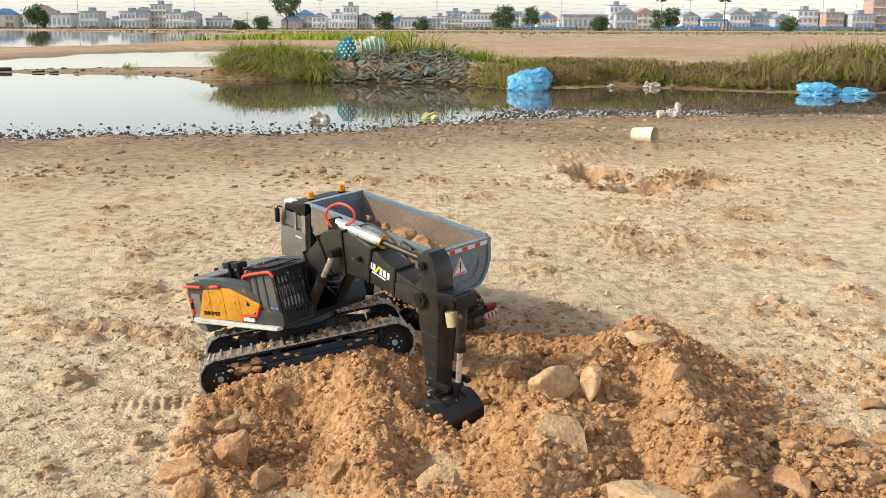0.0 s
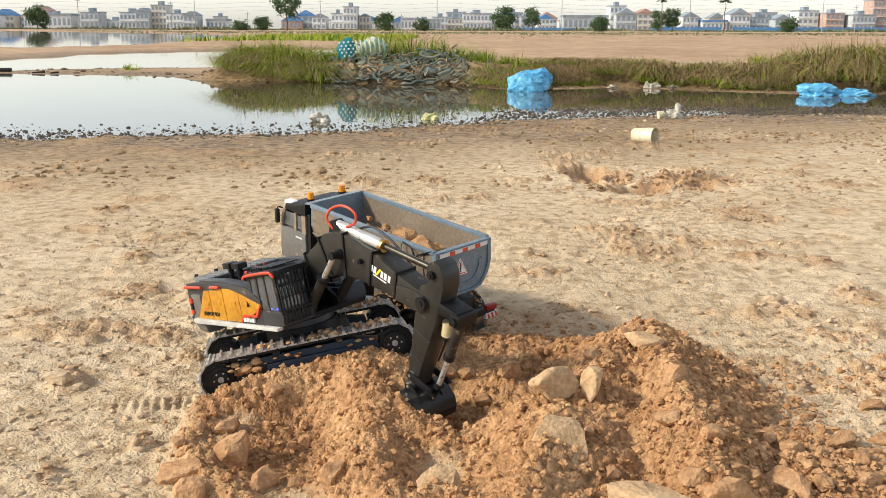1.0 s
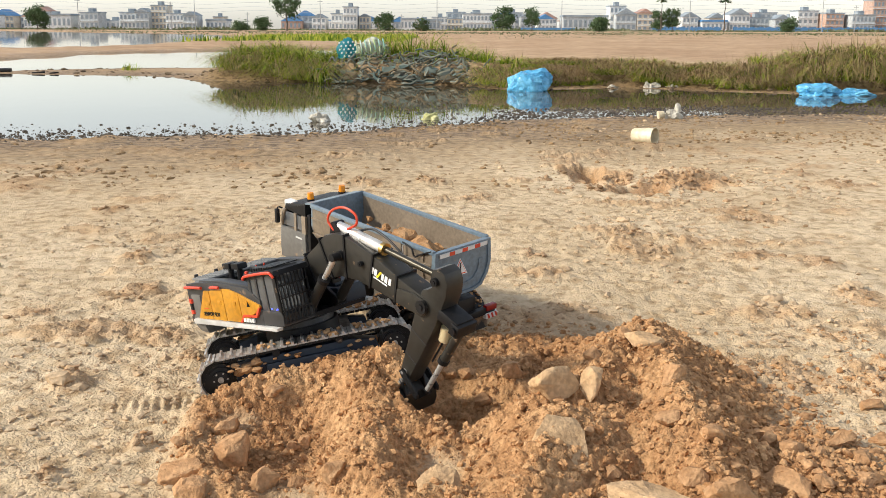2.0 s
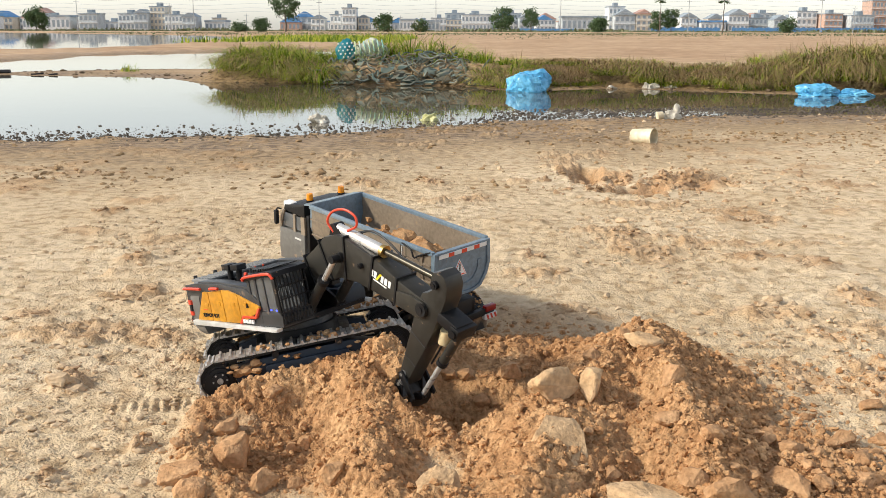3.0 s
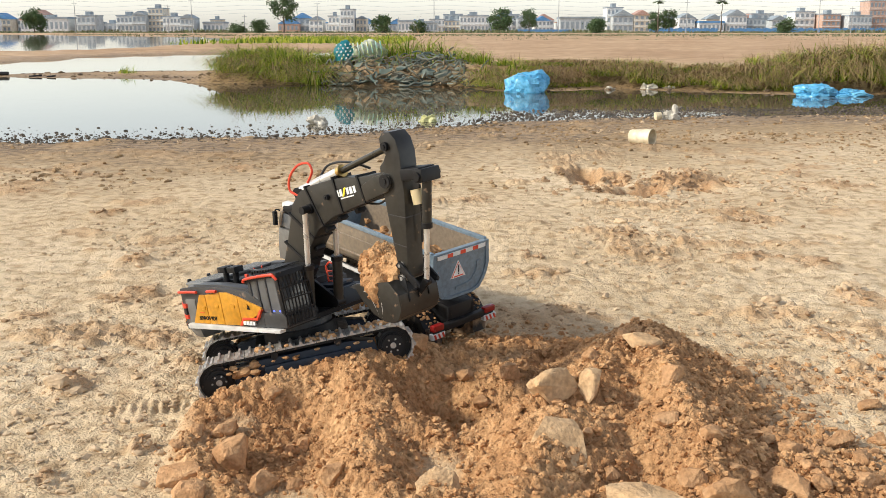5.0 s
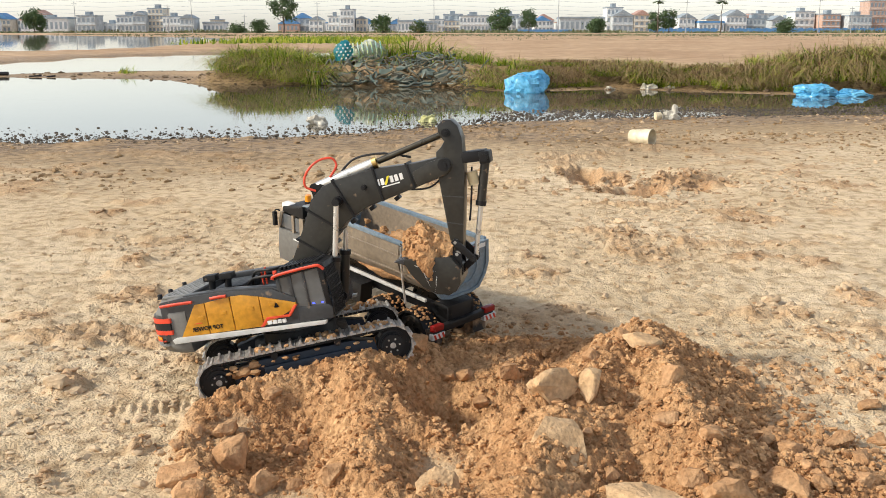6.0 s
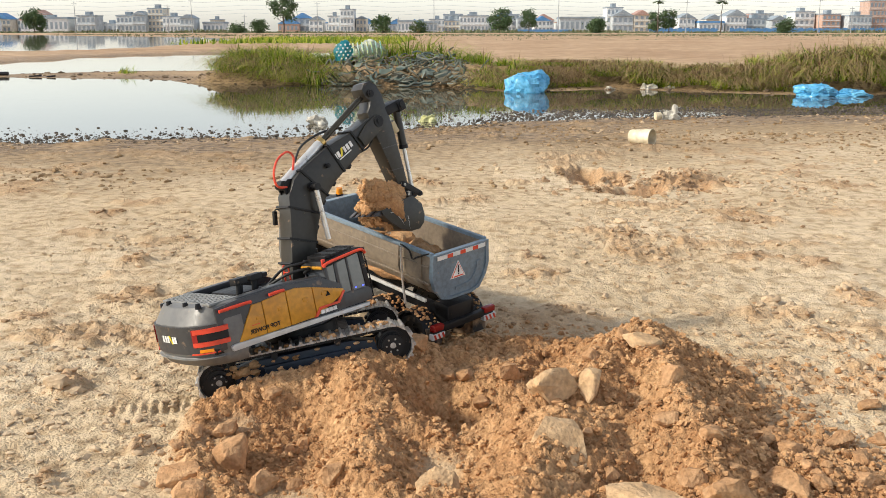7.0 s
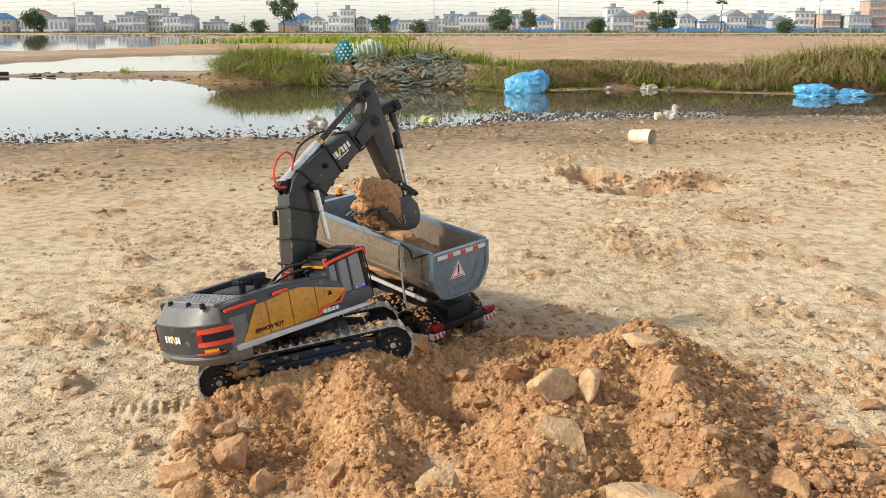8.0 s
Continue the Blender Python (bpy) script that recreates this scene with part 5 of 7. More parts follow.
def slab(x, y, size, seed, mat=None, sink=0.3, label="angular dry clod resting on the heap", turn=0.0, tilt=(0.0, 0.0), name="clod"):
    """A broken piece of crust: flat facets, chipped edges."""
    rng = random.Random(seed)
    bm = BM()
    for k in range(16):
        d = Vector((rng.gauss(0, 1), rng.gauss(0, 1), rng.gauss(0, 1))).normalized() * rng.uniform(0.85, 1.1)
        c = [max(-0.78, min(0.78, q)) * 1.25 for q in d]
        bm.verts.new((c[0] * size[0], c[1] * size[1], c[2] * size[2]))
    bmesh.ops.convex_hull(bm, input=bm.verts)
    loose_verts = [v for v in bm.verts if not v.link_faces]
    bmesh.ops.delete(bm, geom=loose_verts, context="VERTS")
    small = min(size)
    bmesh.ops.bevel(bm, geom=list(bm.edges), offset=small * 0.14, segments=1, affect="EDGES", profile=0.5, clamp_overlap=True)
    bmesh.ops.triangulate(bm, faces=bm.faces)
    bmesh.ops.subdivide_edges(bm, edges=bm.edges, cuts=3, use_grid_fill=True)
    o = Vector((rng.random() * 40, rng.random() * 40, rng.random() * 40))
    for v in bm.verts:
        v.co += small * (0.20 * noise.noise_vector(v.co * (0.9 / small) + o) + 0.10 * noise.noise_vector(v.co * (3.0 / small) + o))
    z = height_at(x, y) + size[2] * (1 - 2 * sink)
    return solid(name, bm, mat or CLOD, label, "clod", pose(x, y, z, tilt[0], tilt[1], turn), group="clods on the heap")


def build_clods():
    # x, y, half sizes, turn
    big = [(-0.292, 1.245, 0.020, 0.016, 0.013, 20), (-0.262, 1.165, 0.028, 0.021, 0.022, 60), (-0.315, 1.105, 0.028, 0.018, 0.014, 10), (-0.295, 1.055, 0.026, 0.020, 0.016, 100),
           (-0.216, 1.085, 0.019, 0.016, 0.017, 40), (-0.188, 1.245, 0.012, 0.008, 0.008, 80), (-0.203, 1.222, 0.010, 0.009, 0.007, 10), (-0.126, 1.065, 0.016, 0.012, 0.012, 0),
           (-0.175, 1.09, 0.012, 0.010, 0.009, 0), (-0.34, 1.19, 0.012, 0.009, 0.007, 30), (-0.325, 1.23, 0.012, 0.010, 0.008, 75), (-0.24, 1.315, 0.014, 0.011, 0.008, 50),
           (-0.043, 1.470, 0.026, 0.016, 0.013, 0), (0.099, 1.426, 0.020, 0.016, 0.015, 30), (0.035, 1.443, 0.015, 0.012, 0.011, 70), (0.005, 1.448, 0.014, 0.010, 0.012, 120), (0.06, 1.40, 0.016, 0.012, 0.010, 10),
           (-0.010, 1.345, 0.022, 0.013, 0.007, 20), (0.02, 1.330, 0.016, 0.011, 0.006, 60),
           (0.397, 1.055, 0.030, 0.018, 0.018, -50), (0.300, 0.965, 0.028, 0.020, 0.014, 0), (0.309, 1.069, 0.016, 0.012, 0.012, 30), (0.276, 1.008, 0.020, 0.014, 0.012, 20), (0.43, 1.145, 0.018, 0.013, 0.009, 0),
           (0.509, 1.203, 0.022, 0.014, 0.010, 15), (0.518, 1.153, 0.018, 0.013, 0.010, 70), (0.401, 1.167, 0.017, 0.013, 0.010, 40), (0.496, 1.082, 0.022, 0.015, 0.012, 0), (0.432, 1.056, 0.016, 0.012, 0.010, 90),
           (0.287, 1.207, 0.022, 0.015, 0.016, 35), (0.269, 1.125, 0.016, 0.012, 0.011, 0), (0.205, 1.30, 0.015, 0.012, 0.012, 20), (0.255, 1.36, 0.015, 0.011, 0.009, 80), (0.62, 1.36, 0.016, 0.012, 0.010, 10), (0.58, 1.24, 0.016, 0.012, 0.009, 0), (0.56, 1.09, 0.02, 0.014, 0.01, 50)]
    for i, (x, y, a, b, c, turn) in enumerate(big):
        slab(x, y, (a, b, c), 100 + i, sink=0.3, turn=turn, tilt=((i * 37) % 30 - 15, (i * 53) % 24 - 12))
    rng = random.Random(77)
    for i in range(90):
        x, y = (rng.uniform(-0.34, 0.62), rng.uniform(0.98, 1.50)) if i < 40 else (rng.gauss(0.44, 0.08), rng.gauss(1.16, 0.12))
        if (-0.04 < x < 0.10 and 1.28 < y < 1.5) or height_at(x, y) < 0.004:
            continue
        r = rng.uniform(0.005, 0.011)
        slab(x, y, (r, r * 0.8, r * 0.6), 200 + i, sink=0.25, turn=rng.random() * 360, label="small dry clod lying on loose soil")
    # pale crusted slabs
    slab(0.141, 1.200, (0.034, 0.022, 0.026), 301, SLAB, 0.22, "pale dry crust slab propped on the heap", 8, (12, 4), "crust_slab")
    slab(0.187, 1.205, (0.015, 0.018, 0.026), 302, SLAB, 0.25, "pale dry crust slab standing on the heap", 20, (0, 14), "crust_slab")
    slab(0.278, 1.325, (0.030, 0.018, 0.008), 303, SLAB, 0.05, "flat pale crust slab near the top of the heap", 0, (8, 8), "crust_slab")
    slab(0.122, 1.055, (0.042, 0.038, 0.012), 304, SLAB, 1.0, "broad pale crust slab lying on the heap's flank", 10, (38, 4), "crust_slab")
    slab(-0.004, 1.012, (0.030, 0.028, 0.014), 306, SLAB, 0.7, "smooth pale crust slab leaning on the heap's foot", 10, (40, 0), "crust_slab")
    slab(0.215, 0.965, (0.044, 0.024, 0.012), 305, SLAB, 0.15, "flat grey-tan slab at the foot of the heap", 0, (8, 0), "crust_slab")
    # scattered on the flat
    flat = [(-0.59, 1.44, 0.016), (-0.56, 1.43, 0.012), (0.86, 2.02, 0.022), (0.83, 2.0, 0.014), (-0.44, 2.06, 0.012), (-0.47, 2.13, 0.012), (0.66, 1.93, 0.016), (0.63, 1.90, 0.011),
            (0.69, 1.90, 0.012), (-0.80, 2.4, 0.012), (0.50, 2.75, 0.018), (0.41, 1.55, 0.012), (-0.52, 3.0, 0.012), (0.28, 2.2, 0.010)]
    for i, (x, y, r) in enumerate(flat):
        clod(x, y, r * 0.85, (1.4, 0.9, 0.7), 400 + i, FLATCRUMB, 0.25, label="dark dry clod lying on the flat", turn=i * 31.0)


build_clods()


# ---- motion of the machine ----
def pchip(ts, vs, t):
    """Smooth interpolation without overshoot."""
    n = len(ts)
    h = [ts[i + 1] - ts[i] for i in range(n - 1)]
    d = [(vs[i + 1] - vs[i]) / h[i] for i in range(n - 1)]
    m = [d[0] * 0.5] + [0.0 if d[i - 1] * d[i] <= 0 else 3 * (h[i - 1] + h[i]) / ((2 * h[i] + h[i - 1]) / d[i - 1] + (h[i] + 2 * h[i - 1]) / d[i]) for i in range(1, n - 1)] + [0.0]
    i = max(0, min(n - 2, sum(1 for q in ts[1:-1] if q <= t)))
    s = (t - ts[i]) / h[i]
    return ((1 + 2 * s) * (1 - s) ** 2 * vs[i] + s * (1 - s) ** 2 * h[i] * m[i] + s * s * (3 - 2 * s) * vs[i + 1] + s * s * (s - 1) * h[i] * m[i + 1])


T_SWING = ([0, 4.2, 4.7, 5.2, 5.8, 6.0, 6.2, 6.4, 6.6, 6.8, 7.0, 7.4, 8.0], [-56.5, -56.4, -55.6, -50.0, -30.5, -20.2, -8.2, 4.2, 13.3, 23.5, 31.5, 33.6, 33.9])
T_ARM = [0, 0.5, 1.0, 1.5, 3.0, 3.5, 4.0, 4.2, 4.5, 4.7, 5.8, 6.0, 6.2, 6.4, 6.6, 7.0, 8.0]
V_BOOM = [-1.0, -1.3, -1.8, -2.3, -3.2, 2.1, 16.2, 23.5, 30.6, 30.8, 30.2, 30.3, 36.8, 42.7, 48.1, 49.0, 49.2]
V_STICK = [-97.1, -106.9, -115.8, -122.8, -124.5, -120.0, -104.8, -97.6, -92.4, -90.9, -92.1, -91.9, -85.9, -80.0, -75.9, -74.8, -74.6]
V_BUCKET = [-36.6, -47.0, -55.5, -77.6, -106.1, -98.4, -92.2, -84.0, -79.5, -82.7, -95.5, -95.0, -88.8, -82.1, -77.0, -80.0, -82.0]


def turn_y(deg):
    return Matrix.Rotation(radians(-deg), 4, "Y")


def meet(a, ra, b, rb):
    """Where two links of given lengths meet in the x, z plane, on the outer side."""
    d = b - a
    L = d.length
    u = d / L
    k = (ra * ra - rb * rb + L * L) / (2 * L)
    hgt = math.sqrt(max(0.0, ra * ra - k * k))
    return a + u * k + Vector((-u.z, 0, u.x)) * hgt


def aim(p, q, y=0.0):
    return Matrix.Translation((p.x, y, p.z)) @ turn_y(math.degrees(math.atan2(q.z - p.z, q.x - p.x)))


def poses(t):
    swing = Matrix.Rotation(radians(pchip(*T_SWING, t)), 4, "Z")
    a, s, k = (pchip(T_ARM, v, t) for v in (V_BOOM, V_STICK, V_BUCKET))
    mb = Matrix.Translation(FOOT) @ turn_y(a)
    tip = mb @ Vector((L_BOOM, 0, 0))
    ms = Matrix.Translation(tip) @ turn_y(s)
    hinge = ms @ Vector((L_STICK, 0, 0))
    mk = Matrix.Translation(hinge) @ turn_y(k)
    rock, pin = ms @ Vector((L_STICK - L_ROCK, 0, 0)), mk @ Vector((L_PIN, 0, 0))
    joint = meet(rock, L_RJ, pin, L_JB)
    out = {"upper": Matrix.Identity(4), "boom": mb, "stick": ms, "bucket": mk, "rocker": aim(rock, joint), "push": aim(joint, pin)}
    c0, c1 = mb @ Vector((0.126, 0, 0.101)), ms @ Vector((-0.046, 0, 0.008))
    out["sc"], out["sr"] = aim(c0, c1), aim(c1, c1 + (c1 - c0))
    c0 = ms @ Vector((-0.003, 0, 0.060))
    out["bc"], out["br"] = aim(c0, joint), aim(joint, joint + (joint - c0))
    c0, c1 = Vector((0.072, 0, 0.100)), mb @ Vector((PIN5[0], 0, PIN5[1]))
    for i, y in enumerate((-0.0285, 0.0285)):
        out["lc%d" % i], out["lr%d" % i] = aim(c0, c1, y), aim(c1, c1 + (c1 - c0), y)
    return {n: swing @ m for n, m in out.items()}


def motions():
    times = [round(0.1 * i, 1) for i in range(81)]
    P = [poses(t) for t in times]
    movers = [(upper, "upper"), (boom, "boom"), (stick, "stick"), (bucket, "bucket"), (rockers[0], "rocker"), (rockers[1], "rocker"), (push_link, "push"),
              (stick_cyl[0], "sc"), (stick_cyl[1], "sr"), (bucket_cyl[0], "bc"), (bucket_cyl[1], "br"),
              (boom_cyls[0][0], "lc0"), (boom_cyls[0][1], "lr0"), (boom_cyls[1][0], "lc1"), (boom_cyls[1][1], "lr1")]
    for ob, key in movers:
        walk(ob, [(t, p[key]) for t, p in zip(times, P)])
    # the soil is pushed up ahead of the bucket, then rides in it
    held = EXC @ P[30]["bucket"]
    rows = []
    for t, p in zip(times, P):
        if t < 3.0:
            f = 1 - (t / 3.0) ** 0.8
            rows.append((t, Matrix.Translation((0.012 * f, -0.018 * f, -0.050 * f)) @ held))
        else:
            rows.append((t, EXC @ p["bucket"]))
    walk(scoop, rows)



# ---- crumbs on the flat ----
def joined_lumps(name, spots, mat, label, category="soil"):
    """Many small uneven lumps in one mesh: x, y, z, radius, flatness."""
    rng = random.Random(len(spots))
    base = BM()
    bmesh.ops.create_icosphere(base, subdivisions=1, radius=1.0)
    bv = np.array([v.co[:] for v in base.verts])
    bf = np.array([[v.index for v in f.verts] for f in base.faces])
    base.free()
    V, F = [], []
    for i, (x, y, z, r, f) in enumerate(spots):
        k = np.array([rng.uniform(0.6, 1.3) for _ in range(len(bv))])[:, None]
        a = rng.random() * 6.28
        c, s = math.cos(a), math.sin(a)
        p = bv * k * (r * 1.25, r * 0.85, r * f)
        V.append(np.stack([p[:, 0] * c - p[:, 1] * s + x, p[:, 0] * s + p[:, 1] * c + y, p[:, 2] + z], -1))
        F.append(bf + i * len(bv))
    me = bpy.data.meshes.new(name)
    me.from_pydata(np.concatenate(V).tolist(), [], np.concatenate(F).tolist())
    me.materials.append(mat)
    return tagged(new(name, me), label, category, kind="stuff")


def flat_crumbs():
    rng = np.random.default_rng(4)
    n = 24000
    y = 1.0 + 5.6 * rng.random(n) ** 1.5
    x = (rng.random(n) * 2 - 1) * (0.35 + 0.52 * y)
    z, loose, edge, *_ = ground_height(x[None], y[None])
    dens = np.clip(fbm(x * 1.9, y * 1.9, 4, 91) * 2.6 + 0.30, 0.10, 1)
    keep = (rng.random(n) < dens) & (edge[0] < 0.05) & (loose[0] < 0.5) & ((edge[0] < -2.2) | (rng.random(n) < 0.12))
    r = 0.0010 + 0.0065 * rng.random(n) ** 6 + 0.0011 * y
    spots = [(x[i], y[i], z[0, i] + r[i] * 0.2, r[i], 0.55) for i in np.nonzero(keep)[0]]
    joined_lumps("flat_crumbs", spots, FLATCRUMB, "small dry crumbs strewn over the flat")


flat_crumbs()


def mud_crumbs():
    rng = np.random.default_rng(14)
    n = 9000
    x, y = rng.uniform(-2.6, 3.4, n), rng.uniform(3.3, 6.4, n)
    z, loose, edge, *_ = ground_height(x[None], y[None])
    dens = np.clip(fbm(x * 1.4, y * 2.2, 4, 97) * 2.2 + 0.35, 0.05, 1)
    keep = (edge[0] < -0.02) & (edge[0] > -2.2) & (rng.random(n) < dens)
    r = 0.004 + 0.012 * rng.random(n) ** 4
    spots = [(x[i], y[i], z[0, i] + r[i] * 0.15, r[i], 0.6) for i in np.nonzero(keep)[0]]
    joined_lumps("mud_crumbs", spots, material("brown_mud_crumb", (0.24, 0.155, 0.08), (0.36, 0.245, 0.135), 0.9, grain=60, coarse=2, spec=0.15), "brown crumbs of drying mud above the waterline", "mud")


mud_crumbs()


def pit_rubble():
    rng = np.random.default_rng(24)
    n = 1500
    x, y = rng.normal(0.70, 0.20, n), rng.normal(3.48, 0.20, n)
    z = ground_height(x[None], y[None])[0][0]
    inside = old_pit(x[None], y[None])[1][0]
    keep = (inside > 0.2) | (rng.random(n) < 0.22)
    r = 0.003 + 0.012 * rng.random(n) ** 4
    spots = [(x[i], y[i], z[i] + r[i] * 0.1, r[i], 0.7) for i in np.nonzero(keep)[0]]
    crust = material("reddish_crust", (0.30, 0.19, 0.105), (0.46, 0.315, 0.19), 0.95, grain=90, coarse=5, spec=0.15)
    joined_lumps("pit_rubble", spots, crust, "reddish crumbs and clods in an old hollow of the flat")
    # broken crust lying in the scuffed patches
    spots = []
    for cx, cy, a, b in SCUFFS:
        m = 26
        px, py = cx + a * 0.8 * rng.normal(0, 0.6, m), cy + b * 0.8 * rng.normal(0, 0.6, m)
        pz = ground_height(px[None], py[None])[0][0]
        for i in range(m):
            r = 0.002 + (0.002 + 0.0022 * cy) * rng.random() ** 3
            spots.append((px[i], py[i], pz[i] + r * 0.2, r, 0.6))
    joined_lumps("crust_crumbs", spots, crust, "broken reddish crust crumbs in scuffed patches")


pit_rubble()


def shore_pebbles():
    rng = np.random.default_rng(9)
    n = 22000
    x = rng.uniform(-3.0, 4.2, n)
    t = rng.normal(0, 1, n)
    y0 = np.interp(x, [p[0] for p in POND[1:10]], [p[1] for p in POND[1:10]])
    y = y0 + 0.28 * t + 0.16 + np.where(x > 0.3, 0.2, 0)
    z, loose, edge, *_ = ground_height(x[None], y[None])
    keep = (edge[0] > -0.25) & (edge[0] < 0.75) & (rng.random(n) < np.exp(-np.maximum(edge[0], 0) * np.where(x > 0.3, 1.6, 4.5)) * np.where(x > 0.3, 1.0, 0.5))
    spots = []
    for i in np.nonzero(keep)[0]:
        r = 0.003 + 0.009 * rng.random() ** 5
        spots.append((x[i], y[i], max(z[0, i], WATER_Z) + r * 0.15, r, 0.6))
    joined_lumps("shore_pebbles", spots, material("wet_mud_lumps", (0.05, 0.04, 0.03), (0.12, 0.09, 0.06), 0.6), "dark wet mud lumps along the waterline", "mud")


shore_pebbles()


def spit_lumps():
    rng = np.random.default_rng(19)
    n = 2600
    x, y = rng.uniform(-8.0, 4.5, n), rng.uniform(8.2, 13.6, n)
    z, loose, edge, *_ = ground_height(x[None], y[None])
    keep = (z[0] > WATER_Z - 0.01) & (edge[0] > -0.75) & (edge[0] < 0.1)
    r = 0.008 + 0.030 * rng.random(n) ** 4
    spots = [(x[i], y[i], z[0, i] + r[i] * 0.2, r[i], 0.5) for i in np.nonzero(keep)[0]]
    joined_lumps("spit_lumps", spots, material("dark_spit_mud", (0.09, 0.06, 0.035), (0.20, 0.14, 0.08), 0.8), "dark mud lumps on the pond's spits and banks", "mud")


spit_lumps()

# ---- grassed bank ----
def blades(name, roots, mat, label, category="grass"):
    """Arching blades in one mesh: x, y, z, length, heading, droop, width."""
    V, F = [], []
    for x, y, z, L, a, droop, w in roots:
        k = len(V)
        dx, dy = math.cos(a), math.sin(a)
        for s in (0.0, 0.4, 0.75, 1.0):
            out = L * droop * s * s
            up = L * (s - 0.62 * droop * s * s * s)
            ww = w * (1 - 0.85 * s)
            V.append((x + dx * out - dy * ww, y + dy * out + dx * ww, z + up))
            V.append((x + dx * out + dy * ww, y + dy * out - dx * ww, z + up))
        F += [(k, k + 1, k + 3, k + 2), (k + 2, k + 3, k + 5, k + 4), (k + 4, k + 5, k + 7, k + 6)]
    me = bpy.data.meshes.new(name)
    me.from_pydata(V, [], F)
    me.materials.append(mat)
    return tagged(new(name, me), label, category, kind="stuff")


def island_material(name, cols, rough=0.7, through_light=0.0):
    m = bpy.data.materials.new(name)
    m.use_nodes = True
    nt = m.node_tree
    b = nt.nodes["Principled BSDF"]
    g = nt.nodes.new("ShaderNodeNewGeometry")
    r = nt.nodes.new("ShaderNodeValToRGB")
    for i, c in enumerate(cols):
        e = r.color_ramp.elements[i] if i < 2 else r.color_ramp.elements.new(i / (len(cols) - 1))
        e.position = i / (len(cols) - 1)
        e.color = rgba(c)
    nt.links.new(g.outputs["Random Per Island"], r.inputs[0])
    nt.links.new(r.outputs[0], b.inputs["Base Color"])
    b.inputs["Roughness"].default_value = rough
    b.inputs["Specular IOR Level"].default_value = 0.2
    if through_light:
        tl = nt.nodes.new("ShaderNodeBsdfTranslucent")
        ms = nt.nodes.new("ShaderNodeMixShader")
        ms.inputs[0].default_value = through_light
        nt.links.new(r.outputs[0], tl.inputs["Color"])
        nt.links.new(b.outputs[0], ms.inputs[1])
        nt.links.new(tl.outputs[0], ms.inputs[2])
        nt.links.new(ms.outputs[0], nt.nodes["Material Output"].inputs["Surface"])
    return m


GREEN = island_material("fresh_grass", [(0.05, 0.11, 0.012), (0.18, 0.28, 0.02), (0.36, 0.44, 0.045), (0.52, 0.50, 0.09)], 0.6, 0.4)
STRAW = island_material("dry_grass", [(0.20, 0.13, 0.07), (0.36, 0.25, 0.12), (0.56, 0.43, 0.21), (0.13, 0.09, 0.05)], 0.7, 0.25)
# leaf greens of the far trees, lightened to stand for haze
LEAF = island_material("hazed_leaves", [(0.05, 0.095, 0.04), (0.08, 0.13, 0.055), (0.12, 0.17, 0.08)])
# greens paled to put distance haze into the scrub's colour
SCRUB = island_material("hazed_scrub", [(0.08, 0.11, 0.05), (0.14, 0.17, 0.08), (0.21, 0.21, 0.12), (0.12, 0.15, 0.09)])


def bank_front(x):
    """Far shoreline of the pond, the foot of the bank."""
    return float(np.interp(x, [-2.3, -1.21, 0.24, 0.57, 1.59, 2.89, 3.67, 9, 30], [10.2, 9.61, 9.3, 8.77, 8.93, 8.33, 8.33, 8.3, 8.6]))


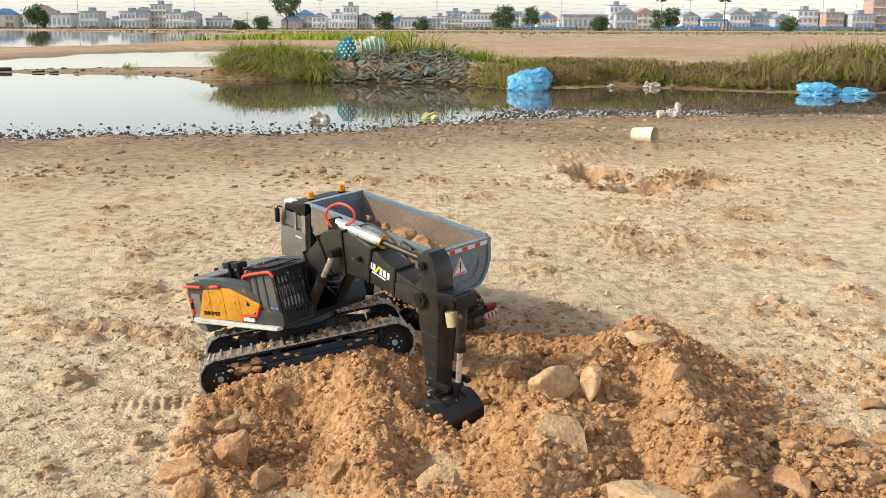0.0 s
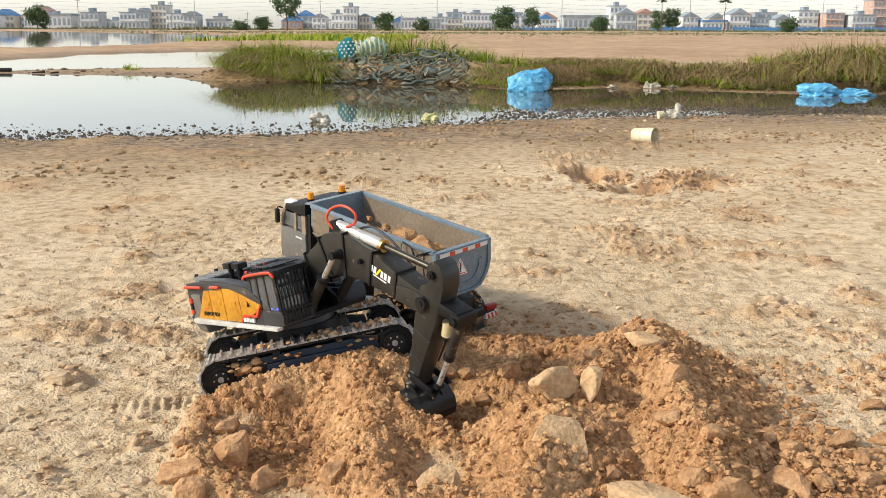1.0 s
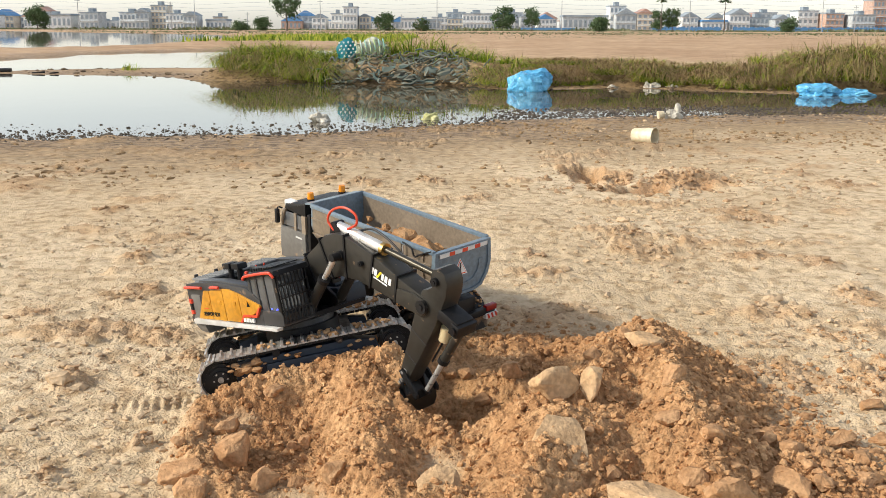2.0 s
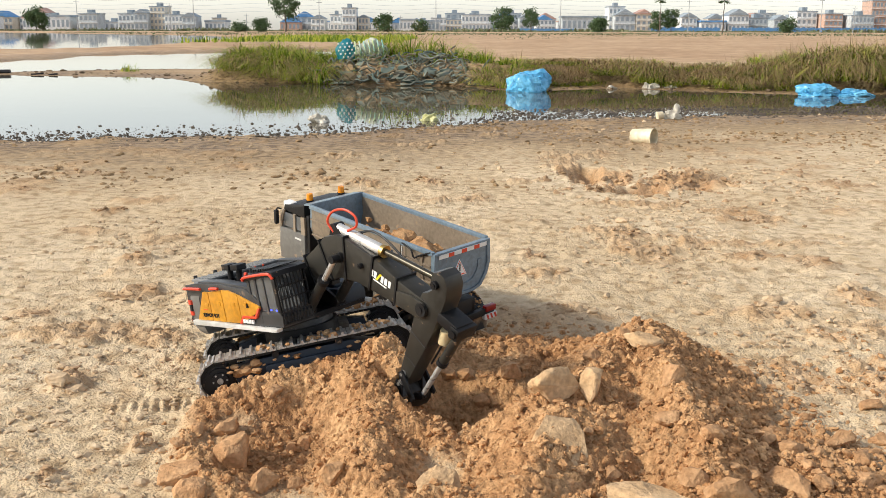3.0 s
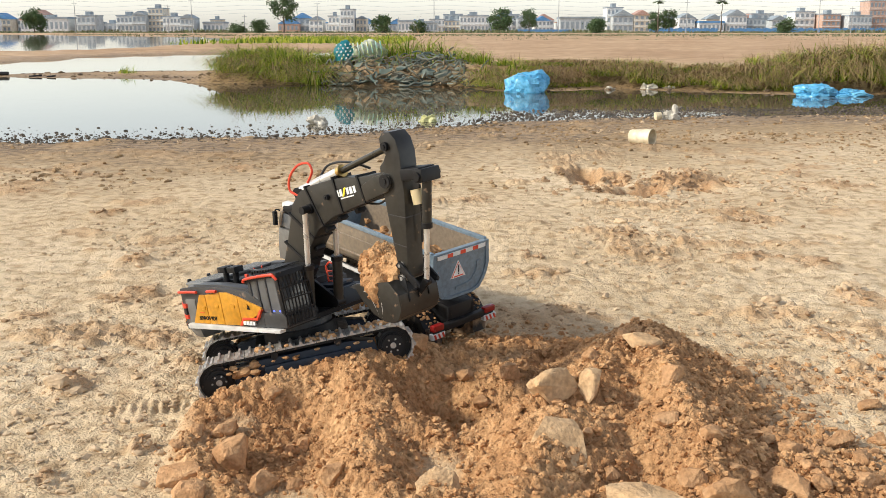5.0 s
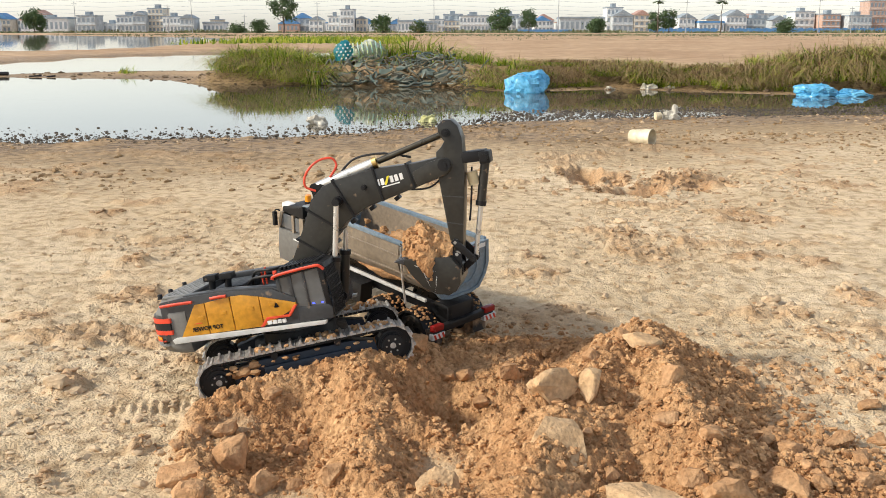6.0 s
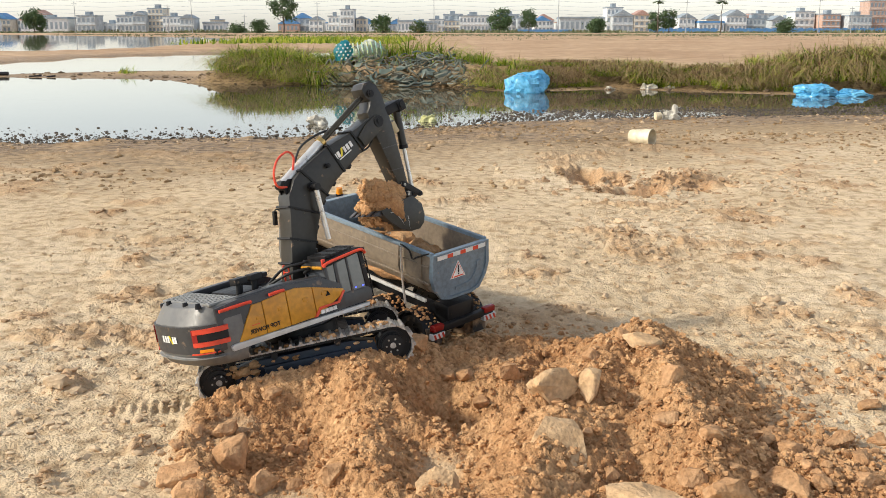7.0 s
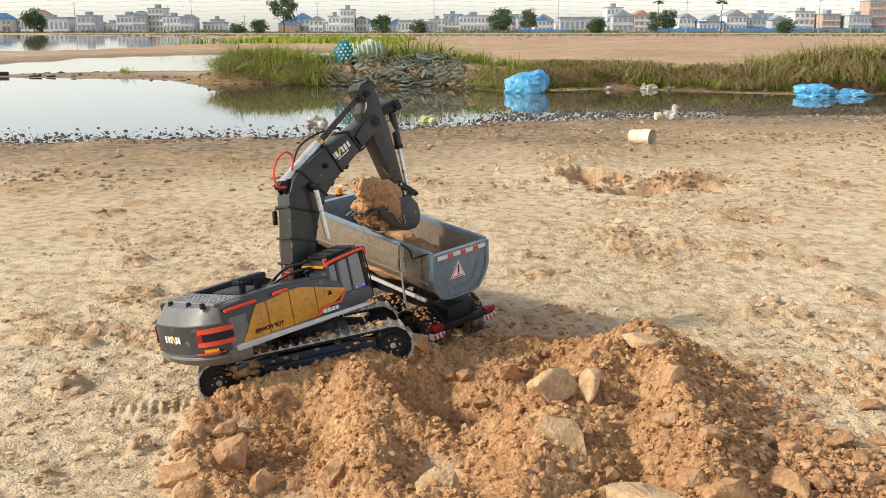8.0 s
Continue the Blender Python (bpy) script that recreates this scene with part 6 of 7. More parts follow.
def build_bank():
    rng = random.Random(21)
    green, straw = [], []
    C = []
    for i in range(520):
        x = rng.uniform(-2.30, 5.6)
        d = (0.16 if x < -1.1 else 0.22 if x < 0.8 else 0.45) + 1.0 * rng.random() ** 1.8
        if -1.15 < x < 0.35 and d < 0.75:
            continue
        if d > 0.9 and rng.random() < 0.4:
            continue
        C.append((x, bank_front(x) + d, d))
    H = ground_height(np.array([[c[0] for c in C]]), np.array([[c[1] for c in C]]))[0][0]
    big = fbm(np.array([c[0] for c in C]) * 1.1, np.zeros(len(C)), 3, 95)
    for (x, y, d), z, f in zip(C, H, big):
        z = max(float(z), 0.0)
        size = (0.88 + 1.3 * float(f)) * rng.uniform(0.6, 1.35) * (1.2 if x > 3.3 else 0.85 if x < -1.1 else 1.0)
        dryness = 0.42 if x > 2.6 else 0.32 if x > 0.6 else 0.22
        front = d < (0.42 if x < 0.8 else 0.85)
        for k in range(120):
            a = rng.gauss(-math.pi / 2, 1.1) if front and rng.random() < 0.7 else rng.uniform(-math.pi, math.pi)
            r = abs(rng.gauss(0, 0.055))
            px, py = x + math.cos(a) * r * 1.3, y + math.sin(a) * r
            dry = rng.random() < dryness
            if dry and front:
                # old stems hang down the face of the bank
                straw.append((px, py, z + 0.03, rng.uniform(0.14, 0.30) * size, a, rng.uniform(1.1, 2.1), rng.uniform(0.0026, 0.0050)))
            elif dry:
                straw.append((px, py, z - 0.01, rng.uniform(0.12, 0.30) * size, a, rng.uniform(0.2, 0.9), rng.uniform(0.0018, 0.0032)))
            else:
                green.append((px, py, z - 0.01, rng.uniform(0.10, 0.27) * size, a, rng.uniform(0.5, 1.7), rng.uniform(0.0035, 0.0070)))
    # stems matted over the foot of the bank
    for i in range(5000):
        x = rng.uniform(-2.2, 5.6)
        if -1.15 < x < 0.35:
            continue
        d = (0.10 if x < 0.8 else 0.42) + 0.3 * rng.random()
        y = bank_front(x) + d
        straw.append((x, y, 0.02 + 0.14 * rng.random() * min(1, d / 0.6), rng.uniform(0.08, 0.24), rng.uniform(-math.pi, 0.0), rng.uniform(0.9, 2.2), rng.uniform(0.0018, 0.0036)))
    blades("bank_grass", green, GREEN, "long green grass arching over the pond bank")
    blades("dry_bank_grass", straw, STRAW, "tangled dry straw stems along the pond bank")
    # thin far verge tufts
    far = []
    for i in range(5000):
        x, y = rng.uniform(-9.5, -1.5), rng.uniform(34, 58)
        if x < -7.5 - (y - 34) * 0.1 and rng.random() < 0.7:
            continue
        far.append((x, y, 0.03 + float(fall(y)), rng.uniform(0.1, 0.35), rng.uniform(-3, 3), rng.uniform(0.2, 0.8), rng.uniform(0.02, 0.04)))
    scrubby = []
    for i in range(4200):
        y = rng.uniform(50, 100)
        x = rng.uniform(-9, 0.62 * y)
        if fbm(np.array([x * 0.12]), np.array([y * 0.2]), 3, 98)[0] < 0.02:
            continue
        scrubby.append((x, y, 0.02 + float(fall(y)), rng.uniform(0.04, 0.13), rng.uniform(-3, 3), rng.uniform(0.3, 1.0), rng.uniform(0.02, 0.06)))
    for i in range(6000):
        x, y = rng.uniform(-60, 70), rng.uniform(90, 170)
        if x < -22 - (y - 90) * 0.6:
            continue
        scrubby.append((x, y, 0.02 + float(fall(y)), rng.uniform(0.06, 0.26), rng.uniform(-3, 3), rng.uniform(0.2, 0.8), rng.uniform(0.06, 0.14)))
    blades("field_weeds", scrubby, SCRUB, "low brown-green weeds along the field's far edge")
    blades("verge_grass", far, GREEN, "patchy green verge beyond the ponds")
    tuft = [(-3.72 + rng.gauss(0, .05), 11.9 + rng.gauss(0, .05), 0.0, rng.uniform(0.05, 0.14), rng.uniform(-3, 3), rng.uniform(0.3, 1), 0.006) for _ in range(40)]
    blades("shore_tuft", tuft, GREEN, "small green tuft on the mud spit")


build_bank()

# ---- rubbish on the bank ----
NET = island_material("faded_nets", [(0.16, 0.12, 0.07), (0.26, 0.20, 0.12), (0.09, 0.14, 0.13), (0.22, 0.24, 0.20), (0.07, 0.06, 0.04)])
BLUEBAG = material("blue_plastic_sheet", (0.07, 0.34, 0.60), (0.17, 0.50, 0.74), 0.30, grain=40, coarse=9)
TEAL = material("teal_sack_cloth", (0.0, 0.16, 0.20), (0.01, 0.22, 0.26), 0.6)
PALEBAG = material("faded_white_plastic", (0.42, 0.38, 0.30), (0.60, 0.56, 0.47), 0.4, grain=50, coarse=12)
LIME = material("lime_plastic", (0.40, 0.40, 0.14), (0.55, 0.54, 0.28), 0.45)
CREAM = material("yellowed_cup_plastic", (0.64, 0.54, 0.36), (0.74, 0.66, 0.48), 0.4, grain=30, coarse=15)


def crumpled(bm, size, rng, folds=0.35, sub=4, seam=3.5):
    """A crumpled bag: creased shell, flat below."""
    vs = bmesh.ops.create_icosphere(bm, subdivisions=sub, radius=1.0)["verts"]
    o = Vector((rng.random() * 50, rng.random() * 50, rng.random() * 50))
    for v in vs:
        c = v.co.copy()
        k = 1 + folds * (noise.noise(c * 1.4 + o) - 0.7 * abs(noise.noise(c * seam + o)) - 0.35 * abs(noise.noise(c * seam * 2.3 + o)))
        c = c * k
        c.z = max(c.z, -0.25)
        v.co = Vector((c.x * size[0], c.y * size[1], (c.z + 0.25) * size[2]))


def bag(name, x, y, z, size, mat, label, seed, folds=0.45, turn=0.0):
    bm = BM()
    crumpled(bm, size, random.Random(seed), folds)
    return solid(name, bm, mat, label, "plastic bag", pose(x, y, z, 0, 0, turn))


def build_rubbish():
    rng = random.Random(31)
    bm = BM()
    for k in range(330):
        x = rng.uniform(-1.15, 0.30)
        d = rng.uniform(0.02, 0.75)
        y = bank_front(x) + d
        top = 0.03 + 0.26 * min(1, d / 0.45) * (1 - 0.45 * abs((x + 0.42) / 0.75) ** 2)
        z = rng.uniform(0.35, 1.0) * top
        pts = []
        a = rng.uniform(-3, 3)
        p = Vector((x, y, z))
        for j in range(6):
            pts.append(p.copy())
            a += rng.gauss(0, 0.9)
            p = p + Vector((math.cos(a) * 0.055, math.sin(a) * 0.03 - 0.004, rng.gauss(-0.012, 0.028)))
            p.z = max(p.z, 0.0)
        tube(bm, pts, rng.uniform(0.004, 0.012), 5)
    for k in range(70):
        x = rng.uniform(-1.15, 0.30)
        d = rng.uniform(0.05, 0.8)
        top = 0.02 + 0.22 * min(1, d / 0.45) * (1 - 0.5 * abs((x + 0.42) / 0.75) ** 2)
        lump(bm, (x, bank_front(x) + d, top * 0.75), rng.uniform(0.03, 0.075), rng, (1.2, 1, 0.7), 0.6, 2)
    solid("rubbish_heap", bm, NET, "heap of tangled faded nets and rags on the bank", "rubbish", kind="stuff")
    # dotted sack
    sack = thing("dotted_sack", "teal white-dotted sack with faded patterned end on the heap", "sack", m=pose(-0.98, 10.15, 0.21, 0, -4, 4))
    bm = BM()
    crumpled(bm, (0.115, 0.09, 0.15), random.Random(3), 0.25, 4)
    part("dotted_end", bm, TEAL, sack, "teal cloth")
    for r in range(5):
        for c in range(4):
            px, pz = -0.075 + c * 0.045 + (r % 2) * 0.02, 0.02 + r * 0.033
            if px * px / 0.0105 + (pz - 0.09) ** 2 / 0.010 > 1:
                continue
            py = -0.095 * math.sqrt(max(0.05, 1 - px * px / 0.0135 - max(0, pz - 0.05) ** 2 / 0.016))
            bm = BM()
            bmesh.ops.create_icosphere(bm, subdivisions=1, radius=0.011, matrix=Matrix.Translation((px, py - 0.004, pz)) @ Matrix.Diagonal((1, 0.5, 1, 1)))
            part("white_dot", bm, WHITE, sack, "", False)
    bm = BM()
    crumpled(bm, (0.20, 0.11, 0.14), random.Random(9), 0.4, 4)
    bmesh.ops.transform(bm, matrix=Matrix.Translation((0.23, 0.02, 0)), verts=bm.verts)
    part("patterned_end", bm, island_material("pale_print", [(0.5, 0.52, 0.42), (0.5, 0.52, 0.42)]), sack, "faded pale patterned cloth")
    bm = BM()
    for k in range(7):
        x = 0.09 + k * 0.045
        tube(bm, [(x, -0.06, 0.0), (x + 0.01, -0.105, 0.06), (x + 0.005, -0.085, 0.125), (x, -0.03, 0.16)], 0.008, 6)
    part("print_stripe", bm, island_material("print_stripes", [(0.62, 0.60, 0.12), (0.20, 0.42, 0.40), (0.62, 0.66, 0.60), (0.45, 0.5, 0.2)]), sack, "yellow and green printed stripes")
    bag("blue_bag", 0.725, 8.66, -0.02, (0.205, 0.15, 0.165), BLUEBAG, "crumpled blue plastic bag at the water's edge", 33, 0.34)
    bag("blue_sheet", 3.05, 8.22, -0.02, (0.17, 0.12, 0.085), BLUEBAG, "crumpled blue plastic sheet in shallow water", 14)
    bm = BM()
    crumpled(bm, (0.20, 0.09, 0.05), random.Random(17), 0.6)
    solid("blue_sheet_tail", bm, BLUEBAG, "flat torn end of a blue plastic sheet", "plastic bag", pose(3.31, 8.20, -0.02, 0, 0, -5))
    bag("pale_bag", -0.735, 5.86, -0.02, (0.062, 0.05, 0.050), PALEBAG, "crumpled pale bag lying in the shallows", 18, 0.6)
    bag("lime_bag", -0.09, 5.98, -0.02, (0.055, 0.045, 0.042), LIME, "crumpled lime-yellow bag at the waterline", 19, 0.6)
    for i, (x, y, sx, sz) in enumerate(((1.87, 9.08, 0.075, 0.04), (1.82, 9.05, 0.04, 0.045), (2.04, 9.1, 0.05, 0.03), (3.15, 9.0, 0.08, 0.03), (2.75, 8.95, 0.06, 0.02), (1.50, 9.05, 0.05, 0.03), (-1.55, 9.95, 0.05, 0.045))):
        bag("white_scrap", x, y, height_at(x, y) - 0.008, (sx, 0.05, sz), PALEBAG, "scrap of dirty white plastic on the bank", 50 + i, 0.6, i * 33)
    # cup on its side
    cup = thing("plastic_cup", "yellowed plastic cup lying on the flat", "cup", m=pose(0.935, 4.69, height_at(0.935, 4.69) + 0.034, 0, 0, -38))
    bm = BM()
    prof = [(-0.056, 0.0), (-0.056, 0.030), (-0.050, 0.032), (0.050, 0.040), (0.056, 0.0425), (0.056, 0.0405), (0.050, 0.038), (-0.050, 0.030), (-0.052, 0.0)]
    rings = [[bm.verts.new((x, r * math.cos(2 * math.pi * k / 28), r * math.sin(2 * math.pi * k / 28))) for x, r in prof[1:-1]] for k in range(28)]
    for k in range(28):
        a, b = rings[k], rings[(k + 1) % 28]
        for i in range(len(a) - 1):
            bm.faces.new((a[i], b[i], b[i + 1], a[i + 1]))
    bm.faces.new([r[0] for r in rings])
    bm.faces.new([r[-1] for r in rings][::-1])
    part("cup_wall", bm, CREAM, cup)
    bm = BM()
    tube(bm, [(0.054, 0.0415 * math.cos(a), 0.0415 * math.sin(a)) for a in (2 * math.pi * k / 16 for k in range(17))], 0.0022, 6)
    part("cup_rim", bm, CREAM, cup)
    # crushed bottle
    bt = thing("crushed_bottle", "crushed cream plastic bottle on wet ground", "bottle", m=pose(1.35, 6.02, height_at(1.35, 6.02) + 0.02, 0, 0, 8))
    bm = BM()
    crumpled(bm, (0.055, 0.035, 0.05), random.Random(23), 0.5)
    bmesh.ops.transform(bm, matrix=Matrix.Translation((0.02, 0, -0.02)), verts=bm.verts)
    part("body", bm, PALEBAG, bt)
    bm = BM()
    crumpled(bm, (0.022, 0.022, 0.045), random.Random(24), 0.2)
    bmesh.ops.transform(bm, matrix=Matrix.Translation((0.045, 0, 0.018)), verts=bm.verts)
    part("neck", bm, PALEBAG, bt)
    bm = BM()
    rod(bm, (-0.075, 0, 0.0), (-0.04, 0, 0.005), 0.026, 16, 0.022)
    part("base", bm, CREAM, bt)
    # driftwood
    for i, (x, y, L, r) in enumerate(((-5.14, 11.5, 0.34, 0.035), (-4.55, 11.25, 0.13, 0.014), (-4.35, 11.2, 0.09, 0.013))):
        bm = BM()
        rod(bm, (-L / 2, 0, 0), (L / 2, 0.04, 0.01), r, 10, r * 0.8)
        solid("driftwood", bm, BLACK, "dark wet log at the pond's edge", "log", pose(x, y, WATER_Z + r * 0.35, 0, 0, i * 12.0))


build_rubbish()


# ---- distance ----
def hazed_material(name, low, high, scale=0.2):
    return material(name, low, high, 0.85, grain=scale * 6, coarse=scale, spec=0.1)


# walls, roofs and panes carry distance haze in their pale, bluish base colours
WALLS = [hazed_material("pale_wall", (0.62, 0.65, 0.66), (0.74, 0.76, 0.76)), hazed_material("cream_wall", (0.60, 0.55, 0.46), (0.68, 0.63, 0.54)),
         hazed_material("grey_wall", (0.44, 0.48, 0.50), (0.54, 0.58, 0.60)), hazed_material("brick_wall", (0.48, 0.33, 0.26), (0.55, 0.40, 0.33))]
ROOFS = [hazed_material("slate_roof", (0.26, 0.31, 0.35), (0.33, 0.38, 0.42)), hazed_material("blue_roof", (0.10, 0.25, 0.48), (0.15, 0.31, 0.55)), hazed_material("rust_roof", (0.42, 0.27, 0.22), (0.5, 0.33, 0.28))]
PANE = hazed_material("hazed_glass", (0.24, 0.29, 0.33), (0.32, 0.37, 0.41))
WIN_ME = {}


def window_mesh(w, h):
    key = (round(w, 1), round(h, 1))
    if key not in WIN_ME:
        bm = BM()
        box(bm, -w / 2, w / 2, -0.12, 0.10, 0, h)
        WIN_ME[key] = finish(bm, "window", PANE, False)
    return WIN_ME[key]


def house(x, y, w, h, depth, wall, roof, kind, floors, bays):
    """A far building with storeys, openings and a roof."""
    label = {"flat": "far %s-storey town building with flat roof", "gable": "far %s-storey town house with pitched roof", "shed": "long low far shed with %s floor"}[kind] % (floors if kind != "shed" else "one")
    b = thing("town_building", label, "building", "far town buildings", m=pose(x, y, float(fall(y))))
    h *= 1.3
    bm = BM()
    box(bm, -w / 2, w / 2, 0, depth, -0.5, h, 0.05)
    part("wall", bm, WALLS[wall], b)
    bm = BM()
    if kind == "gable":
        pts = [(-w / 2 - 0.4, h), (w / 2 + 0.4, h), (0, h + w * 0.30)]
        plate(bm, pts, -0.5, depth + 0.5)
    elif kind == "shed":
        plate(bm, [(-w / 2 - 0.4, h), (w / 2 + 0.4, h), (w / 2, h + 0.9), (-w / 2, h + 0.9)], -0.5, depth + 0.5)
    else:
        box(bm, -w / 2 - 0.25, w / 2 + 0.25, -0.25, depth + 0.25, h, h + 0.45)
        box(bm, -w * 0.15, w * 0.12, depth * 0.3, depth * 0.7, h + 0.45, h + 2.2)
    part("roof", bm, ROOFS[roof], b)
    fh = h / floors
    for f in range(floors):
        for k in range(bays):
            o = new("window", window_mesh(w / bays * 0.55, fh * 0.5))
            o.parent = b
            o.matrix_basis = Matrix.Translation((-w / 2 + (k + 0.5) * w / bays, 0, f * fh + fh * 0.28))
        if f:
            bm = BM()
            box(bm, -w / 2 - 0.1, w / 2 + 0.1, -0.5, 0.0, f * fh - 0.12, f * fh + 0.12)
            part("balcony", bm, WALLS[0], b)
    return b


def tree(name, x, y, h, crown_w, seed, trunk_part=0.35, palm=False, label="green broad-leaved tree far across the flat"):
    rng = random.Random(seed)
    t = thing(name, label, "tree", m=pose(x, y, float(fall(y))))
    bm = BM()
    top = h * (0.92 if palm else 0.8)
    tr = h * 0.018 + 0.04
    P = [Vector((0, 0, -0.3))]
    for k in range(1, 6):
        P.append(Vector((rng.gauss(0, h * 0.012), rng.gauss(0, h * 0.012), top * k / 5)))
    for a, b, k in zip(P, P[1:], range(5)):
        rod(bm, a, b, tr * (1 - 0.15 * k), 8, tr * (1 - 0.15 * (k + 1)))
    if not palm:
        for k in range(9):
            z0 = h * rng.uniform(trunk_part, 0.75)
            a = rng.uniform(0, 6.28)
            rod(bm, (0, 0, z0), (math.cos(a) * crown_w * 0.35, math.sin(a) * crown_w * 0.35, z0 + h * 0.16), tr * 0.4, 6, tr * 0.12)
    part("trunk", bm, material("bark", (0.10, 0.08, 0.06), (0.16, 0.13, 0.10), 0.9, grain=3, coarse=0.6), t)
    V, F = [], []
    if palm:
        for k in range(130):
            a, e = rng.uniform(0, 6.28), rng.uniform(-0.5, 1.2)
            L = crown_w * 0.5 * rng.uniform(0.8, 1.1)
            d = Vector((math.cos(a) * math.cos(e), math.sin(a) * math.cos(e), math.sin(e)))
            n = d.cross(Vector((0, 0, 1))).normalized() * L * 0.17
            c = Vector((0, 0, top))
            i = len(V)
            V += [c + d * L * 0.25 - n * 0.3, c + d * L * 0.25 + n * 0.3, c + d * L * 0.8 + n, c + d * L, c + d * L * 0.8 - n]
            F.append((i, i + 1, i + 2, i + 3, i + 4))
    else:
        clumps = []
        for k in range(30):
            a, rr = rng.uniform(0, 6.28), crown_w * 0.42 * math.sqrt(rng.random())
            zz = h * rng.uniform(trunk_part + 0.05, 0.95)
            taper = 1.0 - 0.5 * abs(zz / h - (trunk_part + 1) / 2) / ((1 - trunk_part) / 2)
            clumps.append((Vector((math.cos(a) * rr * taper, math.sin(a) * rr * taper, zz)), crown_w * rng.uniform(0.10, 0.19)))
        for c, r in clumps:
            for k in range(70):
                d = Vector((rng.gauss(0, 1), rng.gauss(0, 1), rng.gauss(0, 0.8)))
                p = c + d * r * 0.55
                s = crown_w * rng.uniform(0.022, 0.046)
                u = Vector((rng.gauss(0, 1), rng.gauss(0, 1), rng.gauss(0, 1))).normalized()
                v = u.cross(Vector((rng.gauss(0, 1), rng.gauss(0, 1), rng.gauss(0, 1)))).normalized()
                i = len(V)
                V += [p - u * s, p + v * s * 0.7, p + u * s, p - v * s * 0.7]
                F.append((i, i + 1, i + 2, i + 3))
    me = bpy.data.meshes.new("crown")
    me.from_pydata([v[:] for v in V], [], F)
    me.materials.append(LEAF)
    o = new("crown", me)
    o.parent = t
    return t


def build_distance():
    D = 500.0
    k = 0.277                 # metres across for a step of the plan's grid at that range
    # grid position, half width, height, wall, roof, shape, floors, bays
    town = [(265, 14, 9.0, 1, 0, "flat", 4, 4), (40, 20, 4.6, 0, 2, "shed", 1, 6), (110, 24, 5.0, 0, 0, "shed", 1, 6), (165, 16, 6.0, 2, 0, "flat", 2, 4), (215, 18, 6.2, 0, 0, "flat", 2, 5), (240, 12, 6.6, 2, 0, "gable", 2, 3),
            (300, 16, 5.8, 0, 0, "flat", 2, 5), (335, 12, 5.2, 2, 0, "gable", 2, 3), (375, 18, 3.4, 0, 0, "shed", 1, 5)]
    town2 = [(558, 12, 4.6, 0, 0, "gable", 2, 3), (590, 10, 6.0, 0, 0, "flat", 2, 3), (617, 12, 8.3, 0, 0, "flat", 3, 4), (640, 9, 5.0, 1, 0, "gable", 2, 3), (720, 16, 4.0, 0, 0, "shed", 1, 5), (760, 14, 3.6, 2, 0, "shed", 1, 4), (800, 14, 4.4, 1, 0, "flat", 2, 4)]
    town3 = [(840, 26, 6.2, 0, 0, "flat", 2, 8), (960, 14, 4.4, 0, 1, "gable", 2, 4), (1030, 40, 5.2, 2, 0, "shed", 1, 9), (1084, 14, 9.0, 0, 0, "flat", 3, 4), (1095, 18, 6.0, 2, 0, "gable", 2, 4), (1128, 14, 6.4, 1, 2, "gable", 3, 3),
             (1215, 14, 5.4, 0, 0, "gable", 2, 4), (1255, 22, 3.6, 0, 1, "shed", 1, 6), (1300, 18, 6.2, 0, 0, "gable", 2, 5)]
    town4 = [(1350, 22, 5.2, 2, 0, "flat", 2, 6), (1380, 14, 4.6, 2, 0, "gable", 2, 3), (1425, 18, 7.6, 0, 0, "flat", 3, 4), (1462, 16, 6.6, 3, 0, "flat", 3, 4), (1505, 20, 6.0, 2, 0, "flat", 2, 6), (1550, 20, 11.5, 3, 0, "flat", 4, 6), (1620, 30, 6.0, 0, 0, "flat", 2, 7), (-40, 24, 5, 0, 0, "flat", 2, 6)]
    rng = random.Random(2)
    for g, hw, h, wall, roof, kind, fl, bays in town + town2 + town3 + town4:
        house((g - 784) * k, D + rng.uniform(-12, 12), hw * 2 * k, h, 12, wall, roof, kind, fl, bays)
    for i in range(64):
        g = -60 + i * 27 + rng.uniform(-10, 10)
        if 385 < g < 545 and rng.random() < 0.55:
            continue
        fl = rng.choice((1, 1, 2, 2, 2, 3))
        house((g - 784) * k * 1.12, D * 1.12 + rng.uniform(-10, 25), rng.uniform(6, 13), 2.0 + 1.9 * fl * rng.uniform(0.85, 1.1), 10, rng.choice((0, 0, 0, 1, 2, 2, 3)), rng.choice((0, 0, 0, 1, 2)), rng.choice(("flat", "flat", "gable", "gable")), fl, rng.choice((3, 4, 5)))
    # blue hoarding
    fence = thing("hoarding", "long blue sheet hoarding before the town", "fence", m=pose(0, 430, float(fall(430))))
    bm = BM()
    box(bm, 2.0, 4.0, 0, 0.05, 0, 1.9)
    panel = finish(bm, "panel", ROOFS[1], False)
    for i in range(150):
        x = 88 + i * 1.0
        if 116 < x < 122:
            continue
        o = new("panel", panel)
        o.parent = fence
        o.matrix_basis = Matrix.Translation((x - 2, 0.04 * (i % 2), 0.2 * math.sin(i * 1.7))) @ Matrix.Diagonal((0.49, 1, 1, 1))
    for i in range(24):
        o = new("panel", panel)
        o.parent = fence
        o.matrix_basis = Matrix.Translation((30 + i * 1.0, 0.04 * (i % 2), -0.5)) @ Matrix.Diagonal((0.49, 1, 1, 1))
    # trees
    d, kk = 250.0, 0.1386
    tree("tree", (502 - 784) * kk, d, 10.2, 7.4, 1, 0.25)
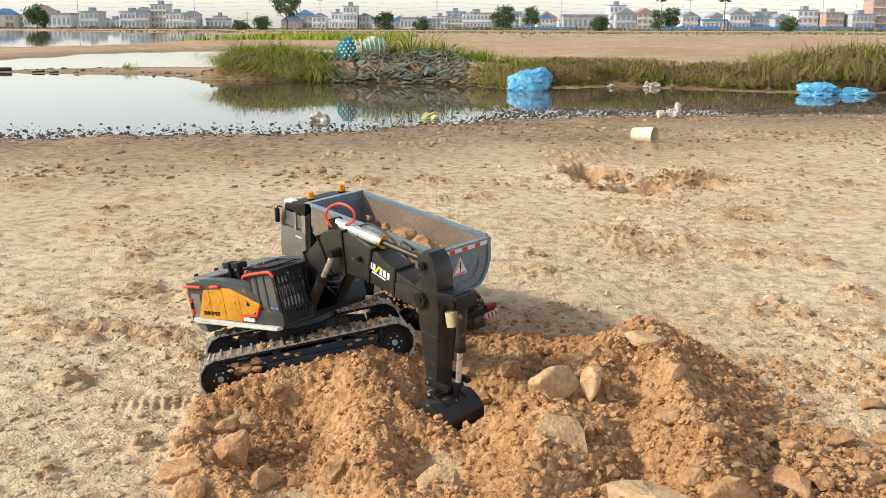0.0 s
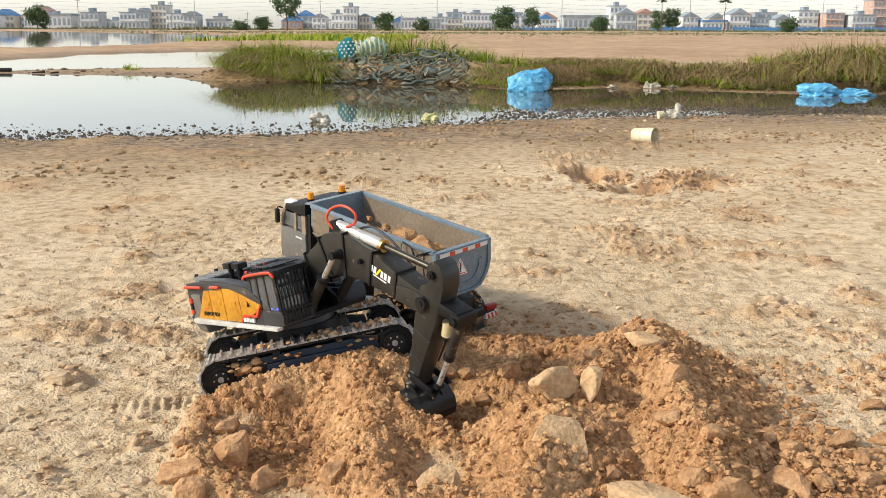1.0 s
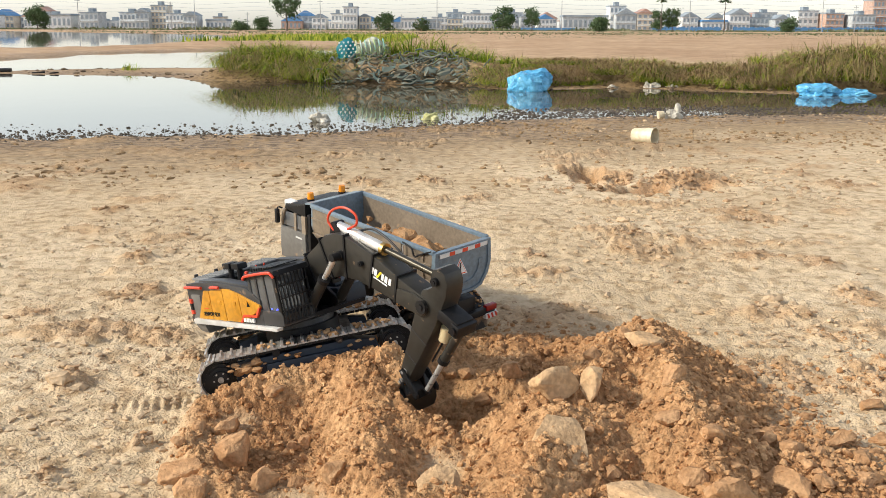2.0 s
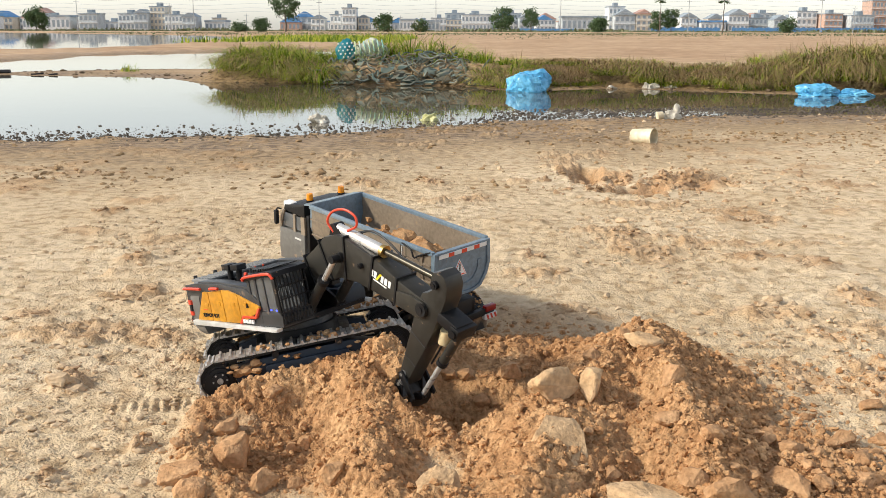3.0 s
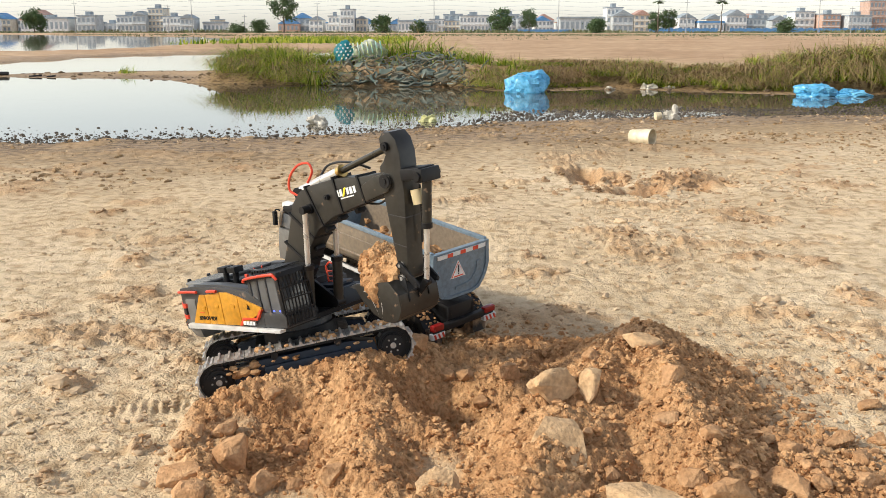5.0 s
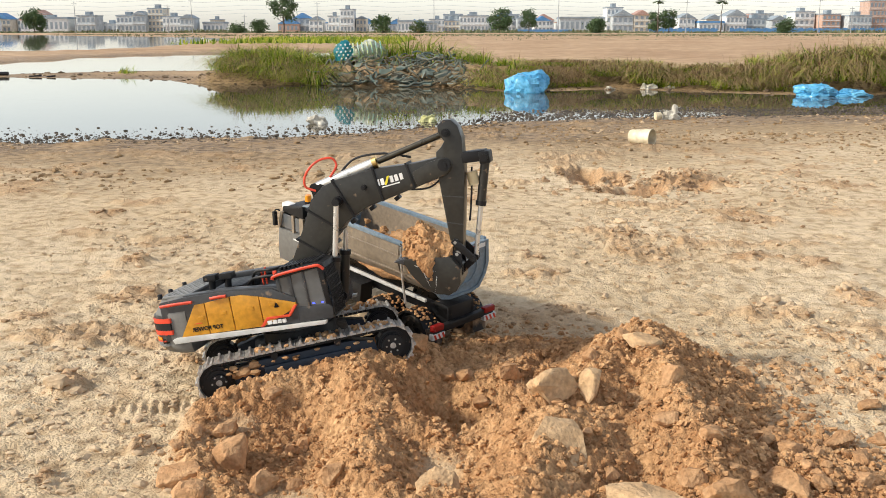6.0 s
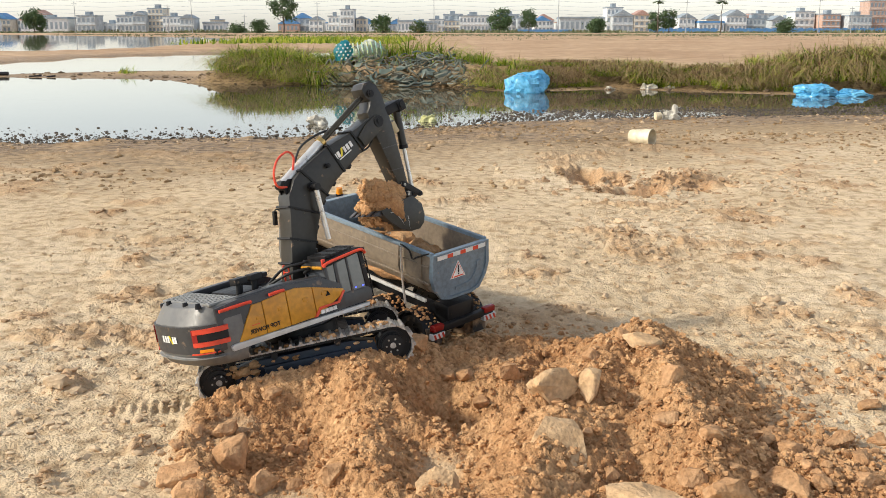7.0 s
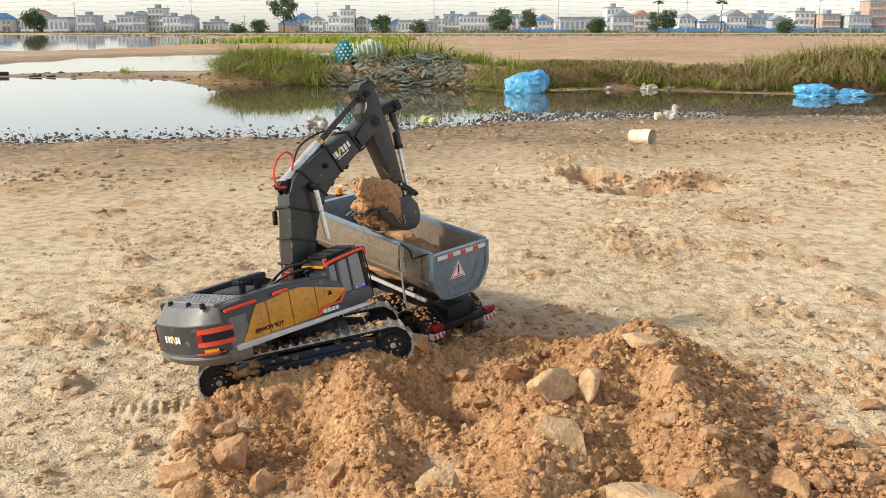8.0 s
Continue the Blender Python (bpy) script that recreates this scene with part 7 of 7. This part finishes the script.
    for g, h, w, s in ((676, 3.4, 6.4, 2), (60, 4.6, 7.0, 3), (885, 4.6, 7.5, 5), (936, 4.6, 5.5, 6), (1160, 4.0, 5.5, 7), (1184, 4.4, 5.5, 8), (1055, 2.6, 7.0, 9), (460, 2.4, 6.0, 10), (740, 2.2, 5.0, 11), (420, 1.8, 5.0, 12), (1390, 2.6, 6.0, 13), (72, 3.0, 4.0, 14)):
        tree("bush" if h < 3 else "tree", (g - 784) * kk * 1.1, d * 1.1, h * 1.38, w, s, 0.08 if h < 3.5 else 0.2, label="leafy green tree at the far edge of the flat")
    tree("palm_tree", (1275 - 784) * kk, d, 8.5, 3.8, 20, palm=True, label="tall fan palm far across the flat")
    tree("palm_tree", (1176 - 784) * kk, d + 8, 8.8, 3.6, 21, palm=True, label="fan palm behind low trees")
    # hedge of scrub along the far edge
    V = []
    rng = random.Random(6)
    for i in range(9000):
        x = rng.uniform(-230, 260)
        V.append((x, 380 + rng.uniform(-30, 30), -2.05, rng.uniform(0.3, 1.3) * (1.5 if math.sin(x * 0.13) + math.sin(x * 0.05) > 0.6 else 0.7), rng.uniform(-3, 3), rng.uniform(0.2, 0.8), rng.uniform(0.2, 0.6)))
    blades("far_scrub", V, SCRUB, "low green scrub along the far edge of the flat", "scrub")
    # poles and wires
    # pole and wire colours are lightened to stand for haze
    pole_mat = hazed_material("hazed_pole", (0.34, 0.36, 0.37), (0.42, 0.44, 0.45))
    wire_mat = hazed_material("wire", (0.45, 0.48, 0.50), (0.5, 0.53, 0.55))
    poles = []
    for g, h in ((134, 10.5), (298, 9.5), (340, 11.5), (433, 6.2), (562, 10.5), (705, 5.5), (768, 13), (988, 12), (1214, 11), (1448, 11.5), (1506, 9), (1600, 11), (-30, 11)):
        p = thing("utility_pole", "thin concrete utility pole with cross-arm", "pole", "far utility poles", m=pose((g - 784) * 0.194, 350, float(fall(350))))
        bm = BM()
        rod(bm, (0, 0, -0.3), (0, 0, h), 0.16, 8, 0.09)
        part("shaft", bm, pole_mat, p)
        bm = BM()
        box(bm, -0.9, 0.9, -0.06, 0.06, h - 0.8, h - 0.65)
        part("cross_arm", bm, pole_mat, p)
        poles.append(((g - 784) * 0.194, h))
    poles.sort()
    for z, y in ((10.6, 350), (9.0, 350), (7.6, 350), (6.4, 350)):
        bm = BM()
        pts = []
        for i in range(41):
            x = -165 + 330 * i / 40
            pts.append((x, y, z + float(fall(y)) + 0.35 * math.cos(i * 1.57)))
        tube(bm, pts, 0.035, 4)
        solid("power_line", bm, wire_mat, "sagging power line between far poles", "cable")


build_distance()

motions()
